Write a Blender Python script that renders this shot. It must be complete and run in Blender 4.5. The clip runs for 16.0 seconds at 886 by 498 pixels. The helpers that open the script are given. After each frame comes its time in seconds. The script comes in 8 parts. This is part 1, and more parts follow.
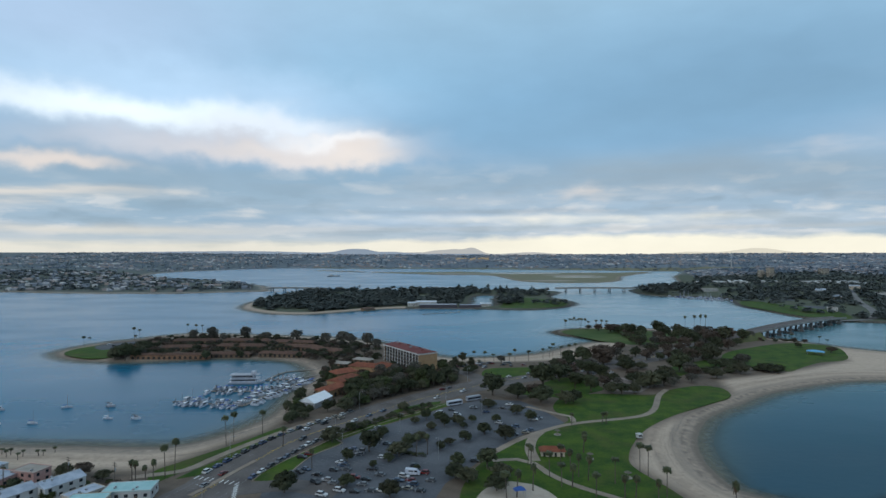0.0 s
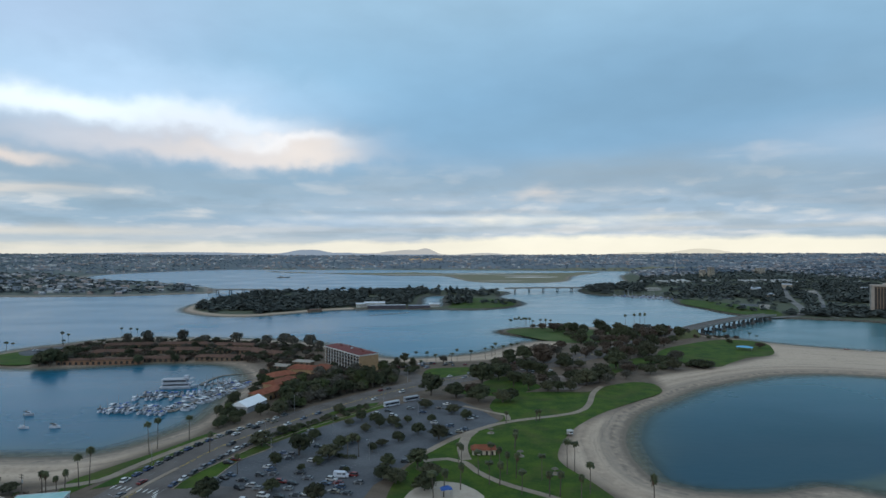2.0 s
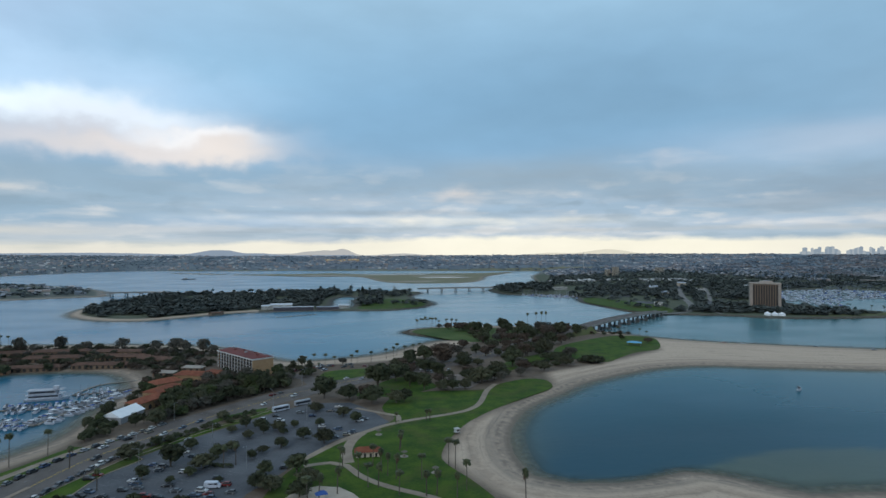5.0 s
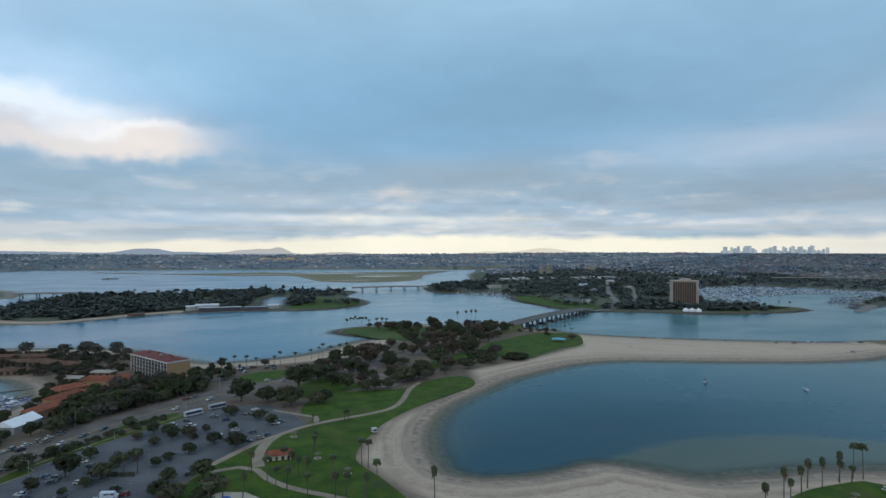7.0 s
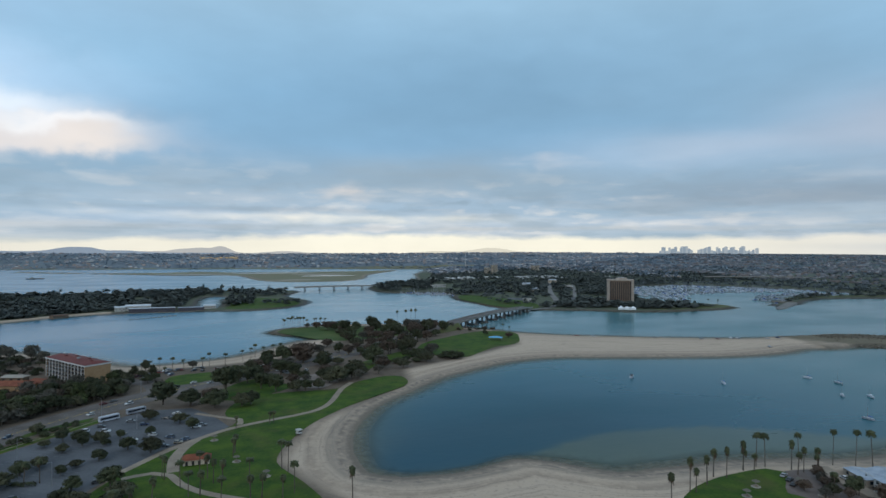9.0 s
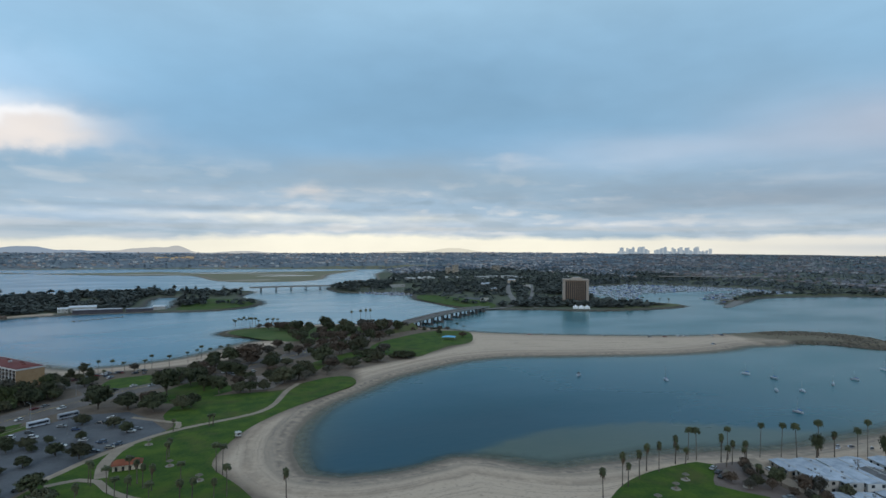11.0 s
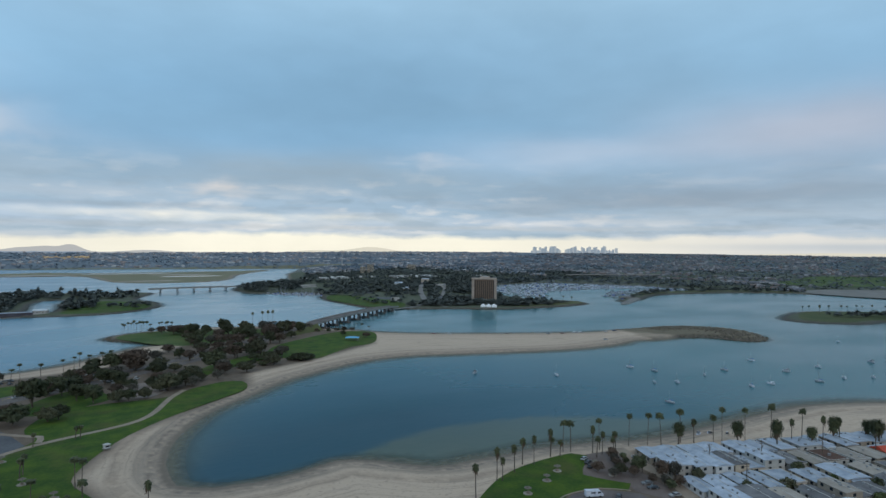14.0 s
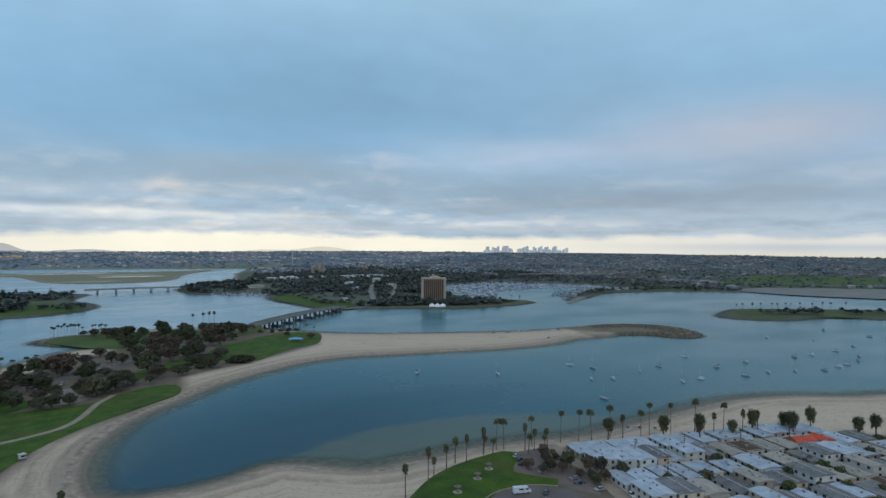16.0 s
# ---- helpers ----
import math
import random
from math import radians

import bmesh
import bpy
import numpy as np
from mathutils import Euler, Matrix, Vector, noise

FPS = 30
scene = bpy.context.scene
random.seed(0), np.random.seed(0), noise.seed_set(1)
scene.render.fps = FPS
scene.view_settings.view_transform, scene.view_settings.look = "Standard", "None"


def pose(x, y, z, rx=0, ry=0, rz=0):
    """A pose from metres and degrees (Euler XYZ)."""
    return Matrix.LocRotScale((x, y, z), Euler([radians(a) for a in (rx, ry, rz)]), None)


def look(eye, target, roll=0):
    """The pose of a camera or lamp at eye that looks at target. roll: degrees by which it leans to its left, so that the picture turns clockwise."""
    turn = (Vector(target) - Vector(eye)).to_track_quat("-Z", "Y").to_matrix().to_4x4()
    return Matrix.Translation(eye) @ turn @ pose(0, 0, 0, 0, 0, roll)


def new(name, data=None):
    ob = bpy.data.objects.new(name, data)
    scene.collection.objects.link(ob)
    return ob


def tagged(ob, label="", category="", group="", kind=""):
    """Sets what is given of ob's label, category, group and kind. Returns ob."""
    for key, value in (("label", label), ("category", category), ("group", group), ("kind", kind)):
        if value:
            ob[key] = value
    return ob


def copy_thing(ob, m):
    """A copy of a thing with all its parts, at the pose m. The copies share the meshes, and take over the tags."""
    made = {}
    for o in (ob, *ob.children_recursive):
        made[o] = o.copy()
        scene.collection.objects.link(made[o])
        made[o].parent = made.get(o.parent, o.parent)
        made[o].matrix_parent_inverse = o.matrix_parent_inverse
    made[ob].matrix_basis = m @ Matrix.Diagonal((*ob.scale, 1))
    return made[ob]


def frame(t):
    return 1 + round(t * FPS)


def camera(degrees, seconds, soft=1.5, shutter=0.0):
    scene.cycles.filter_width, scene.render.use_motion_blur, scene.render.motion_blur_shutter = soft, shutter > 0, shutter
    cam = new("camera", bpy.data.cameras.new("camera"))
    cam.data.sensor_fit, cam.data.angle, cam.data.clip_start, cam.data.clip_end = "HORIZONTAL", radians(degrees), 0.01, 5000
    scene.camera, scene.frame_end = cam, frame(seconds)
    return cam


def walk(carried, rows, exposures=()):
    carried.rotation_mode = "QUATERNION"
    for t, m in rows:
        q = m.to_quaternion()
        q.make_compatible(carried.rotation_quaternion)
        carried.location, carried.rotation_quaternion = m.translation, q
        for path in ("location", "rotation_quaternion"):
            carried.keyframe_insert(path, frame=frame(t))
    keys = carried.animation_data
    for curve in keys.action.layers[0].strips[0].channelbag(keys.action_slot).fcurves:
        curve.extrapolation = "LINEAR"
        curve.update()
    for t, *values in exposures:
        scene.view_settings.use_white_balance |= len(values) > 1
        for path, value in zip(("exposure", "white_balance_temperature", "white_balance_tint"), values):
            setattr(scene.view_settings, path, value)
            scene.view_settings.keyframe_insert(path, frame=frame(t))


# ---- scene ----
cam = camera(74.35, 16.0, soft=1.5)
# seconds, x, y, z, yaw, pitch, roll
ROWS = [
    (0, 0.00, 0.00, 95.00, 0.00, 0.11, 0.05),
    (0.5, 2.35, 0.06, 94.93, -0.92, 0.13, 0.01),
    (1, 5.12, 0.09, 94.98, -1.94, 0.15, -0.01),
    (1.5, 8.06, 0.18, 94.87, -3.06, 0.17, -0.01),
    (2, 10.82, 0.46, 94.56, -4.39, 0.19, -0.01),
    (2.5, 13.14, 0.75, 94.58, -5.95, 0.19, 0.03),
    (3, 15.68, 0.75, 94.58, -7.40, 0.19, 0.05),
    (3.5, 18.31, 0.35, 94.57, -8.70, 0.21, 0.08),
    (6, 32.88, -0.98, 94.06, -14.89, 0.22, -0.01),
    (6.5, 35.47, -2.14, 94.27, -16.47, 0.18, 0.05),
    (7, 38.08, -3.24, 94.47, -18.10, 0.12, 0.07),
    (7.5, 40.83, -4.04, 94.26, -19.62, 0.12, 0.12),
    (8, 43.38, -4.90, 94.18, -20.81, 0.09, 0.18),
    (8.5, 46.04, -5.72, 94.07, -21.95, 0.09, 0.22),
    (9, 48.57, -6.92, 94.09, -23.08, 0.09, 0.24),
    (11.5, 60.58, -12.28, 93.71, -27.66, 0.12, 0.37),
    (12, 63.25, -13.86, 93.97, -28.80, 0.12, 0.39),
    (12.5, 65.19, -15.33, 94.22, -29.96, 0.10, 0.39),
    (13, 67.20, -16.93, 94.65, -31.55, 0.07, 0.39),
    (13.5, 69.19, -18.27, 94.74, -32.99, 0.07, 0.39),
    (14, 71.60, -19.84, 94.85, -34.53, 0.07, 0.39),
    (14.5, 73.25, -21.14, 94.98, -35.68, 0.07, 0.41),
    (15, 75.00, -22.75, 95.15, -36.95, 0.07, 0.42),
    (15.5, 76.78, -24.19, 95.22, -38.05, 0.06, 0.43),
    (16, 78.72, -25.83, 95.42, -38.98, 0.05, 0.45),
]
walk(cam, [(t, pose(x, y, z, 0, 0, yaw) @ pose(0, 0, 0, 90 + pitch) @ pose(0, 0, 0, 0, 0, roll)) for t, x, y, z, yaw, pitch, roll in ROWS])

# ---- sky and sun ----
SKY_GAIN = 1.0
world = bpy.data.worlds.new("overcast_sky")
scene.world = world
world.use_nodes = True
wn, wl = world.node_tree.nodes, world.node_tree.links
wn.clear()


def wmath(op, a, b=None, c=None):
    n = wn.new("ShaderNodeMath")
    n.operation = op
    for i, v in enumerate((a, b, c)):
        if v is None:
            continue
        if isinstance(v, (int, float)):
            n.inputs[i].default_value = v
        else:
            wl.new(v, n.inputs[i])
    return n.outputs[0]


def wmix(fac, a, b, mode="MIX"):
    n = wn.new("ShaderNodeMix")
    n.data_type, n.blend_type = "RGBA", mode
    for i, v in ((0, fac), (6, a), (7, b)):
        if isinstance(v, (int, float)):
            n.inputs[i].default_value = v
        elif isinstance(v, tuple):
            n.inputs[i].default_value = (*v, 1)
        else:
            wl.new(v, n.inputs[i])
    return n.outputs[2]


def wnoise(vec, scale, detail, rough=0.5):
    n = wn.new("ShaderNodeTexNoise")
    n.inputs["Scale"].default_value, n.inputs["Detail"].default_value, n.inputs["Roughness"].default_value = scale, detail, rough
    wl.new(vec, n.inputs["Vector"])
    return n.outputs["Fac"]


def wvec(x, y, z=0.0):
    n = wn.new("ShaderNodeCombineXYZ")
    for i, v in enumerate((x, y, z)):
        if isinstance(v, (int, float)):
            n.inputs[i].default_value = v
        else:
            wl.new(v, n.inputs[i])
    return n.outputs[0]


def wramp(fac, stops):
    n = wn.new("ShaderNodeValToRGB")
    el = n.color_ramp.elements
    while len(el) < len(stops):
        el.new(0.5)
    for e, (p, c) in zip(el, stops):
        e.position, e.color = p, (*c, 1)
    wl.new(fac, n.inputs[0])
    return n.outputs[0]


def clamp01(v):
    return wmath("MINIMUM", wmath("MAXIMUM", v, 0.0), 1.0)


way = wn.new("ShaderNodeTexCoord").outputs["Generated"]
sep = wn.new("ShaderNodeSeparateXYZ")
wl.new(way, sep.inputs[0])
dx, dy, dz = sep.outputs
elev = wmath("MULTIPLY", wmath("ARCSINE", dz), 57.2958)
azim = wmath("MULTIPLY", wmath("ARCTAN2", dx, dy), 57.2958)
elp = wmath("MAXIMUM", elev, 0.0)
# the cloud sheet lies flat overhead, so its patches crowd into streaks towards the horizon
flat_z = wmath("ADD", wmath("MAXIMUM", dz, 0.0), 0.055)
px, py = wmath("DIVIDE", dx, flat_z), wmath("DIVIDE", dy, flat_z)
sheet = wnoise(wvec(px, py, 2.0), 0.62, 4, 0.50)
sheet2 = wnoise(wvec(px, py, 7.3), 0.30, 3, 0.5)
fibre = wnoise(wvec(px, py, 4.4), 1.5, 3, 0.55)
soft = wnoise(wvec(wmath("MULTIPLY", azim, 0.055), wmath("MULTIPLY", elp, 0.13), 2.3), 1.0, 3, 0.5)
puff = wnoise(wvec(wmath("MULTIPLY", azim, 0.17), wmath("MULTIPLY", elp, 0.42), 5.1), 1.0, 4, 0.55)
lump = wnoise(wvec(wmath("MULTIPLY", azim, 0.20), wmath("MULTIPLY", elp, 0.20), 3.4), 1.0, 3, 0.45)
broken = clamp01(wmath("MULTIPLY", wmath("SUBTRACT", wnoise(wvec(wmath("MULTIPLY", azim, 0.20), wmath("MULTIPLY", elp, 0.8), 6.6), 1.0, 3, 0.5), 0.36), 3.5))
# uneven edges for the large cloud masses
waz = wmath("ADD", azim, wmath("MULTIPLY", wmath("SUBTRACT", soft, 0.5), 9.0))
wel = wmath("ADD", elp, wmath("ADD", wmath("MULTIPLY", wmath("SUBTRACT", sheet, 0.5), 3.0), wmath("MULTIPLY", wmath("SUBTRACT", soft, 0.5), 2.0)))
sky = wramp(wmath("DIVIDE", elp, 60.0), [
    (0.0, (0.80, 0.78, 0.66)), (0.010, (0.72, 0.72, 0.66)), (0.018, (0.52, 0.60, 0.67)), (0.035, (0.43, 0.54, 0.67)), (0.067, (0.37, 0.51, 0.66)),
    (0.117, (0.285, 0.44, 0.60)), (0.167, (0.240, 0.44, 0.65)), (0.24, (0.260, 0.48, 0.70)), (0.37, (0.345, 0.56, 0.75)), (1.0, (0.45, 0.56, 0.68))])


billow = wnoise(wvec(wmath("MULTIPLY", azim, 0.42), wmath("MULTIPLY", elp, 0.55), 9.4), 1.0, 4, 0.5)
wpuff = wmath("ADD", wmath("MULTIPLY_ADD", wmath("SUBTRACT", billow, 0.5), 1.5, elp), wmath("ADD", wmath("MULTIPLY", wmath("SUBTRACT", lump, 0.5), 3.0), wmath("MULTIPLY", wmath("SUBTRACT", soft, 0.5), 1.6)))
apuff = wmath("ADD", azim, wmath("MULTIPLY", wmath("SUBTRACT", soft, 0.5), 5.0))
wlow = wmath("ADD", elp, wmath("MULTIPLY", wmath("SUBTRACT", puff, 0.5), 0.8))


def mass(az0, el0, saz, up, down, colour, amount, base, warped=True):
    """A bank of cloud: its width and its reach above and below."""
    a = wmath("DIVIDE", wmath("SUBTRACT", waz if warped is True else apuff if warped == "puff" else azim, az0), saz)
    e = wmath("SUBTRACT", wel if warped is True else wpuff if warped == "puff" else wlow if warped == "low" else elp, el0)
    e = wmath("ADD", wmath("DIVIDE", wmath("MAXIMUM", e, 0.0), up), wmath("DIVIDE", wmath("MINIMUM", e, 0.0), down))
    r = wmath("ADD", wmath("MULTIPLY", a, a), wmath("MULTIPLY", e, e))
    if warped == "puff":
        r = wmath("POWER", r, 1.5)
    g = wmath("POWER", 2.718, wmath("MULTIPLY", r, -1.0))
    return wmix(wmath("MULTIPLY", g, amount), base, colour)


sky = mass(28, 14, 22, 7.0, 4.0, (0.20, 0.37, 0.54), 0.8, sky)
sky = mass(55, 14, 18, 6.0, 4.0, (0.25, 0.42, 0.58), 0.7, sky)
sky = mass(-34, 19, 20, 7.0, 5.0, (0.46, 0.62, 0.84), 0.85, sky)
sky = mass(-10, 16, 10, 4.0, 3.0, (0.31, 0.56, 0.78), 0.6, sky)
# broad soft patches of the sheet, stronger low down
deck = clamp01(wmath("DIVIDE", wmath("SUBTRACT", 22.0, elp), 12.0))
sky = wmix(wmath("MULTIPLY", wmath("MULTIPLY", clamp01(wmath("MULTIPLY", wmath("SUBTRACT", 0.50, sheet2), 5.0)), deck), 0.40), sky, (0.22, 0.39, 0.54))
sky = wmix(wmath("MULTIPLY", wmath("MULTIPLY", clamp01(wmath("MULTIPLY", wmath("SUBTRACT", sheet2, 0.52), 5.0)), deck), 0.30), sky, (0.52, 0.61, 0.72))
low = wmath("MINIMUM", wmath("DIVIDE", elp, 1.2), wmath("DIVIDE", wmath("SUBTRACT", 9.5, elp), 4.0))
low = clamp01(low)
bright = clamp01(wmath("MULTIPLY", wmath("SUBTRACT", wmath("MULTIPLY_ADD", fibre, 0.45, sheet), 0.745), 7.0))
dark = clamp01(wmath("MULTIPLY", wmath("SUBTRACT", 0.705, wmath("MULTIPLY_ADD", fibre, 0.45, sheet)), 7.0))
sky = wmix(wmath("MULTIPLY", wmath("MULTIPLY", dark, low), 0.30), sky, (0.26, 0.39, 0.50))
sky = wmix(wmath("MULTIPLY", wmath("MULTIPLY", bright, low), 0.26), sky, (0.70, 0.70, 0.70))
sky = mass(-30, 3.2, 26, 2.6, 1.9, (0.31, 0.45, 0.57), wmath("MULTIPLY_ADD", sheet, -1.1, 1.15), sky)
def heap(shift):
    """Density of the low cloud rows, looked up a little higher or lower."""
    e = wmath("ADD", elp, shift)
    return wnoise(wvec(wmath("MULTIPLY", waz, 0.125), wmath("MULTIPLY", wmath("POWER", e, 0.72), 0.95), 8.7), 1.0, 5, 0.52)


rise = wmath("SUBTRACT", heap(-0.45), heap(0.45))
rows_el = clamp01(wmath("MINIMUM", wmath("DIVIDE", wmath("SUBTRACT", elp, 1.0), 0.8), wmath("DIVIDE", wmath("SUBTRACT", 8.5, elp), 3.5)))
lit = wmath("MULTIPLY", clamp01(wmath("MULTIPLY", wmath("SUBTRACT", rise, 0.035), 7.0)), wmath("MULTIPLY", rows_el, clamp01(wmath("DIVIDE", wmath("SUBTRACT", 76.0, azim), 34.0))))
shade = wmath("MULTIPLY", clamp01(wmath("MULTIPLY", wmath("SUBTRACT", -0.02, rise), 7.0)), rows_el)
sky = wmix(wmath("MULTIPLY", shade, 0.55), sky, (0.245, 0.345, 0.44))
sky = wmix(wmath("MULTIPLY", lit, 0.60), sky, (0.86, 0.84, 0.82))
# the sunlit bank: billowing bright top, lavender inside, creamy ends
sky = mass(-26, 5.9, 28, 1.5, 1.3, (0.30, 0.43, 0.55), 0.85, sky)
sky = mass(-24, 13.6, 17, 3.4, 3.0, (0.52, 0.74, 0.98), 0.85, sky, "puff")
sky = mass(-20, 9.3, 16, 2.2, 1.2, (0.64, 0.67, 0.74), 1.0, sky, "puff")
sky = mass(-29, 12.0, 14, 1.5, 1.1, (0.93, 1.05, 1.15), 1.0, sky, "puff")
sky = mass(-17, 11.2, 8.0, 1.2, 0.9, (0.84, 0.93, 1.03), 0.95, sky, "puff")
sky = mass(-10.5, 10.0, 5.5, 0.8, 0.8, (0.95, 0.95, 0.96), 0.95, sky, "puff")
sky = mass(-14.0, 9.0, 9.0, 0.9, 0.8, (0.80, 0.75, 0.73), 0.85, sky, "puff")
sky = mass(-8.0, 8.9, 3.4, 0.9, 0.8, (0.86, 0.79, 0.74), 0.9, sky, "puff")
sky = mass(-34.0, 7.3, 5, 0.7, 0.6, (0.84, 0.755, 0.70), 0.9, sky, "puff")
sky = mass(-36, 4.6, 9, 0.40, 0.5, (0.76, 0.72, 0.67), 0.85, sky)
sky = mass(-18, 3.0, 14, 0.6, 0.5, (0.28, 0.43, 0.58), 0.7, sky)
# paler puffs and grey bars farther round
sky = mass(24, 6.6, 20, 1.8, 1.5, (0.31, 0.405, 0.49), wmath("MULTIPLY_ADD", sheet, -1.4, 1.35), sky)
sky = mass(13.0, 5.4, 3.4, 0.8, 0.7, (0.74, 0.69, 0.66), wmath("MULTIPLY", broken, 0.7), sky, "puff")
sky = mass(33, 8.4, 5.0, 0.8, 0.7, (0.56, 0.61, 0.68), wmath("MULTIPLY", broken, 0.5), sky, "puff")
sky = mass(-2, 2.9, 12, 0.35, 0.5, (0.40, 0.56, 0.76), 0.6, sky)
sky = mass(2, 4.6, 9, 0.8, 0.8, (0.48, 0.56, 0.65), 0.55, sky)
sky = mass(48, 9.6, 11, 0.9, 1.6, (0.47, 0.57, 0.70), 0.65, sky)
sky = mass(67, 10, 12, 3.0, 2.6, (0.47, 0.51, 0.605), 0.85, sky)
sky = mass(60, 4.9, 24, 1.8, 1.6, (0.255, 0.33, 0.42), 0.9, sky)
sky = mass(64, 3.3, 12, 0.6, 0.6, (0.43, 0.53, 0.63), 0.6, sky)
turn = clamp01(wmath("DIVIDE", wmath("ADD", azim, 22.0), 34.0))
base_edge = wmath("ADD", wmath("MULTIPLY_ADD", turn, 0.85, 0.70), wmath("MULTIPLY", wmath("SUBTRACT", puff, 0.5), 1.6))
gap = clamp01(wmath("DIVIDE", wmath("SUBTRACT", base_edge, elp), 0.5))
gap = wmath("MULTIPLY", gap, clamp01(wmath("DIVIDE", wmath("SUBTRACT", 110.0, wmath("ABSOLUTE", wmath("SUBTRACT", azim, 34.0))), 40.0)))
sky = wmix(wmath("MULTIPLY", gap, 0.95), sky, wmix(clamp01(wmath("DIVIDE", wmath("SUBTRACT", azim, 38.0), 30.0)), wmix(turn, (0.80, 0.78, 0.70), (0.97, 0.93, 0.78)), (0.74, 0.73, 0.70)))
sky = mass(15, 3.05, 13, 0.28, 0.60, (0.95, 0.92, 0.83), wmath("MULTIPLY_ADD", broken, 0.65, 0.3), sky, "low")
sky = mass(2, 3.2, 13, 0.35, 0.35, (0.76, 0.79, 0.81), wmath("MULTIPLY_ADD", broken, -0.7, 0.85), sky, "low")
sky = mass(-14, 2.0, 9, 0.30, 0.40, (0.62, 0.66, 0.70), 0.6, sky, "low")
sky = mass(-30, 1.7, 12, 0.40, 0.4, (0.72, 0.70, 0.64), 0.75, sky, "low")
sky = mass(72, 0.45, 13, 0.28, 0.5, (0.50, 0.56, 0.62), 0.8, sky, "")
sky = mass(34, 2.05, 40, 0.25, 0.22, (0.46, 0.51, 0.55), 0.6, sky, "low")
sky = mass(5, 3.75, 16, 0.25, 0.30, (0.31, 0.39, 0.48), 0.55, sky, "low")
value = wmath("ADD", 0.84, wmath("ADD", wmath("MULTIPLY", soft, 0.24), wmath("MULTIPLY", puff, 0.16)))
sky = wmix(1.0, sky, wvec(value, value, value), "MULTIPLY")
nishita = wn.new("ShaderNodeTexSky")
nishita.sky_type, nishita.sun_disc = "NISHITA", False
nishita.sun_elevation, nishita.sun_rotation = radians(29), radians(215)
clear = wmix(1.0, nishita.outputs[0], (0.10, 0.10, 0.10), "MULTIPLY")
sky = wmix(0.93, clear, sky)
back = wn.new("ShaderNodeBackground")
back.inputs["Strength"].default_value = SKY_GAIN
wl.new(sky, back.inputs["Color"])
wl.new(back.outputs[0], wn.new("ShaderNodeOutputWorld").inputs[0])

sun = new("sun", bpy.data.lights.new("sun", "SUN"))
sun.data.energy, sun.data.angle, sun.data.color = 0.6, radians(20), (1.0, 0.95, 0.88)
sun.matrix_world = look((0, 0, 0), (0.5, 0.72, -0.48))

# ---- materials ----
MATS = {}


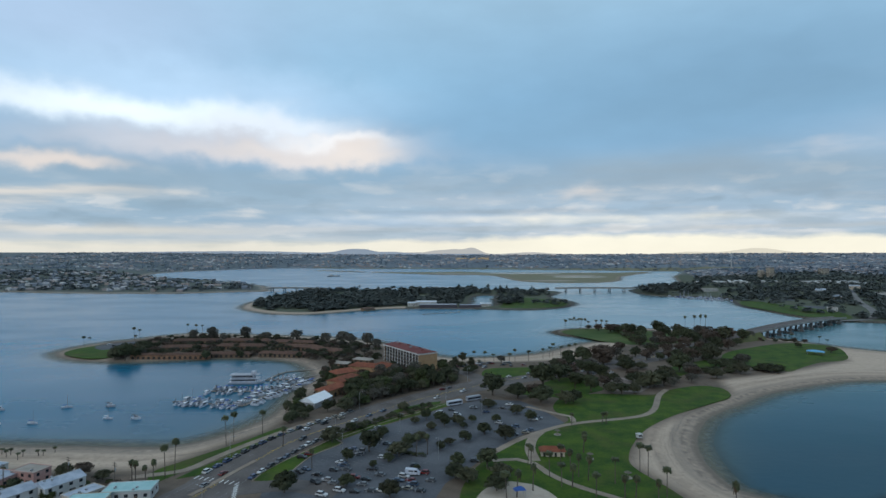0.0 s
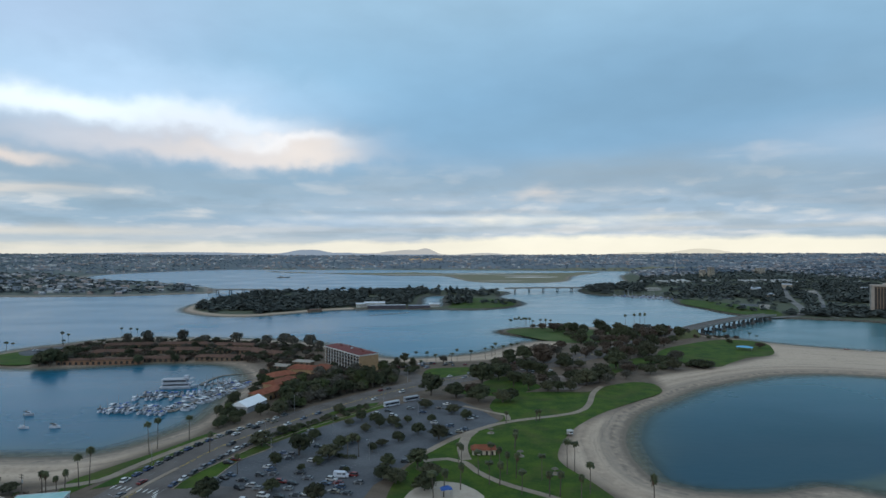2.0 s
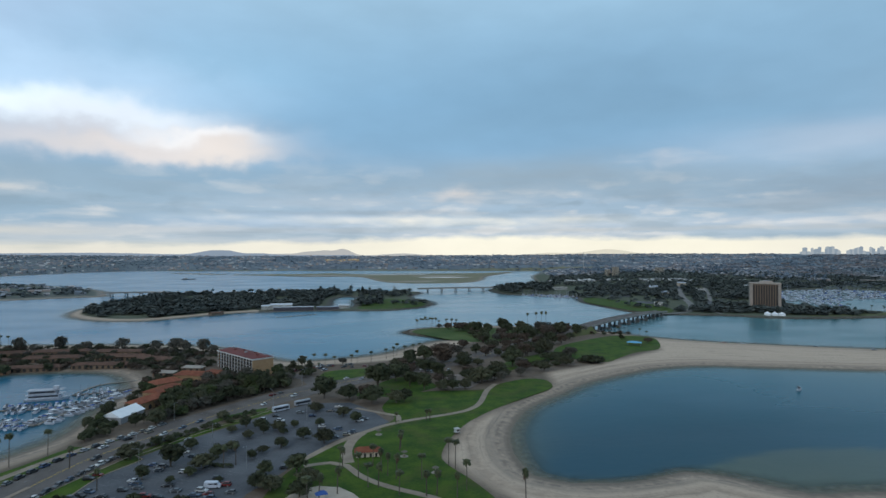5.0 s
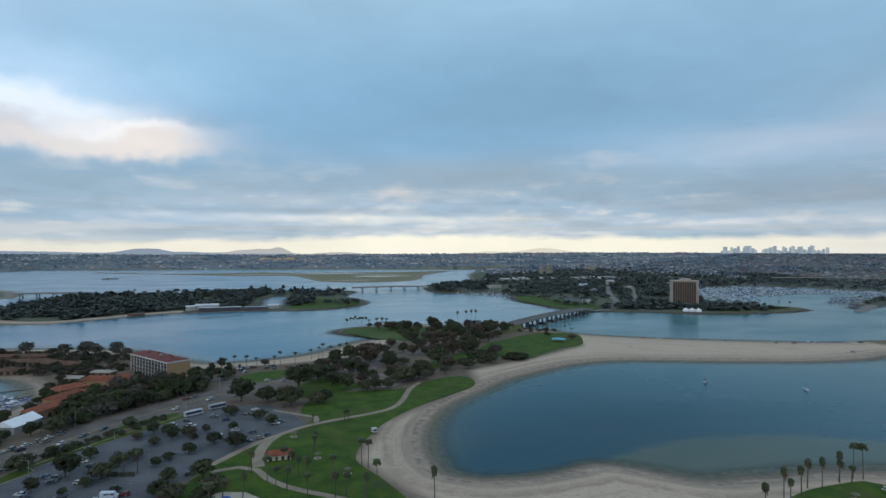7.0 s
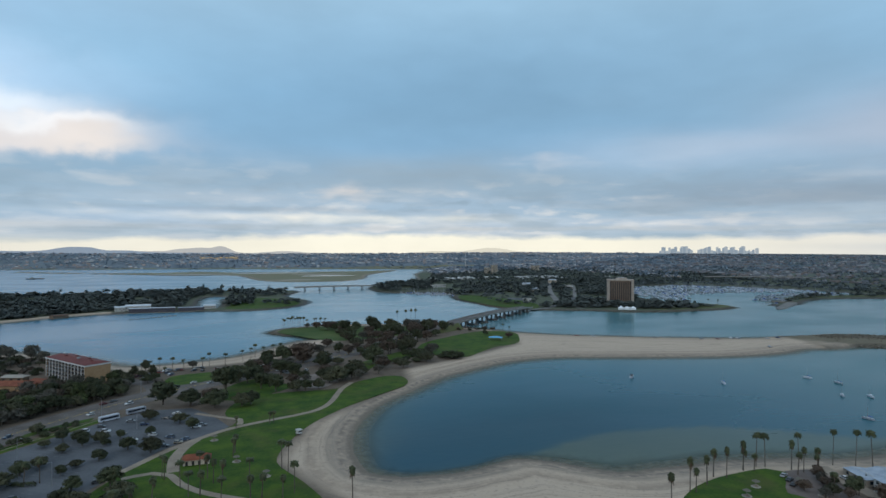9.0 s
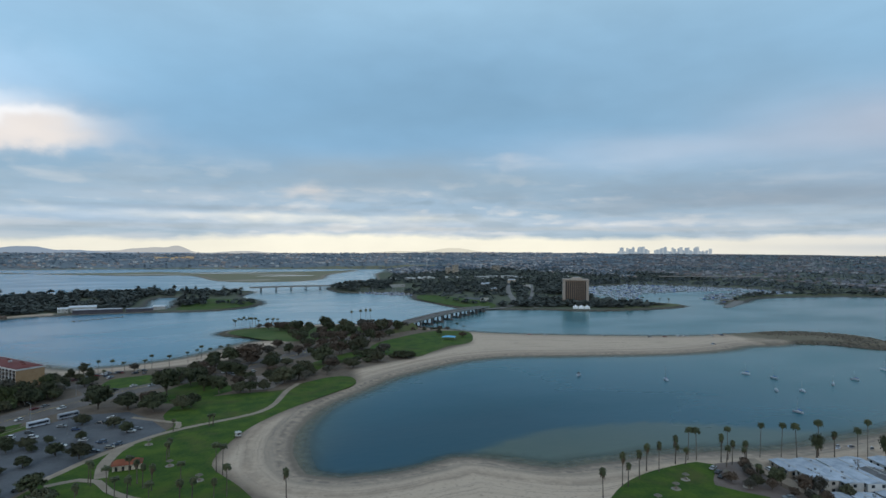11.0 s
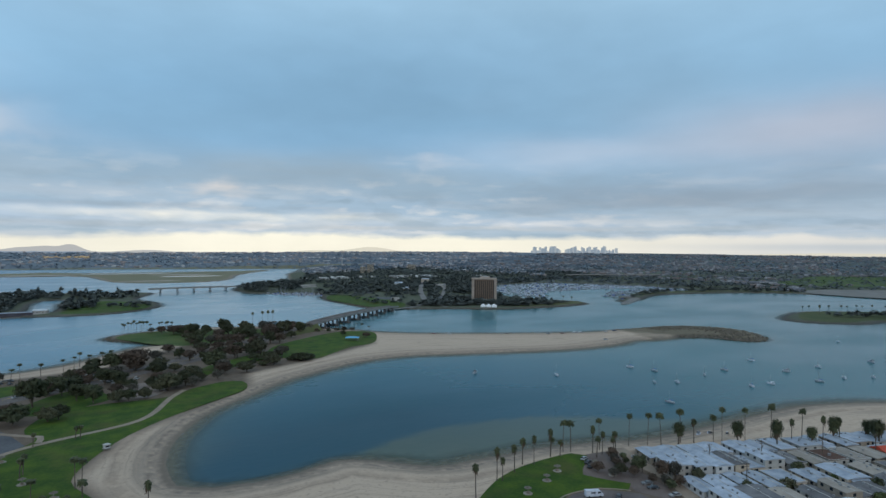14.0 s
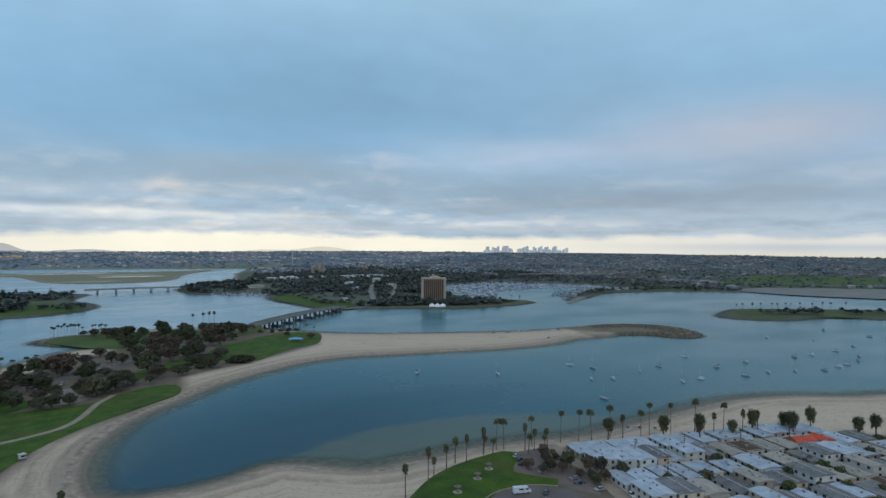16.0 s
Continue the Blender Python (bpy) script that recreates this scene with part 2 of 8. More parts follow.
def mat(name, c1, c2, scale=0.5, rough=0.8, bump=0.2, metal=0.0, vary=0.0, scale2=None, spec=0.3, island=0.0, stretch=(1, 1, 1), hue=None):
    """Two colours mixed by noise at two scales, with relief; vary shifts whole objects, island loose pieces; hue: list of paint colours picked per object."""
    if name in MATS:
        return MATS[name]
    m = bpy.data.materials.new(name)
    m.use_nodes = True
    nt = m.node_tree
    N, L = nt.nodes, nt.links
    b = N["Principled BSDF"]
    b.inputs["Roughness"].default_value, b.inputs["Metallic"].default_value = rough, metal
    b.inputs["Specular IOR Level"].default_value = spec
    geo = N.new("ShaderNodeNewGeometry")
    mp = N.new("ShaderNodeMapping")
    mp.inputs["Scale"].default_value = stretch
    L.new(geo.outputs["Position"], mp.inputs["Vector"])
    n1, n2 = N.new("ShaderNodeTexNoise"), N.new("ShaderNodeTexNoise")
    for n, s, d in ((n1, scale, 5), (n2, scale2 or scale * 11, 4)):
        n.inputs["Scale"].default_value, n.inputs["Detail"].default_value = s, d
        L.new(mp.outputs[0], n.inputs["Vector"])
    add = N.new("ShaderNodeMath")
    add.operation = "MULTIPLY_ADD"
    L.new(n2.outputs["Fac"], add.inputs[0])
    add.inputs[1].default_value = 0.5
    L.new(n1.outputs["Fac"], add.inputs[2])
    rm = N.new("ShaderNodeMapRange")
    rm.inputs["From Min"].default_value, rm.inputs["From Max"].default_value = 0.55, 0.95
    L.new(add.outputs[0], rm.inputs["Value"])
    mx = N.new("ShaderNodeMix")
    mx.data_type = "RGBA"
    mx.inputs[6].default_value, mx.inputs[7].default_value = (*c1, 1), (*c2, 1)
    L.new(rm.outputs[0], mx.inputs[0])
    col = mx.outputs[2]
    if hue:
        oi = N.new("ShaderNodeObjectInfo")
        rp = N.new("ShaderNodeValToRGB")
        rp.color_ramp.interpolation = "CONSTANT"
        el = rp.color_ramp.elements
        while len(el) < len(hue):
            el.new(0.5)
        for i, (e, c) in enumerate(zip(el, hue)):
            e.position, e.color = i / len(hue), (*c, 1)
        L.new(oi.outputs["Random"] if not island else geo.outputs["Random Per Island"], rp.inputs[0])
        m2 = N.new("ShaderNodeMix")
        m2.data_type, m2.blend_type = "RGBA", "MULTIPLY"
        m2.inputs[0].default_value = 1.0
        L.new(col, m2.inputs[6])
        L.new(rp.outputs[0], m2.inputs[7])
        col = m2.outputs[2]
    if vary or (island and not hue):
        hs = N.new("ShaderNodeHueSaturation")
        mr = N.new("ShaderNodeMapRange")
        k = vary or island
        mr.inputs["To Min"].default_value, mr.inputs["To Max"].default_value = 1 - k, 1 + k
        if vary:
            L.new(N.new("ShaderNodeObjectInfo").outputs["Random"], mr.inputs["Value"])
        else:
            L.new(geo.outputs["Random Per Island"], mr.inputs["Value"])
        L.new(mr.outputs[0], hs.inputs["Value"])
        L.new(col, hs.inputs["Color"])
        col = hs.outputs[0]
    L.new(col, b.inputs["Base Color"])
    if bump:
        bp = N.new("ShaderNodeBump")
        bp.inputs["Strength"].default_value, bp.inputs["Distance"].default_value = bump, 0.3
        L.new(add.outputs[0], bp.inputs["Height"])
        L.new(bp.outputs[0], b.inputs["Normal"])
    MATS[name] = m
    return m


def ground_material():
    """Dry and wet sand, tide lines and bare earth, by distance from the water and by land cover; far ground is tinted
    for haze.
    """
    m = bpy.data.materials.new("shore_ground")
    m.use_nodes = True
    N, L = m.node_tree.nodes, m.node_tree.links
    b = N["Principled BSDF"]
    b.inputs["Roughness"].default_value, b.inputs["Specular IOR Level"].default_value = 0.9, 0.2

    def att(n):
        a = N.new("ShaderNodeAttribute")
        a.attribute_name = n
        return a.outputs["Fac"]

    def noi(scale, detail=5, st=(1, 1, 1)):
        mp = N.new("ShaderNodeMapping")
        mp.inputs["Scale"].default_value = st
        L.new(N.new("ShaderNodeNewGeometry").outputs["Position"], mp.inputs[0])
        n = N.new("ShaderNodeTexNoise")
        n.inputs["Scale"].default_value, n.inputs["Detail"].default_value = scale, detail
        L.new(mp.outputs[0], n.inputs["Vector"])
        return n.outputs["Fac"]

    def mth(op, a, c, d=None):
        n = N.new("ShaderNodeMath")
        n.operation = op
        for i, v in enumerate((a, c, d)):
            if v is None:
                continue
            if isinstance(v, (int, float)):
                n.inputs[i].default_value = v
            else:
                L.new(v, n.inputs[i])
        return n.outputs[0]

    def mixc(f, a, c):
        n = N.new("ShaderNodeMix")
        n.data_type = "RGBA"
        for i, v in ((0, f), (6, a), (7, c)):
            if isinstance(v, tuple):
                n.inputs[i].default_value = (*v, 1)
            else:
                L.new(v, n.inputs[i])
        return n.outputs[2]

    def ramp(f, stops):
        n = N.new("ShaderNodeValToRGB")
        el = n.color_ramp.elements
        while len(el) < len(stops):
            el.new(0.5)
        for e, (p, c) in zip(el, stops):
            e.position, e.color = p, (*c, 1)
        L.new(f, n.inputs[0])
        return n.outputs[0]

    big, mid, small = noi(0.035), noi(0.22), noi(1.6)
    drift = noi(0.30, 7, (1.0, 0.8, 1))
    d = mth("ADD", att("shore"), mth("ADD", mth("MULTIPLY", mth("SUBTRACT", big, 0.5), 7.0), mth("MULTIPLY", mth("SUBTRACT", small, 0.5), 2.0)))
    band = ramp(mth("DIVIDE", d, 50.0), [
        (0.0, (0.200, 0.166, 0.136)), (0.03, (0.250, 0.206, 0.166)), (0.09, (0.375, 0.302, 0.240)), (0.15, (0.210, 0.168, 0.134)), (0.19, (0.380, 0.305, 0.243)),
        (0.30, (0.465, 0.364, 0.278)), (0.42, (0.330, 0.255, 0.195)), (0.48, (0.490, 0.384, 0.295)), (1.0, (0.520, 0.408, 0.312))])
    plain = mixc(mid, (0.412, 0.318, 0.238), (0.540, 0.421, 0.318))
    sand = mixc(mth("MINIMUM", mth("MAXIMUM", mth("MULTIPLY", mth("SUBTRACT", drift, 0.40), 3.0), 0.0), 1.0), band, plain)
    cx = N.new("ShaderNodeCombineXYZ")
    sp = N.new("ShaderNodeSeparateXYZ")
    L.new(N.new("ShaderNodeNewGeometry").outputs["Position"], sp.inputs[0])
    L.new(mth("MULTIPLY", d, 0.7), cx.inputs[0])
    L.new(mth("MULTIPLY", sp.outputs[0], 0.022), cx.inputs[1])
    L.new(mth("MULTIPLY", sp.outputs[1], 0.022), cx.inputs[2])
    tide = N.new("ShaderNodeTexNoise")
    tide.inputs["Scale"].default_value, tide.inputs["Detail"].default_value = 1.0, 6
    L.new(cx.outputs[0], tide.inputs["Vector"])
    tr = N.new("ShaderNodeMapRange")
    tr.inputs["From Min"].default_value, tr.inputs["From Max"].default_value, tr.inputs["To Max"].default_value = 0.53, 0.72, 0.6
    L.new(tide.outputs["Fac"], tr.inputs["Value"])
    sand = mixc(tr.outputs[0], sand, (0.200, 0.165, 0.136))
    fleck = noi(0.55, 9)
    fl = N.new("ShaderNodeMapRange")
    fl.inputs["From Min"].default_value, fl.inputs["From Max"].default_value, fl.inputs["To Max"].default_value = 0.55, 0.72, 0.6
    L.new(fleck, fl.inputs["Value"])
    sand = mixc(fl.outputs[0], sand, (0.264, 0.209, 0.165))
    kelp = mth("MAXIMUM", mth("SUBTRACT", 1.0, mth("DIVIDE", mth("ABSOLUTE", mth("SUBTRACT", d, 11.0), 0.0), 4.5)), 0.0)
    sand = mixc(mth("MULTIPLY", mth("MULTIPLY", kelp, big), 0.75), sand, (0.136, 0.114, 0.091))
    wet = mth("MAXIMUM", mth("SUBTRACT", 1.0, mth("DIVIDE", mth("ABSOLUTE", mth("ADD", att("shore"), mth("MULTIPLY_ADD", drift, 5.0, -4.0)), 0.0), 6.5)), 0.0)
    sand = mixc(mth("MULTIPLY", wet, 0.85), sand, (0.152, 0.125, 0.099))
    earth = mixc(mth("MULTIPLY_ADD", small, 0.5, mth("SUBTRACT", mid, 0.3)), (0.088, 0.068, 0.051), (0.190, 0.148, 0.114))
    scrub = mixc(mth("MULTIPLY_ADD", small, 0.4, mth("SUBTRACT", big, 0.2)), (0.050, 0.066, 0.038), (0.115, 0.120, 0.082))
    col = mixc(att("earth"), sand, earth)
    col = mixc(att("scrub"), col, scrub)
    # far built-up ground, its blue-grey tone holding the distance haze
    hazed_suburb = mixc(mth("MULTIPLY_ADD", mid, 0.5, mth("SUBTRACT", big, 0.2)), (0.118, 0.152, 0.182), (0.180, 0.210, 0.236))
    col = mixc(att("hazed_suburb"), col, hazed_suburb)
    marsh = mixc(mid, (0.13, 0.135, 0.075), (0.235, 0.21, 0.135))
    col = mixc(att("marsh"), col, marsh)
    rock = mixc(mth("MULTIPLY_ADD", small, 0.6, mth("MULTIPLY", mid, 0.5)), (0.082, 0.070, 0.048), (0.215, 0.180, 0.122))
    col = mixc(att("rock"), col, rock)
    col = mixc(att("armour"), col, mixc(small, (0.040, 0.038, 0.034), (0.098, 0.090, 0.078)))
    L.new(col, b.inputs["Base Color"])
    bp = N.new("ShaderNodeBump")
    bp.inputs["Strength"].default_value, bp.inputs["Distance"].default_value = 0.35, 0.4
    L.new(mth("MULTIPLY_ADD", small, 0.5, mid), bp.inputs["Height"])
    L.new(bp.outputs[0], b.inputs["Normal"])
    return m


def water_material():
    """Bay water: clear over the shallows, dark blue-green where it is deep, with small waves and calmer slicks."""
    m = bpy.data.materials.new("bay_water")
    m.use_nodes = True
    N, L = m.node_tree.nodes, m.node_tree.links
    b = N["Principled BSDF"]
    geo = N.new("ShaderNodeNewGeometry").outputs["Position"]

    def noi(scale, st, detail=3):
        mp = N.new("ShaderNodeMapping")
        mp.inputs["Scale"].default_value = st
        L.new(geo, mp.inputs[0])
        n = N.new("ShaderNodeTexNoise")
        n.inputs["Scale"].default_value, n.inputs["Detail"].default_value = scale, detail
        L.new(mp.outputs[0], n.inputs["Vector"])
        return n.outputs["Fac"]

    slick = noi(0.006, (1, 1.8, 1), 5)

    def mixc(f, a, c):
        n = N.new("ShaderNodeMix")
        n.data_type = "RGBA"
        for i, v in ((0, f), (6, a), (7, c)):
            if isinstance(v, tuple):
                n.inputs[i].default_value = (*v, 1)
            else:
                L.new(v, n.inputs[i])
        return n.outputs[2]

    def att(n):
        a = N.new("ShaderNodeAttribute")
        a.attribute_name = n
        return a.outputs["Fac"]

    deep = mixc(slick, (0.009, 0.106, 0.130), (0.017, 0.127, 0.140))
    deep = mixc(att("east"), mixc(slick, (0.000, 0.124, 0.236), (0.003, 0.144, 0.248)), deep)
    deep = mixc(att("pool"), deep, mixc(slick, (0.002, 0.045, 0.077), (0.005, 0.064, 0.091)))
    # sky sheen of the middle channel, painted in as a paler body colour
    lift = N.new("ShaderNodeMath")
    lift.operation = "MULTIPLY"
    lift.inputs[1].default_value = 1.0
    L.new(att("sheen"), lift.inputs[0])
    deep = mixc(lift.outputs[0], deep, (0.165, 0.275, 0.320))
    shoal = mixc(noi(0.05, (1, 1, 1), 5), (0.072, 0.104, 0.078), (0.112, 0.130, 0.092))
    L.new(mixc(att("murk"), shoal, deep), b.inputs["Base Color"])
    rg = N.new("ShaderNodeMapRange")
    rg.inputs["From Min"].default_value, rg.inputs["From Max"].default_value = 0.4, 0.65
    rg.inputs["To Min"].default_value, rg.inputs["To Max"].default_value = 0.19, 0.27
    L.new(slick, rg.inputs[0])
    ruffled = N.new("ShaderNodeMath")
    ruffled.operation = "MULTIPLY_ADD"
    ruffled.inputs[1].default_value = 0.10
    L.new(att("pool"), ruffled.inputs[0])
    L.new(rg.outputs[0], ruffled.inputs[2])
    L.new(ruffled.outputs[0], b.inputs["Roughness"])
    b.inputs["IOR"].default_value = 1.33
    # the same mask raises the specular level over the painted sheen
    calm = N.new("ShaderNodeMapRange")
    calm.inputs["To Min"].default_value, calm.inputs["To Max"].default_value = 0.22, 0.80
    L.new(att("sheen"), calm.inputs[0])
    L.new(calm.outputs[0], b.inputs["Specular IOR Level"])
    bp = N.new("ShaderNodeBump")
    bp.inputs["Strength"].default_value, bp.inputs["Distance"].default_value = 0.11, 0.5
    L.new(noi(0.19, (0.7, 1.3, 1), 8), bp.inputs["Height"])
    L.new(bp.outputs[0], b.inputs["Normal"])
    tr = N.new("ShaderNodeBsdfTransparent")
    tr.inputs[0].default_value = (0.84, 0.91, 0.91, 1)
    ms = N.new("ShaderNodeMixShader")
    L.new(att("film"), ms.inputs[0])
    L.new(tr.outputs[0], ms.inputs[1])
    L.new(b.outputs[0], ms.inputs[2])
    L.new(ms.outputs[0], N["Material Output"].inputs[0])
    return m


# far backdrop: black base, its hazy colour given out as emission
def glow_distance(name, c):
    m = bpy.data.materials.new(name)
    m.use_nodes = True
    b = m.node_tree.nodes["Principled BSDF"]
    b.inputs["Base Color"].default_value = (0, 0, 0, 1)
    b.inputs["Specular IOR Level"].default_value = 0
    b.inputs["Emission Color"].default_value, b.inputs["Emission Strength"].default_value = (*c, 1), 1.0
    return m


ASPHALT = mat("asphalt", (0.068, 0.073, 0.083), (0.115, 0.121, 0.132), 0.06, 0.9, 0.1, scale2=0.9)
ROADWAY = mat("road_asphalt", (0.092, 0.080, 0.074), (0.150, 0.132, 0.122), 0.08, 0.9, 0.1, scale2=1.2)
CONCRETE = mat("path_concrete", (0.22, 0.175, 0.135), (0.31, 0.255, 0.20), 0.15, 0.9, 0.1)
BRIDGE = mat("bridge_concrete", (0.19, 0.185, 0.175), (0.29, 0.28, 0.265), 0.1, 0.9, 0.15)


def lawn_material(name, lush, pale, worn, amount):
    """Mown grass: mottled, with paler dry patches and worn brown ones."""
    m = mat(name, lush, pale, 0.11, 0.95, 0.4, scale2=0.9)
    N, L = m.node_tree.nodes, m.node_tree.links
    b = N["Principled BSDF"]
    src = b.inputs["Base Color"].links[0].from_socket
    g = N.new("ShaderNodeNewGeometry").outputs["Position"]
    n = N.new("ShaderNodeTexNoise")
    n.inputs["Scale"].default_value, n.inputs["Detail"].default_value, n.inputs["Roughness"].default_value = 0.028, 6, 0.62
    L.new(g, n.inputs["Vector"])
    r = N.new("ShaderNodeMapRange")
    r.inputs["From Min"].default_value, r.inputs["From Max"].default_value, r.inputs["To Max"].default_value = 0.50, 0.72, amount
    L.new(n.outputs["Fac"], r.inputs["Value"])
    x = N.new("ShaderNodeMix")
    x.data_type = "RGBA"
    x.inputs[7].default_value = (*worn, 1)
    L.new(r.outputs[0], x.inputs[0])
    L.new(src, x.inputs[6])
    L.new(x.outputs[2], b.inputs["Base Color"])
    return m


GRASS = lawn_material("lawn_grass", (0.018, 0.054, 0.003), (0.060, 0.104, 0.006), (0.072, 0.068, 0.020), 0.9)
DRYGRASS = mat("thin_grass", (0.065, 0.085, 0.028), (0.12, 0.12, 0.055), 0.06, 0.95, 0.4, scale2=1.0)
PAINT = mat("line_paint", (0.5, 0.5, 0.48), (0.65, 0.65, 0.62), 1.0, 0.8, 0)
FADED = mat("faded_paint", (0.14, 0.145, 0.15), (0.24, 0.245, 0.25), 0.4, 0.85, 0)
YELLOW = mat("yellow_line", (0.45, 0.30, 0.05), (0.55, 0.38, 0.08), 1.0, 0.8, 0)
BARK = mat("bark", (0.075, 0.058, 0.045), (0.14, 0.115, 0.095), 1.5, 0.95, 0.5, vary=0.2)
PALMBARK = mat("palm_bark", (0.070, 0.056, 0.046), (0.125, 0.100, 0.082), 1.5, 0.95, 0.5, vary=0.2)
LEAF = mat("leaves_dark", (0.028, 0.036, 0.018), (0.066, 0.072, 0.036), 0.4, 0.8, 0, vary=0.3, scale2=2.5, island=0)
LEAF2 = mat("leaves_olive", (0.039, 0.042, 0.023), (0.082, 0.081, 0.046), 0.4, 0.8, 0, vary=0.3, scale2=2.5)
LEAF3 = mat("leaves_russet", (0.054, 0.041, 0.031), (0.108, 0.077, 0.057), 0.4, 0.85, 0, vary=0.25, scale2=2.5)
LEAF4 = mat("leaves_fresh", (0.032, 0.045, 0.016), (0.070, 0.084, 0.030), 0.4, 0.8, 0, vary=0.25, scale2=2.5)
LEAF5 = mat("leaves_grey_brown", (0.055, 0.052, 0.042), (0.105, 0.098, 0.080), 0.4, 0.85, 0, vary=0.25, scale2=2.5)
AVENUE = mat("pale_avenue", (0.14, 0.135, 0.13), (0.21, 0.20, 0.19), 0.03, 0.9, 0.1)
FROND = mat("palm_fronds", (0.030, 0.040, 0.018), (0.075, 0.080, 0.035), 0.8, 0.7, 0, vary=0.25)
DEADFROND = mat("dead_fronds", (0.055, 0.038, 0.026), (0.102, 0.070, 0.046), 0.8, 0.9, 0, vary=0.2)
# leaf colour lifted and blued a little to hold middle-distance haze
WOODS = mat("far_leaves", (0.048, 0.061, 0.060), (0.092, 0.104, 0.092), 0.03, 0.9, 0, scale2=0.2, island=0.10)
ROCK = mat("breakwater_rock", (0.070, 0.062, 0.050), (0.18, 0.156, 0.122), 0.5, 0.95, 0.4, island=0.3)
DULLTILE = mat("brown_tile_roof", (0.075, 0.042, 0.031), (0.125, 0.068, 0.048), 0.3, 0.9, 0.2, vary=0.2)
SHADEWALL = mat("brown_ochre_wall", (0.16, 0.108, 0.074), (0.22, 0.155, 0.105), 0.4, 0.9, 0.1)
GREYFIN = mat("pale_grey_paint", (0.36, 0.35, 0.33), (0.46, 0.45, 0.42), 0.4, 0.85, 0.1)
TILE = mat("red_tile_roof", (0.15, 0.045, 0.025), (0.24, 0.080, 0.043), 0.3, 0.85, 0.2, vary=0.15)
REDROOF = mat("red_flat_roof", (0.115, 0.034, 0.032), (0.175, 0.056, 0.050), 0.15, 0.85, 0.1)
STUCCO = mat("cream_stucco", (0.42, 0.35, 0.27), (0.52, 0.45, 0.36), 0.4, 0.9, 0.1)
SANDBRICK = mat("reddish_ochre_wall", (0.22, 0.125, 0.078), (0.29, 0.170, 0.108), 0.4, 0.9, 0.1)
ORANGEWALL = mat("ochre_wall", (0.31, 0.195, 0.105), (0.38, 0.245, 0.14), 0.4, 0.9, 0.1)
WHITEWALL = mat("white_stucco", (0.42, 0.42, 0.41), (0.55, 0.55, 0.54), 0.3, 0.9, 0.1, vary=0.12)
BROWNBAND = mat("brown_wall", (0.085, 0.062, 0.052), (0.13, 0.098, 0.080), 0.4, 0.9, 0.1)
ROOFGREY = mat("grey_blue_roof", (0.24, 0.285, 0.345), (0.40, 0.45, 0.52), 0.25, 0.85, 0.1, vary=0.15)
ROOFTAN = mat("tan_roof", (0.25, 0.22, 0.19), (0.34, 0.31, 0.27), 0.25, 0.9, 0.1, vary=0.15)
TEAL = mat("teal_roof", (0.26, 0.46, 0.46), (0.36, 0.56, 0.56), 0.3, 0.7, 0.05)
PINK = mat("pink_wall", (0.45, 0.25, 0.22), (0.54, 0.33, 0.29), 0.3, 0.9, 0.1)
WINDOW = mat("window_glass", (0.020, 0.024, 0.030), (0.035, 0.040, 0.048), 0.5, 0.15, 0, spec=0.6)
DARK = mat("dark_shade", (0.022, 0.020, 0.020), (0.045, 0.04, 0.038), 0.5, 0.8, 0)
TENT = mat("white_canvas", (0.72, 0.75, 0.78), (0.80, 0.82, 0.84), 0.3, 0.7, 0.1)
HULL = mat("boat_hull", (0.33, 0.35, 0.40), (0.46, 0.48, 0.53), 0.5, 0.35, 0, vary=0.35)
BLUECLOTH = mat("blue_canvas", (0.03, 0.08, 0.28), (0.05, 0.12, 0.36), 0.8, 0.8, 0.1)
SKYCLOTH = mat("light_blue_canvas", (0.10, 0.34, 0.55), (0.16, 0.42, 0.62), 0.8, 0.8, 0.1)
REDCLOTH = mat("red_orange_roof", (0.40, 0.055, 0.03), (0.52, 0.09, 0.045), 0.4, 0.7, 0.1)
METAL = mat("grey_metal", (0.28, 0.29, 0.30), (0.38, 0.39, 0.40), 1.0, 0.45, 0, metal=0.6)
TIMBER = mat("dock_planks", (0.17, 0.15, 0.13), (0.27, 0.245, 0.215), 0.5, 0.9, 0.2)
TYRE = mat("tyre_rubber", (0.018, 0.018, 0.019), (0.03, 0.03, 0.03), 2.0, 0.9, 0)
CARPAINT = mat("car_paint", (0.93, 0.93, 0.93), (1.0, 1.0, 1.0), 1.0, 0.3, 0, spec=0.5, hue=[
    (0.52, 0.53, 0.54), (0.03, 0.032, 0.036), (0.28, 0.29, 0.30), (0.10, 0.105, 0.115), (0.05, 0.08, 0.13), (0.035, 0.06, 0.13),
    (0.02, 0.02, 0.022), (0.16, 0.020, 0.018), (0.03, 0.035, 0.04), (0.45, 0.46, 0.47), (0.16, 0.17, 0.18), (0.58, 0.58, 0.57), (0.05, 0.055, 0.06), (0.25, 0.22, 0.17)])
# far wall paints pulled towards blue-grey for distance haze
FARHOUSE = mat("far_walls", (0.85, 0.85, 0.85), (1, 1, 1), 0.05, 0.9, 0, island=0.2, hue=[
    (0.30, 0.31, 0.33), (0.22, 0.245, 0.28), (0.36, 0.35, 0.36), (0.19, 0.220, 0.26), (0.38, 0.31, 0.28), (0.25, 0.27, 0.30), (0.54, 0.53, 0.52), (0.31, 0.27, 0.26)])
# warm low sun on one far slope, painted into the wall colour
WARMHOUSE = mat("far_sunlit_walls", (0.55, 0.36, 0.20), (0.70, 0.48, 0.28), 0.05, 0.9, 0, island=0.3)

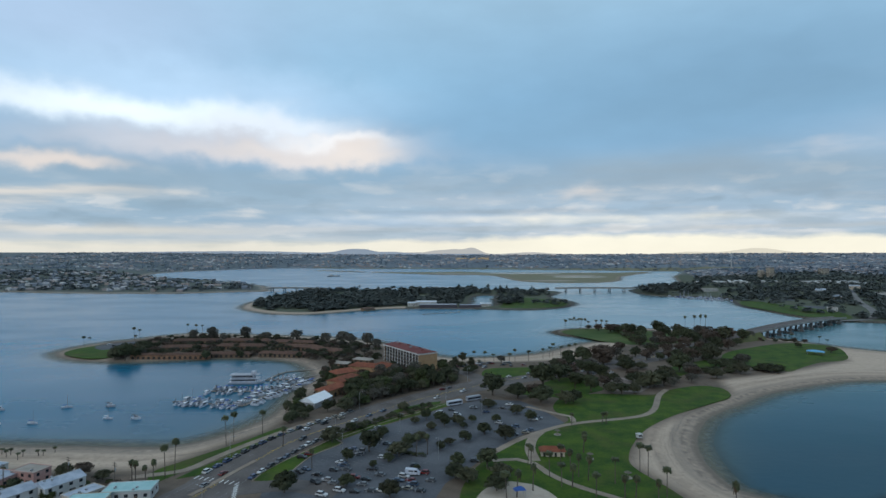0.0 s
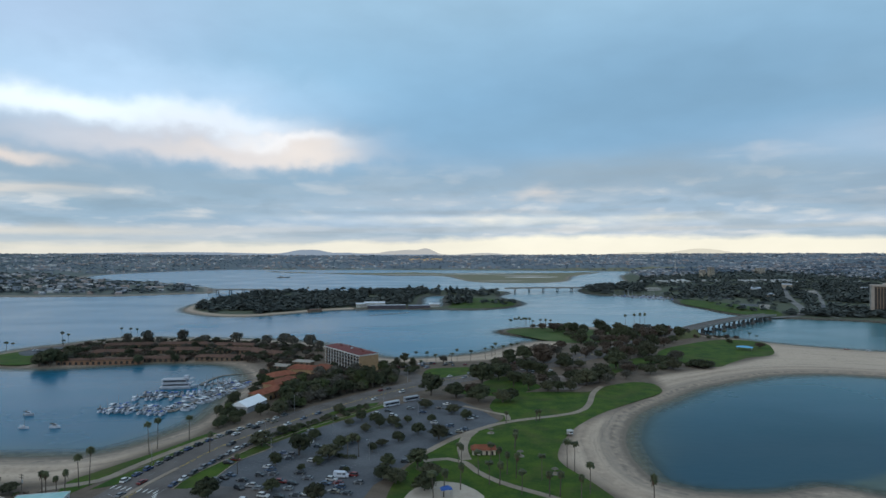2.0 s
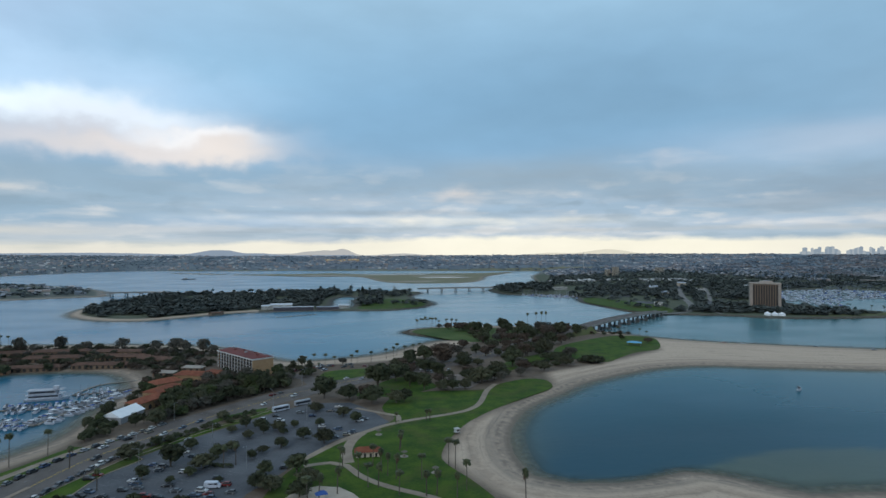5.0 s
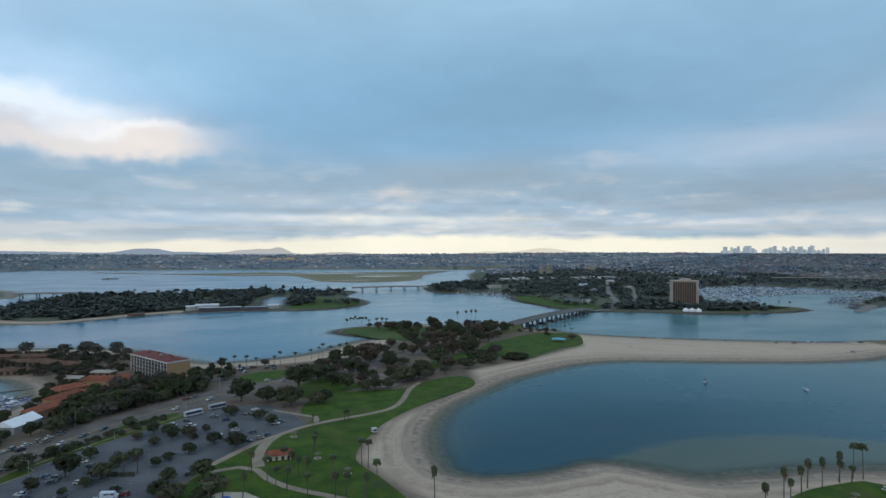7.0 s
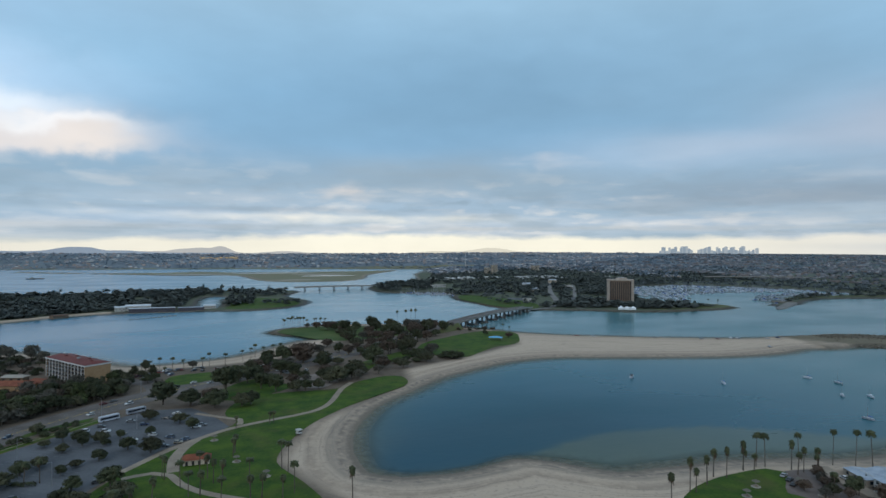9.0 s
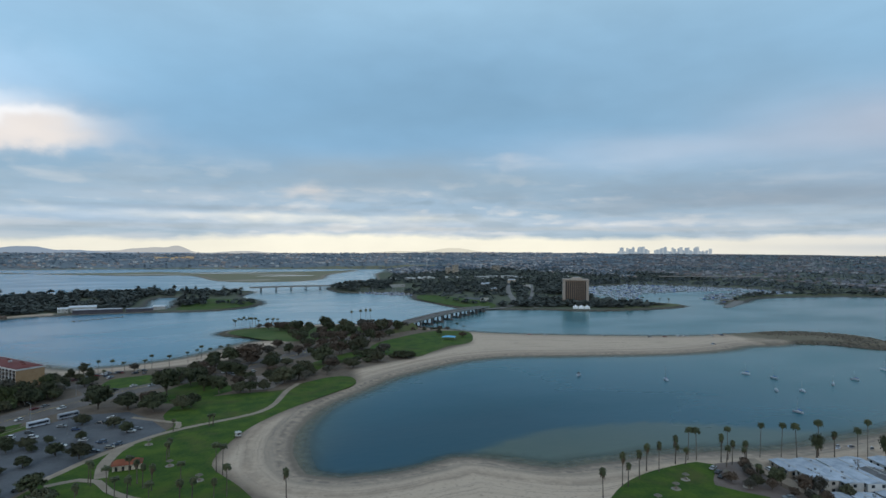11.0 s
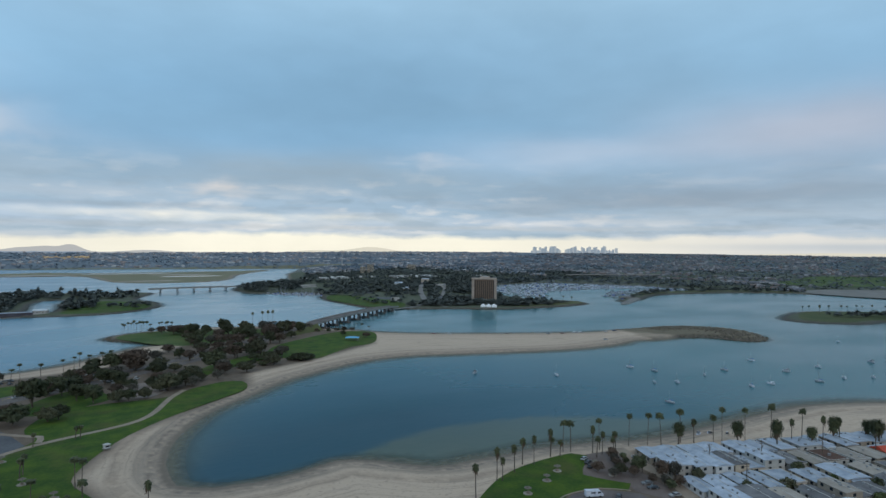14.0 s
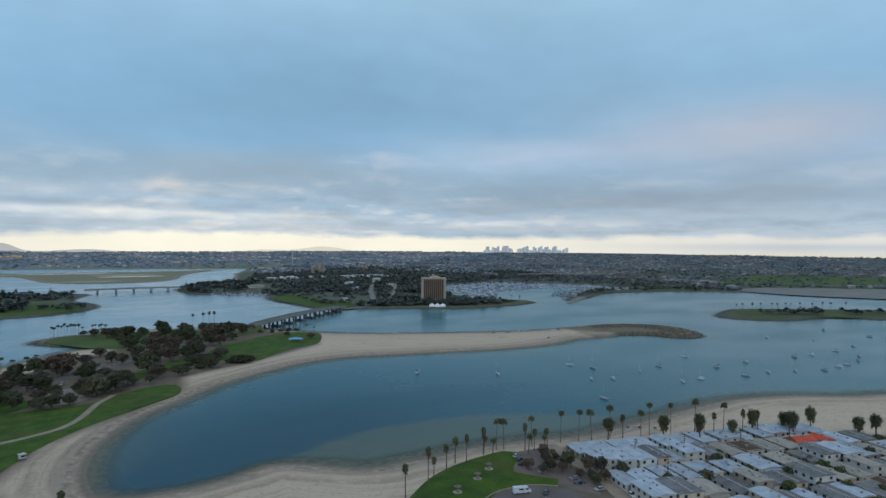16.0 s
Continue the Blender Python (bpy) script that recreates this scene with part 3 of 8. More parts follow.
# ---- shape helpers ----
class Shape:
    """Collects boxes, prisms, tubes and sheets for one mesh."""

    def __init__(self):
        self.v, self.f, self.m, self.mi = [], [], [], []

    def _mi(self, material):
        if material not in self.m:
            self.m.append(material)
        return self.m.index(material)

    def face(self, pts, material):
        n = len(self.v)
        self.v += [tuple(p) for p in pts]
        self.f.append(tuple(range(n, n + len(pts))))
        self.mi.append(self._mi(material))

    def hull(self, low, high, material, top=None, bottom=True):
        """Two rings of as many points, joined by sides and capped."""
        n, k = len(self.v), len(low)
        self.v += [tuple(p) for p in low] + [tuple(p) for p in high]
        a, b = self._mi(material), self._mi(top or material)
        for i in range(k):
            j = (i + 1) % k
            self.f.append((n + i, n + j, n + k + j, n + k + i))
            self.mi.append(a)
        self.f.append(tuple(range(n + k, n + 2 * k)))
        self.mi.append(b)
        if bottom:
            self.f.append(tuple(range(n + k - 1, n - 1, -1)))
            self.mi.append(a)

    def box(self, x, y, z, sx, sy, sz, material, rz=0.0, top=None, taper=1.0):
        c, s = math.cos(rz), math.sin(rz)
        q = [(-sx / 2, -sy / 2), (sx / 2, -sy / 2), (sx / 2, sy / 2), (-sx / 2, sy / 2)]
        low = [(x + c * a - s * b, y + s * a + c * b, z) for a, b in q]
        high = [(x + (c * a - s * b) * taper, y + (s * a + c * b) * taper, z + sz) for a, b in q]
        self.hull(low, high, material, top)

    def gable(self, x, y, z, sx, sy, h, material, rz=0.0, over=0.4, hip=0.0):
        c, s = math.cos(rz), math.sin(rz)
        P = lambda a, b, e: (x + c * a - s * b, y + s * a + c * b, z + e)
        a, b = sx / 2 + over, sy / 2 + over
        r = a - hip
        q = [P(-a, -b, 0), P(a, -b, 0), P(a, b, 0), P(-a, b, 0), P(-r, 0, h), P(r, 0, h)]
        n = len(self.v)
        self.v += q
        k = self._mi(material)
        for fc in ((0, 1, 5, 4), (2, 3, 4, 5), (1, 2, 5), (3, 0, 4), (3, 2, 1, 0)):
            self.f.append(tuple(n + i for i in fc))
            self.mi.append(k)

    def tube(self, path, radii, material, sides=6):
        n0 = len(self.v)
        k = self._mi(material)
        for p, r in zip(path, radii):
            for i in range(sides):
                a = 2 * math.pi * i / sides
                self.v.append((p[0] + r * math.cos(a), p[1] + r * math.sin(a), p[2]))
        for j in range(len(path) - 1):
            for i in range(sides):
                i2 = (i + 1) % sides
                self.f.append((n0 + j * sides + i, n0 + j * sides + i2, n0 + (j + 1) * sides + i2, n0 + (j + 1) * sides + i))
                self.mi.append(k)
        self.f.append(tuple(n0 + (len(path) - 1) * sides + i for i in range(sides)))
        self.mi.append(k)

    def rod(self, a, b, r, material, sides=4):
        a, b = Vector(a), Vector(b)
        d = (b - a).normalized()
        u = d.orthogonal().normalized()
        w = d.cross(u)
        ring = [u * math.cos(2 * math.pi * i / sides) * r + w * math.sin(2 * math.pi * i / sides) * r for i in range(sides)]
        self.hull([a + q for q in ring], [b + q for q in ring], material)

    def sweep(self, rings, material, top=None):
        """Rings of four (two low, two high) joined into one continuous bar."""
        n0, a, b = len(self.v), self._mi(material), self._mi(top or material)
        for r in rings:
            self.v += [tuple(p) for p in r]
        for i in range(len(rings) - 1):
            for k in range(4):
                q = (n0 + 4 * i + k, n0 + 4 * i + (k + 1) % 4, n0 + 4 * i + 4 + (k + 1) % 4, n0 + 4 * i + 4 + k)
                self.f.append(q)
                self.mi.append(b if k == 2 else a)
        e = n0 + 4 * (len(rings) - 1)
        self.f += [(n0 + 3, n0 + 2, n0 + 1, n0), (e, e + 1, e + 2, e + 3)]
        self.mi += [a, a]

    def mesh(self, name, smooth=False):
        me = bpy.data.meshes.new(name)
        me.from_pydata(self.v, [], self.f)
        for m in self.m:
            me.materials.append(m)
        if len(self.m) > 1:
            me.polygons.foreach_set("material_index", self.mi)
        if smooth:
            me.polygons.foreach_set("use_smooth", [True] * len(self.f))
        me.update()
        return me


def thing(name, label, category, group="", kind="", at=None):
    ob = tagged(new(name), label, category, group, kind)
    if at is not None:
        ob.matrix_basis = at
    return ob


def part(name, shape, parent, label="", smooth=False):
    ob = new(name, shape.mesh(name, smooth) if isinstance(shape, Shape) else shape)
    ob.parent = parent
    if label:
        ob["label"] = label
    return ob


def solo(name, shape, label, category, group="", kind="", smooth=False):
    return tagged(new(name, shape.mesh(name, smooth)), label, category, group, kind)


def curve_points(pts, closed=True, step=6.0):
    """A smooth line through the corner points."""
    out, n = [], len(pts)
    P = [Vector((*p, 0)) for p in pts]
    for i in range(n if closed else n - 1):
        a = P[(i - 1) % n] if closed or i else P[0]
        b, c = P[i], P[(i + 1) % n]
        d = P[(i + 2) % n] if closed or i + 2 < n else P[-1]
        k = max(1, int((c - b).length / step))
        for j in range(k):
            t = j / k
            q = 0.5 * ((2 * b) + (c - a) * t + (2 * a - 5 * b + 4 * c - d) * t * t + (3 * b - a - 3 * c + d) * t ** 3)
            out.append((q.x, q.y))
    if not closed:
        out.append(tuple(pts[-1]))
    return out


def in_poly(x, y, poly):
    x, y = np.asarray(x, float), np.asarray(y, float)
    hit = np.zeros(x.shape, bool)
    n = len(poly)
    for i in range(n):
        (x1, y1), (x2, y2) = poly[i], poly[(i + 1) % n]
        if y1 == y2:
            continue
        cross = (y1 > y) != (y2 > y)
        hit ^= cross & (x < (x2 - x1) * (y - y1) / (y2 - y1) + x1)
    return hit


def edge_distance(x, y, poly, closed=True):
    best = np.full(x.shape, 1e9)
    n = len(poly)
    for i in range(n if closed else n - 1):
        (x1, y1), (x2, y2) = poly[i], poly[(i + 1) % n]
        ex, ey = x2 - x1, y2 - y1
        l2 = ex * ex + ey * ey + 1e-9
        t = np.clip(((x - x1) * ex + (y - y1) * ey) / l2, 0, 1)
        best = np.minimum(best, (x - x1 - t * ex) ** 2 + (y - y1 - t * ey) ** 2)
    return np.sqrt(best)


# ---- the plan: shores, in metres ----
WEST_BAY = [(-900, 330), (-420, 296), (-300, 288), (-214, 284), (-176, 283), (-145, 281), (-134, 282), (-123, 288), (-112, 302), (-104, 318), (-99, 333), (-98, 361),
            (-99, 386), (-97, 406), (-96, 423), (-98, 438), (-107, 463), (-119, 486), (-138, 502), (-170, 510), (-199, 510), (-234, 501), (-264, 494), (-294, 495),
            (-324, 505), (-347, 524), (-357, 540)]
NORTH_SHORE = [(-357, 566), (-347, 597), (-326, 620), (-305, 648), (-275, 662), (-210, 652), (-138, 638), (-79, 612), (-45, 575), (-2, 522), (23, 516), (59, 523),
               (92, 541), (120, 572), (149, 600), (172, 607), (156, 630), (141, 645), (128, 668)]
POINT_SHORE = [(136, 688), (165, 705), (208, 710), (262, 698), (307, 676), (335, 655), (346, 640), (358, 622), (372, 605), (387, 578), (421, 543), (475, 507),
               (530, 476), (590, 448)]
SPIT = [(646, 432), (692, 424), (726, 410), (749, 388), (757, 362), (750, 338), (727, 312), (704, 302), (688, 312), (681, 340), (655, 360), (615, 364), (588, 372),
        (556, 366), (520, 366), (485, 372), (455, 381)]
COVE = [(425, 392), (383, 408), (340, 424), (300, 424), (270, 414), (235, 397), (215, 386), (184, 360), (153, 333), (134, 305), (124, 284), (118, 262), (116, 243),
        (117, 232), (121, 227), (128, 222), (140, 219), (151, 218), (165, 219), (181, 223), (189, 219), (198, 211), (206, 201), (214, 193), (221, 190), (232, 190), (247, 187), (264, 186), (278, 182), (303, 174), (316, 167), (335, 163),
        (381, 159), (438, 155), (465, 150), (506, 131), (535, 107), (562, 93), (640, 40), (800, -60)]
NEAR_LAND = curve_points(WEST_BAY + NORTH_SHORE + POINT_SHORE + SPIT + COVE, False, 5) + [(1000, -700), (-900, -700)]
LAGOON = curve_points([(40, 975), (52, 1060), (56, 1150), (76, 1222), (110, 1212), (98, 1130), (94, 1050), (80, 985)], True, 12)
ISLAND = curve_points([(-335, 979), (-305, 918), (-255, 872), (-203, 862), (-159, 892), (-120, 926), (-77, 950), (-22, 958), (43, 952), (78, 938), (140, 930), (192, 962),
                       (228, 1017), (234, 1094), (215, 1180), (240, 1260), (258, 1330), (200, 1380), (50, 1400), (-150, 1370), (-290, 1340), (-330, 1200), (-345, 1080)], True, 12)
FAR_WEST = [(-4990, 1200), (-1500, 1330), (-997, 1315), (-848, 1283), (-655, 1268), (-540, 1286), (-472, 1325), (-410, 1345), (-430, 1420), (-472, 1528), (-558, 1629),
            (-693, 1775), (-876, 1911), (-968, 1960), (-1160, 2350), (-1033, 2781), (-837, 3050), (-600, 3010), (-200, 2960), (200, 2900), (600, 2790), (949, 2660), (1063, 2620), (950, 2330), (838, 2107), (700, 1720), (630, 1560)]
FAR_EAST = [(560, 1480), (453, 1400), (430, 1262), (452, 1205), (520, 1190), (560, 1150), (540, 1090), (508, 1000), (507, 907), (506, 846), (512, 812), (546, 780), (616, 748),
            (676, 700), (769, 685), (824, 683), (872, 694), (892, 735), (880, 770), (862, 800), (850, 850), (860, 900), (880, 945), (930, 1040), (1000, 1130),
            (1070, 1190), (1200, 1215), (1314, 1192), (1393, 1046), (1423, 900), (1400, 810), (1300, 795), (1141, 800), (1060, 750), (970, 700), (967, 688), (1033, 700),
            (1141, 752), (1240, 750), (1391, 700), (1491, 615)]
MAINLAND = curve_points(FAR_WEST + FAR_EAST + [(1511, 501), (1546, 335), (1640, 100), (2200, -300)], False, 25) + [(4990, -900), (4990, 4990), (-4990, 4990)]
SOUTH_POINT = curve_points([(922, 366), (938, 389), (1014, 413), (1070, 416), (1143, 366), (1203, 303), (1240, 250), (1420, 150), (1380, 90), (1180, 190), (1090, 223),
                            (1068, 263), (1026, 293), (968, 301), (930, 335)], True, 12)
MARSH_ISLE = curve_points([(-605, 2760), (-400, 2590), (-194, 2400), (60, 2260), (190, 2180), (240, 1800), (355, 1702), (480, 1735), (560, 1860), (643, 2103), (790, 2360), (890, 2520),
                           (720, 2450), (540, 2440), (230, 2430), (90, 2540), (-70, 2500), (-370, 2530)], True, 25)
SHELF = [(180, 219), (182, 224), (193, 226), (214, 233), (234, 237.5), (253, 238), (275, 235), (304, 227), (332, 208), (358, 184), (385, 160), (360, 140), (200, 170)]
DROP = [(136, 219), (151, 218), (165, 219), (178, 222)]
MARSH = [(-700, 3060), (-800, 2800), (-605, 2700), (-194, 2350), (190, 2100), (240, 1650), (480, 1600), (643, 2000), (949, 2560), (1500, 2600), (1200, 2760), (600, 2860), (200, 2970)]
PARK = [(-340, 530), (-300, 505), (-170, 523), (-120, 505), (-84, 445), (-85, 400), (-86, 340), (-95, 300), (-125, 250), (-300, 240), (-300, -300), (540, -300), (450, 60), (410, 95), (360, 122), (300, 152),
        (255, 165), (205, 150), (120, 150), (92, 230), (84, 256), (107, 305), (159, 352), (190, 383), (200, 420), (260, 445), (345, 495), (362, 540),
        (380, 568), (350, 600), (330, 645), (262, 685), (165, 690), (140, 665), (170, 620), (190, 590), (110, 500), (60, 490), (0, 490), (-60, 570), (-130, 615), (-290, 640), (-340, 590)]
TOP = 1.6


def spaced(lo, fine_lo, fine_hi, hi, step, grow):
    xs = list(np.arange(fine_lo, fine_hi, step))
    s, x = step, xs[-1]
    while x < hi:
        s *= grow
        x += min(s, 70)
        xs.append(x)
    s, x, left = step, fine_lo, []
    while x > lo:
        s *= grow
        x -= min(s, 70)
        left.append(x)
    return np.array(left[::-1] + xs)


def grid_mesh(name, xs, ys, z, material, attrs):
    nx, ny = len(xs), len(ys)
    X, Y = np.meshgrid(xs, ys)
    co = np.stack([X, Y, z], -1).reshape(-1, 3)
    i = np.arange(nx * ny).reshape(ny, nx)
    q = np.stack([i[:-1, :-1], i[:-1, 1:], i[1:, 1:], i[1:, :-1]], -1).reshape(-1, 4)
    me = bpy.data.meshes.new(name)
    me.vertices.add(len(co))
    me.vertices.foreach_set("co", co.ravel())
    me.loops.add(q.size)
    me.loops.foreach_set("vertex_index", q.ravel())
    me.polygons.add(len(q))
    me.polygons.foreach_set("loop_start", np.arange(0, q.size, 4))
    me.polygons.foreach_set("use_smooth", np.ones(len(q), bool))
    me.materials.append(material)
    for k, v in attrs.items():
        me.attributes.new(k, "FLOAT", "POINT").data.foreach_set("value", v.ravel().astype(np.float32))
    me.update(calc_edges=True)
    return new(name, me)


xs = spaced(-4990, -380, 800, 4990, 3.6, 1.018)
ys = spaced(-700, 120, 720, 4990, 3.6, 1.016)
X, Y = np.meshgrid(xs, ys)
R = np.hypot(X, Y)


def shore_field(X, Y):
    sd = np.full(X.shape, -1e9)
    which = np.zeros(X.shape, int)
    for k, poly in enumerate((NEAR_LAND, ISLAND, MAINLAND, SOUTH_POINT, MARSH_ISLE)):
        pv = np.array(poly)
        lo, hi = pv.min(0) - 120, pv.max(0) + 120
        near = (X > lo[0]) & (X < hi[0]) & (Y > lo[1]) & (Y < hi[1])
        d = np.full(X.shape, -120.0)
        x, y = X[near], Y[near]
        e = edge_distance(x, y, poly)
        d[near] = np.where(in_poly(x, y, poly), e, -e)
        which = np.where(d > sd, k, which)
        sd = np.maximum(sd, d)
    e = edge_distance(X, Y, LAGOON)
    return np.minimum(sd, np.where(in_poly(X, Y, LAGOON), -e, e)), which


SD, WHICH = shore_field(X, Y)
wob = np.array([noise.fractal(Vector((x * 0.02, y * 0.02, 0)), 1.0, 2.0, 3) for x, y in zip(X.ravel(), Y.ravel())]).reshape(X.shape)
steep = np.where(WHICH == 0, 16.0, 9.0)
rockspit = (WHICH == 0) & (X > 612) & (Y > 280) & (Y < 450)
steep = np.where(rockspit, 7.0, steep)
steep = np.where(((WHICH == 0) & (Y > 628) & (X < 350) & (X > 60)) | ((WHICH == 2) & (X > 480) & (Y < 1200)) | (WHICH == 3), 5.0, steep)
rise = np.clip(SD / steep, 0, 1)
Z = TOP * rise * rise * (3 - 2 * rise)
Z = np.where(rockspit, Z * (1.5 + 0.4 * np.clip((X - 640) / 40, 0, 1)), Z)
hill = 74 * np.clip((R - 2300) / 2550, 0, 1) ** 1.15
hill = np.minimum(hill, np.clip(SD - 40, 0, 1e9) * 0.10) * (WHICH == 2)
hill = hill * (1 + 0.25 * wob * np.clip(1 - np.abs(R - 3600) / 1200, 0, 1))
Z = Z + hill
SHELF_IN = in_poly(X, Y, SHELF)
depth = np.clip(-SD * 0.032, 0, 6)
Z = np.where(SD < 0, -np.where(SHELF_IN, np.minimum(depth, 0.4), depth), Z)
soft = lambda inside, e, w: np.clip(0.5 + np.where(inside, e, -e) / w, 0, 1)
park_in = in_poly(X, Y, PARK)
park = soft(park_in, edge_distance(X, Y, PARK), 9.0) * (WHICH == 0)
beach = (WHICH == 1) & (X < -60) | (WHICH == 2) & (X < 300) | (WHICH == 4)
scrub = np.where(WHICH > 0, np.where(beach, np.clip((SD - np.where(WHICH == 1, 11, 8)) / np.where(WHICH == 1, 5, 10), 0, 1), np.clip((SD - 1) / 4, 0, 1)), 0)
marsh = in_poly(X, Y, MARSH) * ((WHICH == 2) | (WHICH == 4)) * np.clip(SD / 20, 0, 1)
rock = rockspit * np.clip((X - 618 + 26 * wob) / 26, 0, 1)
revetment = (((WHICH == 0) & (Y > 628) & (X < 350) & (X > 60)) | ((WHICH == 2) & (X > 400) & (Y < 1400)) | (WHICH == 3) | (WHICH == 1) & (X > -60))
armour = np.maximum(revetment * np.clip((8 - SD) / 4, 0, 1), rock * np.clip((7 - SD) / 3, 0, 1))
# the far-ground weight grows with distance R and brings in the haze tone
ground = grid_mesh("ground", xs, ys, Z, ground_material(), {"shore": np.clip(SD * np.where((WHICH == 1) & (SD > 0), 2.4, 1.0), -60, 60), "earth": park, "scrub": scrub, "marsh": marsh * 1.0, "rock": rock, "armour": armour, "hazed_suburb": (WHICH == 2) * np.maximum(np.clip((R - 2300) / 600, 0, 1), 0.35 * ((X < -380) & (Y < 2600) & (SD > 6))) * np.clip(1.15 - (np.degrees(np.arctan2(X, Y)) - 40) / 22, 0.35, 1) * np.clip(0.95 + (np.degrees(np.arctan2(X, Y)) + 5) / 60, 0.6, 1)})
tagged(ground, "sandy shores, bare park earth and far low hills", "ground", kind="structure")

wx = spaced(-4990, -380, 800, 4990, 5.0, 1.03)
wy = spaced(-700, 120, 720, 4990, 5.0, 1.03)
WX, WY = np.meshgrid(wx, wy)
wsd, _ = shore_field(WX, WY)
shelf_e = edge_distance(WX, WY, SHELF)
shelf = np.clip(0.5 + np.where(in_poly(WX, WY, SHELF), shelf_e, -shelf_e) / 6.0, 0, 1)
drop = np.exp(-(edge_distance(WX, WY, DROP, False) / 24.0) ** 2)
wd = np.clip(-wsd * 0.042 * (1 + 3.5 * drop), 0, 6)
pool = np.clip((540 - WX) / 300, 0, 1) * (WX > 100) * (WY < 440) * np.clip(1 - (WY - 270) / 200, 0.3, 1) + 0.5 * np.clip((WX + 340) / 190, 0, 1) * (WX < 0) * (WY < 530)
wd = wd * (1 - shelf) + np.minimum(wd, 0.07 + 0.0030 * np.clip(-wsd, 0, 80)) * shelf
murk = 1 - np.exp(-wd / 0.50)
# sheen: wedge of channel water made paler, as if it mirrored bright sky
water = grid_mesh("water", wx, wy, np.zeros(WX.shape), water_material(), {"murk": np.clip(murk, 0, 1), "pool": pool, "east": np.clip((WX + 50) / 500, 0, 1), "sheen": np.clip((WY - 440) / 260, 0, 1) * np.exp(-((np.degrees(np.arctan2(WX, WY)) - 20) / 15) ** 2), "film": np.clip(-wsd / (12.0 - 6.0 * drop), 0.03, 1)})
tagged(water, "calm blue-grey bay water with small ripples", "water", kind="structure")


def patch(name, pts, z, material, label, category, closed_curve=True, step=5.0, thick=0.25):
    line = curve_points(pts, True, step) if closed_curve else pts
    s = Shape()
    v = [Vector((x, y, 0)) for x, y in line]
    from mathutils.geometry import tessellate_polygon
    n = len(v)
    s.v = [(p.x, p.y, z) for p in v] + [(p.x, p.y, z - thick) for p in v]
    s._mi(material)
    area = sum(v[i].x * v[(i + 1) % n].y - v[(i + 1) % n].x * v[i].y for i in range(n))
    for t in tessellate_polygon([v]):
        a, b, c = (v[i] for i in t)
        up = (b - a).cross(c - a).z > 0
        s.f.append(tuple(t) if up else tuple(t)[::-1])
        s.mi.append(0)
    for i in range(n):
        j = (i + 1) % n
        s.f.append((i, j, n + j, n + i) if area < 0 else (j, i, n + i, n + j))
        s.mi.append(0)
    return solo(name, s, label, category, kind="structure")


def ribbon(name, pts, width, z, material, label, category, step=5.0, thick=0.2, s=None):
    line = [Vector((x, y, 0)) for x, y in curve_points(pts, False, step)]
    own = s is None
    s = s or Shape()
    sides = []
    for i, p in enumerate(line):
        d = (line[min(i + 1, len(line) - 1)] - line[max(i - 1, 0)]).normalized()
        nrm = Vector((-d.y, d.x, 0)) * width / 2
        sides.append((p + nrm, p - nrm))
    s.sweep([[(b.x, b.y, z - thick), (a.x, a.y, z - thick), (a.x, a.y, z), (b.x, b.y, z)] for a, b in sides], material)
    return solo(name, s, label, category, kind="structure") if own else s


LAWN_COVE = [(10, 160), (95, 150), (94, 200), (91, 220), (88, 232), (84, 244), (82, 255), (85, 267), (93, 284), (107, 306), (129, 329), (159, 353), (181, 370), (188, 383),
             (188, 398), (177, 403), (160, 396), (148, 388), (136, 378), (99, 380), (77, 372), (66, 350), (66, 335), (70, 326), (66, 316), (54, 306), (45, 298), (37, 288),
             (27, 272), (20, 262), (12, 245), (6, 215)]
patch("lawn_cove", LAWN_COVE, TOP + 0.06, GRASS, "mown green park lawn above the cove beach", "lawn")
patch("lawn_east", [(238, 497), (257, 531), (294, 560), (348, 588), (379, 567), (360, 520), (341, 497), (313, 486), (284, 464), (266, 450), (251, 463), (239, 472)],
      TOP + 0.06, GRASS, "mown green lawn beside the sand", "lawn")
patch("lawn_point", [(135, 668), (163, 694), (215, 690), (250, 668), (289, 650), (262, 600), (234, 587), (188, 578), (168, 594), (152, 624)],
      TOP + 0.06, MATS.get("worn_lawn") or mat("worn_lawn", (0.030, 0.068, 0.010), (0.080, 0.108, 0.028), 0.03, 0.95, 0.4, scale2=0.5), "green lawn on the low point", "lawn")
patch("lawn_junction", [(30, 432), (34, 458), (52, 464), (72, 464), (70, 446), (48, 429)], TOP + 0.06, GRASS, "green lawn beside the road junction", "lawn")
patch("lawn_grove", [(52, 378), (56, 390), (66, 404), (76, 418), (88, 428), (100, 424), (106, 408), (108, 392), (96, 382), (80, 368), (66, 374)], TOP + 0.05, GRASS, "shaded green lawn under the park trees", "lawn")
patch("grove_yard", [(112, 410), (122, 428), (140, 424), (142, 402), (128, 384), (117, 390)], TOP + 0.07, mat("pale_brown_yard", (0.19, 0.155, 0.135), (0.26, 0.215, 0.185), 0.1), "pale brown surfaced yard among the park trees", "car park")
patch("lawn_grove_east", [(170, 430), (190, 446), (226, 470), (236, 488), (222, 496), (196, 478), (172, 456), (162, 440)], TOP + 0.05, GRASS, "shaded green lawn under the park trees", "lawn")
patch("lawn_peninsula", [(-338, 522), (-346, 548), (-334, 575), (-318, 570), (-300, 535), (-288, 508), (-306, 502)], TOP + 0.06, GRASS, "green lawn at the peninsula's tip", "lawn")
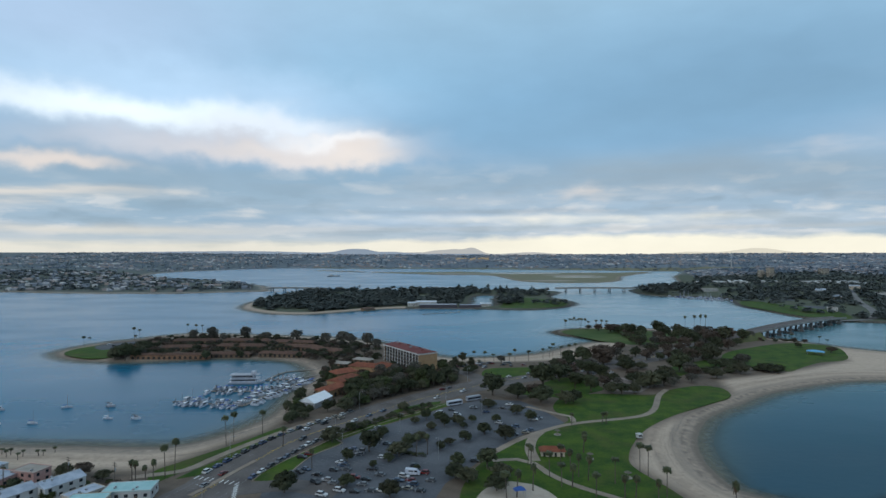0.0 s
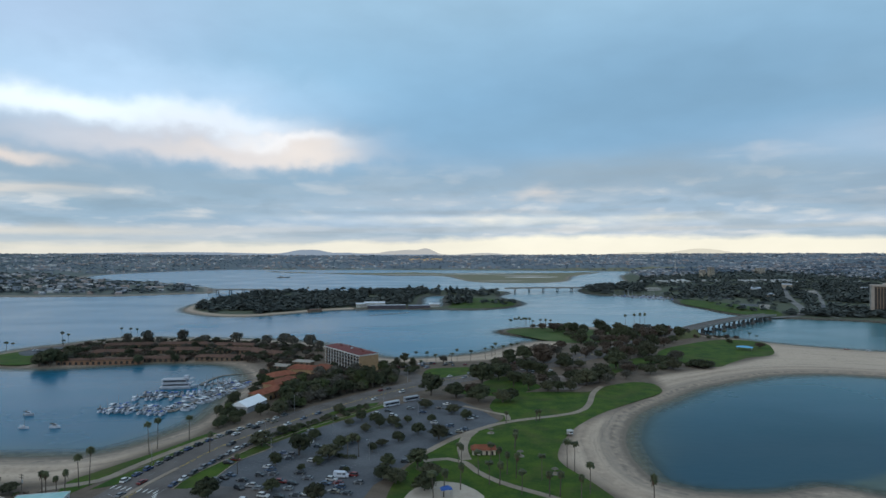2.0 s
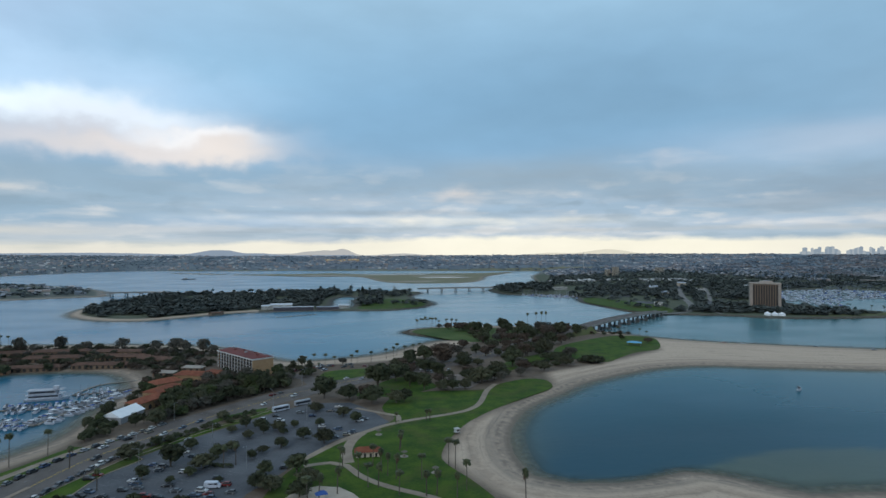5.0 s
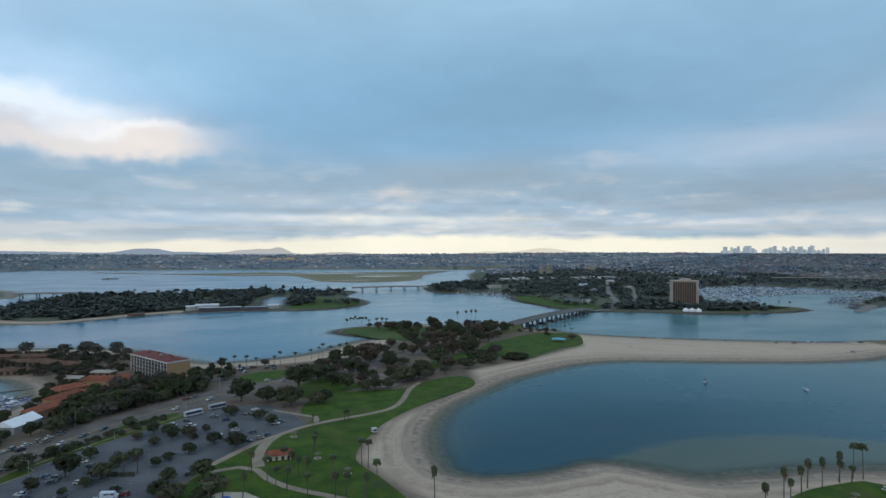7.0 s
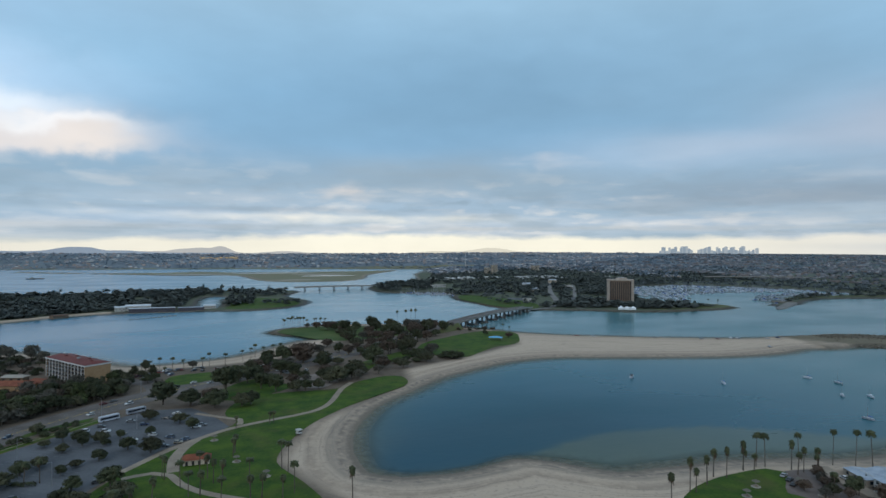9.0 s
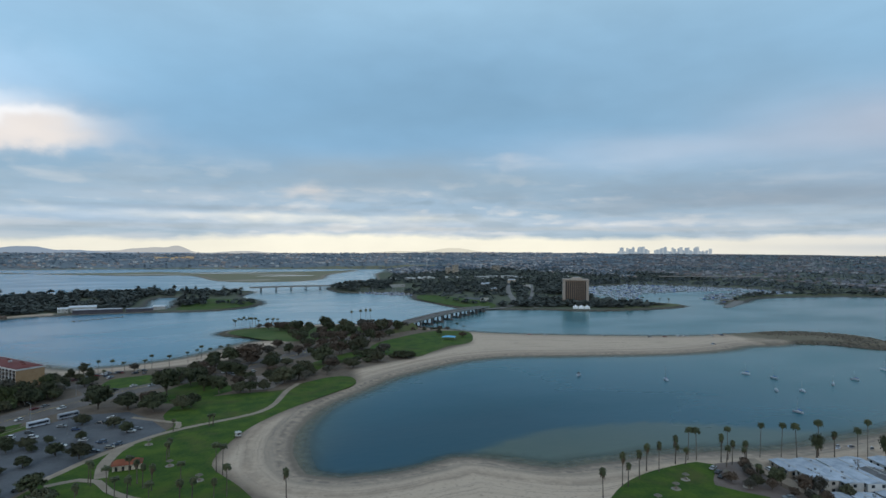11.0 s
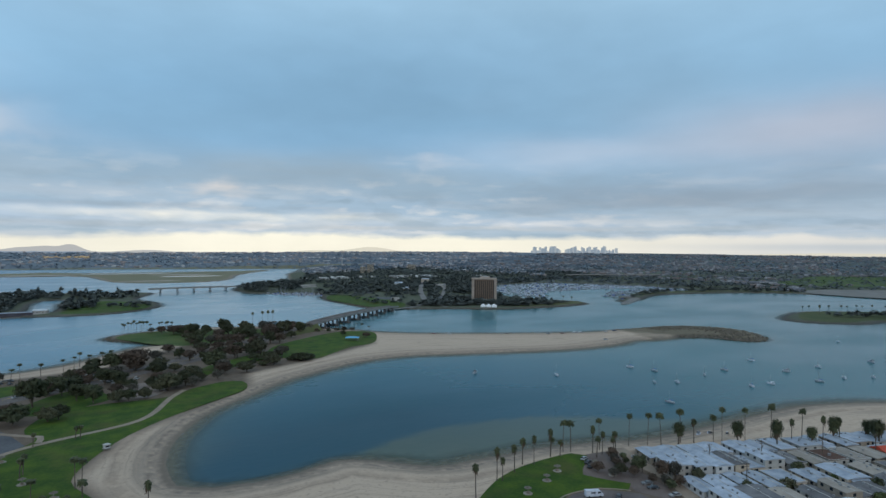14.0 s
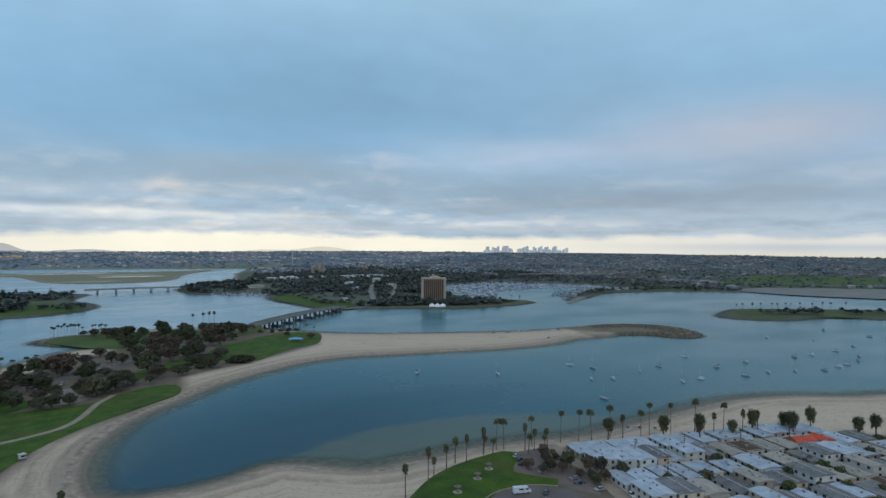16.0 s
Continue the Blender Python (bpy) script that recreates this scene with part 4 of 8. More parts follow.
patch("lawn_beachside", [(-122, 246), (-117, 255), (-108, 269), (-98, 284), (-90, 300), (-85, 308), (-79, 306), (-83, 294), (-93, 274), (-104, 256), (-112, 241), (-117, 231)],
      TOP + 0.06, GRASS, "narrow green strip between beach and road", "lawn")
patch("lawn_roadside", [(-109, 238), (-106, 247), (-100, 259), (-91, 278), (-79, 299), (-68, 316), (-63, 323), (-65, 318), (-75, 304), (-86, 285), (-95, 262), (-101, 242)], TOP + 0.07, GRASS, "green strip between walk and road", "lawn")
ribbon("lawn_verge_long", [(-54, 288), (-46, 299), (-38, 309), (-27, 322), (-15, 334), (-2, 349), (10, 362)], 6.0, TOP + 0.12, GRASS, "narrow green verge between road and car park", "lawn")
patch("lawn_lot_edge", [(-77, 237), (-77, 243), (-71, 258), (-60, 279), (-55, 289), (-49, 283), (-55, 273), (-60, 265), (-63, 253), (-66, 238)],
      TOP + 0.10, GRASS, "green verge between road and car park", "lawn")
patch("lawn_verge", [(-31, 328), (-21, 341), (-2, 355), (-1, 361), (-15, 353), (-28, 341)], TOP + 0.10, GRASS, "green verge beside the car park", "lawn")
patch("lawn_south", [(200, 148), (208, 153), (225, 163), (242, 168), (259, 169), (273, 168), (277, 162), (268, 155), (258, 147), (262, 138), (267, 130), (260, 126), (253, 134), (240, 137), (222, 132)],
      TOP + 0.06, GRASS, "green lawn with thatched picnic shades", "lawn")
patch("play_sand", [(13, 215), (15, 226), (20, 234), (28, 236), (36, 233), (41, 226), (43, 215), (28, 208)], TOP + 0.10, MATS.get("play_sand") or mat("play_sand", (0.36, 0.30, 0.24), (0.44, 0.38, 0.31), 0.3),
      "round pale sand play area in the lawn", "play area")
LOT = [(-70, 228), (-65, 246), (-60, 262), (-51, 285), (-39, 303), (-20, 323), (2, 347), (24, 366), (48, 362), (58, 343), (66, 316), (60, 308), (45, 300), (35, 290), (26, 275),
       (17, 260), (10, 248), (1, 234), (-4, 215), (-68, 212)]
patch("car_park", LOT, TOP + 0.04, ASPHALT, "worn grey asphalt car park", "car park", False)
ROAD = [(-108, 190), (-93, 224), (-89, 240), (-83, 259), (-75, 282), (-65, 300), (-52, 318), (-33, 345), (-5, 376), (20, 400), (52, 424), (90, 447), (140, 478), (200, 525), (265, 585), (318, 630), (343, 650)]
ribbon("road", ROAD, 25, TOP + 0.05, ROADWAY, "wide grey asphalt road with parked cars", "road")
ribbon("road_branch", [(28, 412), (20, 440), (-2, 462), (-20, 478)], 12, TOP + 0.045, ROADWAY, "short asphalt road to the hotel", "road")
ribbon("entrance_road", [(-98, 230), (-82, 228), (-62, 232), (-40, 226)], 12, TOP + 0.055, ROADWAY, "car park entrance road", "road")
ribbon("beach_walk", [(-128, 240), (-110, 247), (-104, 259), (-95, 278), (-83, 299), (-70, 318)], 4.0, TOP + 0.10, CONCRETE, "pale concrete walk beside the beach", "path")
ribbon("park_path", [(20, 266), (25, 272), (33, 283), (43, 294), (52, 302), (65, 312), (82, 319), (99, 324), (114, 331), (125, 345), (139, 376), (150, 392)], 3.6, TOP + 0.10, CONCRETE, "pale concrete park path", "path")
ribbon("shelter_path", [(50, 300), (45, 291), (41, 275), (41, 259)], 5.0, TOP + 0.09, CONCRETE, "broad concrete path beside the restroom", "path")
ribbon("lawn_path", [(22, 259), (33, 261), (40, 256), (44, 245), (51, 234), (60, 225), (70, 216), (82, 200)], 3.2, TOP + 0.105, CONCRETE, "pale concrete path through the lawn", "path")
ribbon("back_path", [(50, 349), (66, 333), (72, 328), (71, 318)], 3.0, TOP + 0.105, CONCRETE, "narrow concrete park path", "path")
patch("south_lot", [(220, 128), (240, 136), (252, 133), (262, 122), (258, 100), (235, 100)], TOP + 0.04, mat("brown_asphalt", (0.095, 0.080, 0.075), (0.145, 0.125, 0.118), 0.08, 0.9, 0.1, scale2=1.0), "brownish asphalt car park beside the lawn", "car park", False)
patch("south_yard", [(258, 147), (268, 156), (278, 163), (290, 160), (289, 152), (282, 140), (276, 120), (268, 110), (262, 124), (266, 131)], TOP + 0.045, mat("brown_yard", (0.11, 0.085, 0.075), (0.17, 0.135, 0.12), 0.1), "brown surfaced parking yard", "car park", False)
ribbon("alley", [(297, 161), (289, 142), (284, 123), (274, 106), (262, 85)], 6.5, TOP + 0.055, CONCRETE, "pale concrete alley behind the cottages", "road")

# far hills behind the city, their haze held in self-glowing colours
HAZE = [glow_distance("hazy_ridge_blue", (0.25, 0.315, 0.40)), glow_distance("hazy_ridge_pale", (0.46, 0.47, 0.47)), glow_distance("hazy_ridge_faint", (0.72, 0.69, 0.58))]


def ridge_mesh(name, peaks, base, az0, az1, r, material, label):
    s = Shape()
    rows = []
    az = az0
    while az <= az1:
        h = base
        for a, hh, w in peaks:
            h += hh * math.exp(-((az - a) / w) ** 2)
        h += 1.6 * noise.fractal(Vector((az * 1.7, r * 0.01, 0)), 1, 2, 4)
        t = radians(az)
        rows.append([(r * math.sin(t), r * math.cos(t), 0), ((r + 25) * math.sin(t), (r + 25) * math.cos(t), max(h, 5)), ((r + 60) * math.sin(t), (r + 60) * math.cos(t), 0)])
        az += 0.12
    for a, b in zip(rows, rows[1:]):
        s.face([a[0], b[0], b[1], a[1]], material)
        s.face([a[1], b[1], b[2], a[2]], material)
    return solo(name, s, label, "hills", kind="structure")


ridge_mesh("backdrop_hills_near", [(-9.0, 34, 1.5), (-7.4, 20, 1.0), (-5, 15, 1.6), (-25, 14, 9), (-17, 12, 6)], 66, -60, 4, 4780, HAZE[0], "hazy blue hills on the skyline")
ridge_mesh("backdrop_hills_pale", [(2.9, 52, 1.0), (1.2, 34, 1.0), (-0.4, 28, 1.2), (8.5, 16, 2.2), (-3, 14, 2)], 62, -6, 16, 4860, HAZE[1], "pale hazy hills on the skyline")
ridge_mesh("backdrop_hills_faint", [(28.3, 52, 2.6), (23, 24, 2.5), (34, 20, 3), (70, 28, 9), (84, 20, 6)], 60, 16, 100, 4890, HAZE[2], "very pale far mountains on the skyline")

# ---- ground height look-up ----
def lookup(field, x, y):
    x, y = np.asarray(x, float), np.asarray(y, float)
    i = np.clip(np.searchsorted(xs, x) - 1, 0, len(xs) - 2)
    j = np.clip(np.searchsorted(ys, y) - 1, 0, len(ys) - 2)
    u = np.clip((x - xs[i]) / (xs[i + 1] - xs[i]), 0, 1)
    w = np.clip((y - ys[j]) / (ys[j + 1] - ys[j]), 0, 1)
    return (field[j, i] * (1 - u) + field[j, i + 1] * u) * (1 - w) + (field[j + 1, i] * (1 - u) + field[j + 1, i + 1] * u) * w


def gz(x, y):
    return float(lookup(Z, x, y))


rng = np.random.default_rng(7)
rnd = random.Random(11)


# ---- trees ----
def leaf_cards(s, lobes, count, size, material, gen, flat=1.0):
    """Small leaf sprays over the lobes of a crown, with an uneven outline."""
    n0 = len(s.v)
    k = s._mi(material)
    w = np.array([l[3] ** 2 for l in lobes])
    pick = gen.choice(len(lobes), count, p=w / w.sum())
    for q in pick:
        cx, cy, cz, r = lobes[q]
        d = gen.normal(size=3)
        d /= np.linalg.norm(d)
        if d[2] < -0.35:
            d[2] *= -0.6
        p = np.array([cx, cy, cz]) + d * r * gen.uniform(0.5, 1.1) * np.array([1, 1, flat])
        a = gen.normal(size=3)
        a -= d * (a @ d) * 0.6
        a /= np.linalg.norm(a)
        b = np.cross(d, a)
        b /= np.linalg.norm(b) + 1e-9
        h = size * gen.uniform(0.6, 1.4)
        a, b = a * h, b * h * gen.uniform(0.6, 1.0)
        m = p + d * h * 0.35
        s.v += [tuple(p - a - b * 0.6), tuple(p + a - b), tuple(m + b * 1.1), tuple(p - a * 0.8 + b)]
        s.f.append((n0, n0 + 1, n0 + 2, n0 + 3))
        s.mi.append(k)
        n0 += 4


TRUNKS, CROWNS, LIGHT_CROWNS = {}, {}, {}
PHI = (1 + 5 ** 0.5) / 2
ICO_V = [Vector(v).normalized() for v in ((-1, PHI, 0), (1, PHI, 0), (-1, -PHI, 0), (1, -PHI, 0), (0, -1, PHI), (0, 1, PHI), (0, -1, -PHI), (0, 1, -PHI), (PHI, 0, -1), (PHI, 0, 1), (-PHI, 0, -1), (-PHI, 0, 1))]
ICO_F = [(0, 11, 5), (0, 5, 1), (0, 1, 7), (0, 7, 10), (0, 10, 11), (1, 5, 9), (5, 11, 4), (11, 10, 2), (10, 7, 6), (7, 1, 8), (3, 9, 4), (3, 4, 2), (3, 2, 6), (3, 6, 8), (3, 8, 9), (4, 9, 5), (2, 4, 11), (6, 2, 10), (8, 6, 7), (9, 8, 1)]


def leaf_mass(s, lobes, k, material, flat=1.0):
    """The dense inside of a crown: one uneven clump for each lobe."""
    m = s._mi(material)
    for cx, cy, cz, r in lobes:
        n0 = len(s.v)
        j = [k * r * (1 + 0.16 * math.sin(7.3 * i + 31 * cx + 17 * cy + 11 * cz)) for i in range(12)]
        s.v += [(cx + v.x * q, cy + v.y * q, cz + v.z * q * flat) for v, q in zip(ICO_V, j)]
        s.f += [(n0 + a, n0 + b, n0 + c) for a, b, c in ICO_F]
        s.mi += [m] * len(ICO_F)


def tree_kind(seed, leaf, shape, label, cards=1050, airy=False):
    """A tree one metre in crown radius; its height follows from the shape."""
    gen = np.random.default_rng(seed)
    top = thing("tree", label, "tree")
    s = Shape()
    tall, low, top_out, count = {"dome": (1.42, 0.10, 1.0, 24), "round": (1.75, 0.20, 1.0, 26), "umbrella": (1.75, 1.05, 1.0, 20), "bush": (0.95, 0.05, 1.0, 20), "tall": (2.6, 0.5, 0.62, 22)}[shape]
    lobes = []
    wide = gen.uniform(0.86, 1.16)
    mid, half = (low + tall) / 2, (tall - low) / 2
    for i in range(count):
        u = 1 - 1.75 * (i + 0.5) / count
        a = i * 2.399 + gen.uniform(-0.5, 0.5)
        q = math.sqrt(max(0.0, 1 - u * u)) * gen.uniform(0.36, 0.84) * top_out
        lobes.append((math.cos(a) * q * wide, math.sin(a) * q / wide, mid + u * half * gen.uniform(0.45, 0.88), gen.uniform(0.20, 0.46)))
    lobes.append((0, 0, mid, 0.5))
    flat = min(1.0, half)
    trunk = Shape()
    trunk.tube([(0, 0, -0.05), (0.02, 0.01, low * 0.5), (0.05, 0.03, low), (0.03, 0.0, (low + tall) / 2)], [0.085, 0.065, 0.05, 0.03], BARK, 6)
    for lb in lobes[:6]:
        trunk.rod((0.03, 0.02, low * 0.7), (lb[0] * 0.9, lb[1] * 0.9, lb[2]), 0.025, BARK, 4)
    part("trunk", trunk, top)
    TRUNKS[top.name] = trunk
    CROWNS[top.name] = s
    if not airy:
        leaf_mass(s, lobes, 0.60, leaf, flat)
    leaf_cards(s, lobes, int(cards * 1.6), 0.068, leaf, gen, flat)
    light = LIGHT_CROWNS[top.name] = Shape()
    if not airy:
        leaf_mass(light, lobes[::2] + lobes[-1:], 0.72, leaf, flat)
    leaf_cards(light, lobes, cards // 2, 0.10, leaf, gen, flat)
    part("crown", s, top, "", True)
    return top


TREES = {
    "dark": [tree_kind(1, LEAF, "dome", "broad dark-green tree standing in the park"), tree_kind(2, LEAF, "round", "round dark-green leafy tree"), tree_kind(3, LEAF2, "dome", "broad olive-green tree with a full crown")],
    "russet": [tree_kind(4, LEAF3, "dome", "bare-twigged russet-brown spreading tree", 1000, True)],
    "airy": [tree_kind(12, LEAF5, "round", "tall grey-brown tree with a thin round crown", 640, True), tree_kind(13, LEAF5, "dome", "grey-brown tree with a thin spreading crown", 560, True)],
    "fresh": [tree_kind(5, LEAF4, "round", "light yellow-green leafy tree"), tree_kind(6, LEAF4, "bush", "light green rounded shrub")],
    "umbrella": [tree_kind(8, LEAF2, "umbrella", "flat-topped grey-green tree on a bare trunk", 620)],
    "bush": [tree_kind(9, LEAF, "bush", "low dense dark-green bush")],
    "tall": [tree_kind(10, LEAF2, "tall", "tall narrow grey-green tree", 560)],
}
used = set()


def put_tree(x, y, r, kind="dark", group="trees", stretch=1.0):
    src = rnd.choice(TREES[kind])
    m = pose(x, y, gz(x, y) - 0.05, 0, 0, rnd.uniform(0, 360)) @ Matrix.Diagonal((r, r, r * stretch, 1))
    if src not in used:
        used.add(src)
        src.matrix_basis = m
        src["group"] = group
        return src
    ob = copy_thing(src, m)
    ob.scale = (r, r, r * stretch)
    ob["group"] = group
    return ob


LOT_TREES = [(-54, 284, 5.2), (-34, 271, 5.3), (-30, 292, 3.5), (-20, 265, 4.6), (-16, 278, 3.6), (-11, 286, 3.3), (-9, 322, 3.1), (-15, 315, 2.5), (-6, 304, 2.7), (-1, 318, 4.0), (1, 310, 2.8),
             (8, 313, 3.4), (11, 307, 2.2), (16, 317, 2.3), (21, 297, 3.8), (11, 286, 3.4), (3, 281, 2.5), (-1, 273, 2.4), (-23, 340, 3.3), (-24, 258, 2.7), (-42, 258, 3.0), (-11, 248, 1.7)]
LOT_EDGE_TREES = [(6, 253, 4.1), (19, 252, 5.3), (5, 239, 4.7), (-30, 251, 2.1), (27, 346, 4.2), (42, 333, 4.0), (48, 320, 3.4), (29, 318, 2.9), (31, 288, 4.8), (-61, 225, 5.2), (-20, 221, 4.3),
                  (21, 227, 5.3), (10, 235, 4.6), (-38, 231, 3.6), (24, 240, 4.6), (-47, 300, 3.0), (-43, 307, 2.6)]
EDGE_TREES = [(32, 376, 8.0), (47, 368, 7.6), (60, 357, 8.0), (75, 356, 5.5), (68, 395, 9.0), (80, 358, 5.6), (83, 417, 7.2), (90, 397, 6.1), (98, 386, 6.0), (110, 382, 5.6), (116, 379, 5.0), (125, 382, 4.5)]
PARK_TREES = [(104, 482, 5.1), (108, 461, 4.5), (108, 435, 7.5), (143, 455, 8.0), (141, 396, 8.0), (153, 404, 7.0), (182, 450, 9.5), (160, 420, 7.5), (116, 484, 8.0), (148, 478, 5.7), (193, 570, 5.7),
              (207, 488, 8.0), (230, 499, 8.6), (274, 598, 9.0), (287, 572, 6.0), (266, 546, 6.9), (244, 476, 7.0), (226, 443, 6.5), (186, 441, 6.4), (200, 427, 5.3), (355, 534, 4.4), (341, 561, 3.4),
              (115, 426, 5.9), (141, 418, 5.0), (180, 677, 5.3), (190, 663, 8.0), (205, 654, 8.0), (219, 644, 6.5), (238, 648, 8.0), (172, 690, 4.1)]
RUSSET_TREES = [(131, 479, 12.0), (215, 574, 8.2), (76, 425, 5.7), (93, 466, 6.3), (58, 372, 6.0), (280, 620, 7.5), (296, 608, 7.0), (310, 622, 6.5), (95, 437, 5.0), (165, 545, 6.0), (300, 640, 6.0)]
BEACH_TREES = [(48, 482, 4.0), (69, 453, 2.8), (105, 491, 5.6), (119, 513, 4.0), (78, 461, 3.4), (89, 463, 5.0), (96, 410, 5.0)]
NORTH_ROW = [(-236, 598, 7.0), (-225, 600, 5.2), (-202, 598, 7.4), (-188, 600, 5.0), (-180, 597, 6.4), (-148, 591, 7.6), (-130, 584, 4.5), (-116, 577, 6.8), (-99, 577, 8.4), (-72, 557, 7.6), (-63, 551, 6.4), (-256, 600, 6.0), (-90, 570, 7.0)]
for x, y, r in LOT_TREES:
    put_tree(x, y, r * 1.08, "dark", "trees in the car park", rnd.uniform(0.9, 1.1))
for x, y, r in LOT_EDGE_TREES + EDGE_TREES:
    put_tree(x, y, r, "dark", "trees round the car park", rnd.uniform(0.9, 1.15))
for x, y, r in PARK_TREES + BEACH_TREES:
    put_tree(x, y, r, rnd.choice(["dark", "dark", "dark", "russet", "airy"]), "park trees", rnd.uniform(0.85, 1.2))
put_tree(251, 449, 9.0, "bush", "park trees", 0.75)
for x, y, r in RUSSET_TREES:
    put_tree(x, y, r, "russet", "russet park trees", rnd.uniform(0.8, 1.05))
for x, y, r in NORTH_ROW:
    put_tree(x, y, r * 0.85, "airy", "trees along the peninsula", rnd.uniform(1.25, 1.6))


def spots(poly, count, rmin, rmax, gap):
    px, py = zip(*poly)
    done, tries = [], 0
    while len(done) < count and tries < count * 60:
        tries += 1
        x, y, r = rnd.uniform(min(px), max(px)), rnd.uniform(min(py), max(py)), rnd.uniform(rmin, rmax)
        if not in_poly([x], [y], poly)[0] or any((x - a) ** 2 + (y - b) ** 2 < (gap * (r + c)) ** 2 for a, b, c in done):
            continue
        done.append((x, y, r))
    return done


def scatter(poly, count, rmin, rmax, kinds, group, gap=0.75, stretch=(0.8, 1.0)):
    for x, y, r in spots(poly, count, rmin, rmax, gap):
        put_tree(x, y, r, rnd.choice(kinds), group, rnd.uniform(*stretch))


def thicket(name, poly, count, rmin, rmax, kinds, label, gap=0.75, stretch=(0.8, 1.0)):
    """Trees too many and too far to pick apart, joined."""
    s = Shape()
    for x, y, r in spots(poly, count, rmin, rmax, gap):
        src = rnd.choice(TREES[rnd.choice(kinds)])
        m = pose(x, y, gz(x, y) - 0.05, 0, 0, rnd.uniform(0, 360)) @ Matrix.Diagonal((r, r, r * rnd.uniform(*stretch), 1))
        A = np.array(m)
        for sh in (TRUNKS[src.name], LIGHT_CROWNS[src.name]):
            n0 = len(s.v)
            v = np.array(sh.v) @ A[:3, :3].T + A[:3, 3]
            s.v += [tuple(p) for p in v]
            s.f += [tuple(n0 + i for i in f) for f in sh.f]
            k = s._mi(sh.m[0])
            s.mi += [k] * len(sh.f)
    return solo(name, s, label, "trees", kind="stuff")


HOTEL_WOOD = [(-58, 330), (-56, 338), (-49, 352), (-30, 374), (-12, 392), (10, 412), (6, 432), (-22, 438), (-40, 434), (-56, 405), (-60, 378), (-56, 352)]
scatter(HOTEL_WOOD, 105, 3.2, 5.6, ["dark", "dark", "dark", "russet", "fresh", "fresh", "airy"], "trees between road and hotel", 0.5, (1.0, 1.4))
scatter([(-86, 312), (-76, 322), (-66, 334), (-60, 344), (-70, 346), (-84, 346), (-88, 372), (-92, 385), (-93, 350), (-91, 326)], 25, 2.0, 3.6, ["dark", "dark", "fresh", "tall"], "trees by the marina", 0.5, (1.0, 1.35))
thicket("resort_garden_trees", [(-281, 500), (-171, 519), (-115, 500), (-82, 480), (-55, 500), (-60, 561), (-140, 605), (-263, 625), (-303, 590)], 380, 2.4, 4.6, ["dark", "bush", "umbrella", "bush", "russet", "russet", "airy"],
        "dark garden trees among the resort wings", 0.48, (0.65, 1.0))
for x, y, r, k in [(-281, 500, 6.2, 1.25), (-271, 498, 6.6, 1.35), (-276, 508, 6.0, 1.5), (-264, 502, 5.0, 1.2), (-205, 505, 4.2, 1.2), (-178, 512, 4.0, 1.1)]:
    put_tree(x, y, r, "dark", "tall trees by the peninsula beach", k)
patch("tip_car_park", [(-336, 566), (-322, 588), (-296, 602), (-290, 590), (-306, 560), (-318, 545)], TOP + 0.09, ASPHALT, "small grey car park on the peninsula's tip", "car park", step=4)
thicket("peninsula_tip_trees", [(-296, 502), (-282, 500), (-270, 520), (-280, 560), (-296, 560), (-302, 530)], 16, 4.0, 6.5, ["dark", "bush"], "dense dark trees by the peninsula lawn", 0.4)
thicket("resort_front_trees", [(-86, 366), (-60, 372), (-56, 405), (-58, 440), (-30, 440), (-34, 466), (-70, 462), (-90, 480), (-92, 440), (-84, 400)], 62, 1.8, 3.8, ["dark", "bush", "fresh", "russet"], "small trees and shrubs round the resort front", 0.7, (0.9, 1.3))
scatter([(-10, 425), (20, 430), (30, 455), (25, 478), (0, 482), (-8, 465)], 18, 2.8, 4.8, ["dark", "tall"], "trees by the junction", 0.6)
scatter([(85, 400), (150, 388), (190, 425), (215, 470), (180, 510), (120, 500), (80, 470)], 26, 3.6, 6.4, ["dark", "dark", "russet", "airy"], "park trees", 0.95, (0.8, 1.1))
thicket("park_grove", [(200, 470), (236, 500), (262, 545), (300, 600), (310, 640), (285, 655), (230, 620), (180, 560), (150, 510)], 30, 4.0, 7.2, ["dark", "dark", "dark", "russet", "airy"], "dense dark park trees before the bridge", 0.8, (0.85, 1.2))
thicket("point_grove", [(180, 575), (262, 590), (300, 640), (270, 670), (225, 690), (185, 690), (200, 640)], 13, 4.0, 7.0, ["dark", "dark", "russet"], "dark trees on the low point", 0.9, (0.85, 1.1))
thicket("roadside_shrubs", [(-50, 296), (-40, 308), (-20, 330), (-4, 350), (-8, 353), (-24, 336), (-44, 312), (-54, 298)], 20, 1.3, 2.6, ["bush", "dark"], "shrubs along the road verge", 0.8, (0.8, 1.0))
scatter([(262, 148), (284, 150), (283, 120), (272, 116), (268, 132)], 8, 2.0, 3.4, ["dark", "airy", "russet"], "trees by the cottages", 0.8, (1.0, 1.3))
for x, y, r, k in [(282, 152, 2.8, "russet"), (279, 148, 2.4, "airy"), (284, 146, 2.0, "bush"), (274, 134, 2.2, "russet"), (283, 127, 3.4, "russet"), (286, 123, 3.0, "airy"), (280, 117, 2.4, "russet"), (291, 116, 2.8, "dark")]:
    put_tree(x, y, r, k, "trees by the cottages", 1.5)
for x, y, r, k in [(-148, 240, 4.4, "russet"), (-156, 241, 3.8, "dark"), (-138, 237, 3.2, "dark"), (-128, 228, 2.6, "russet"), (-166, 226, 3.0, "dark"), (-141, 230, 2.4, "fresh")]:
    put_tree(x, y, r, k, "trees among the bay cottages", 1.0)
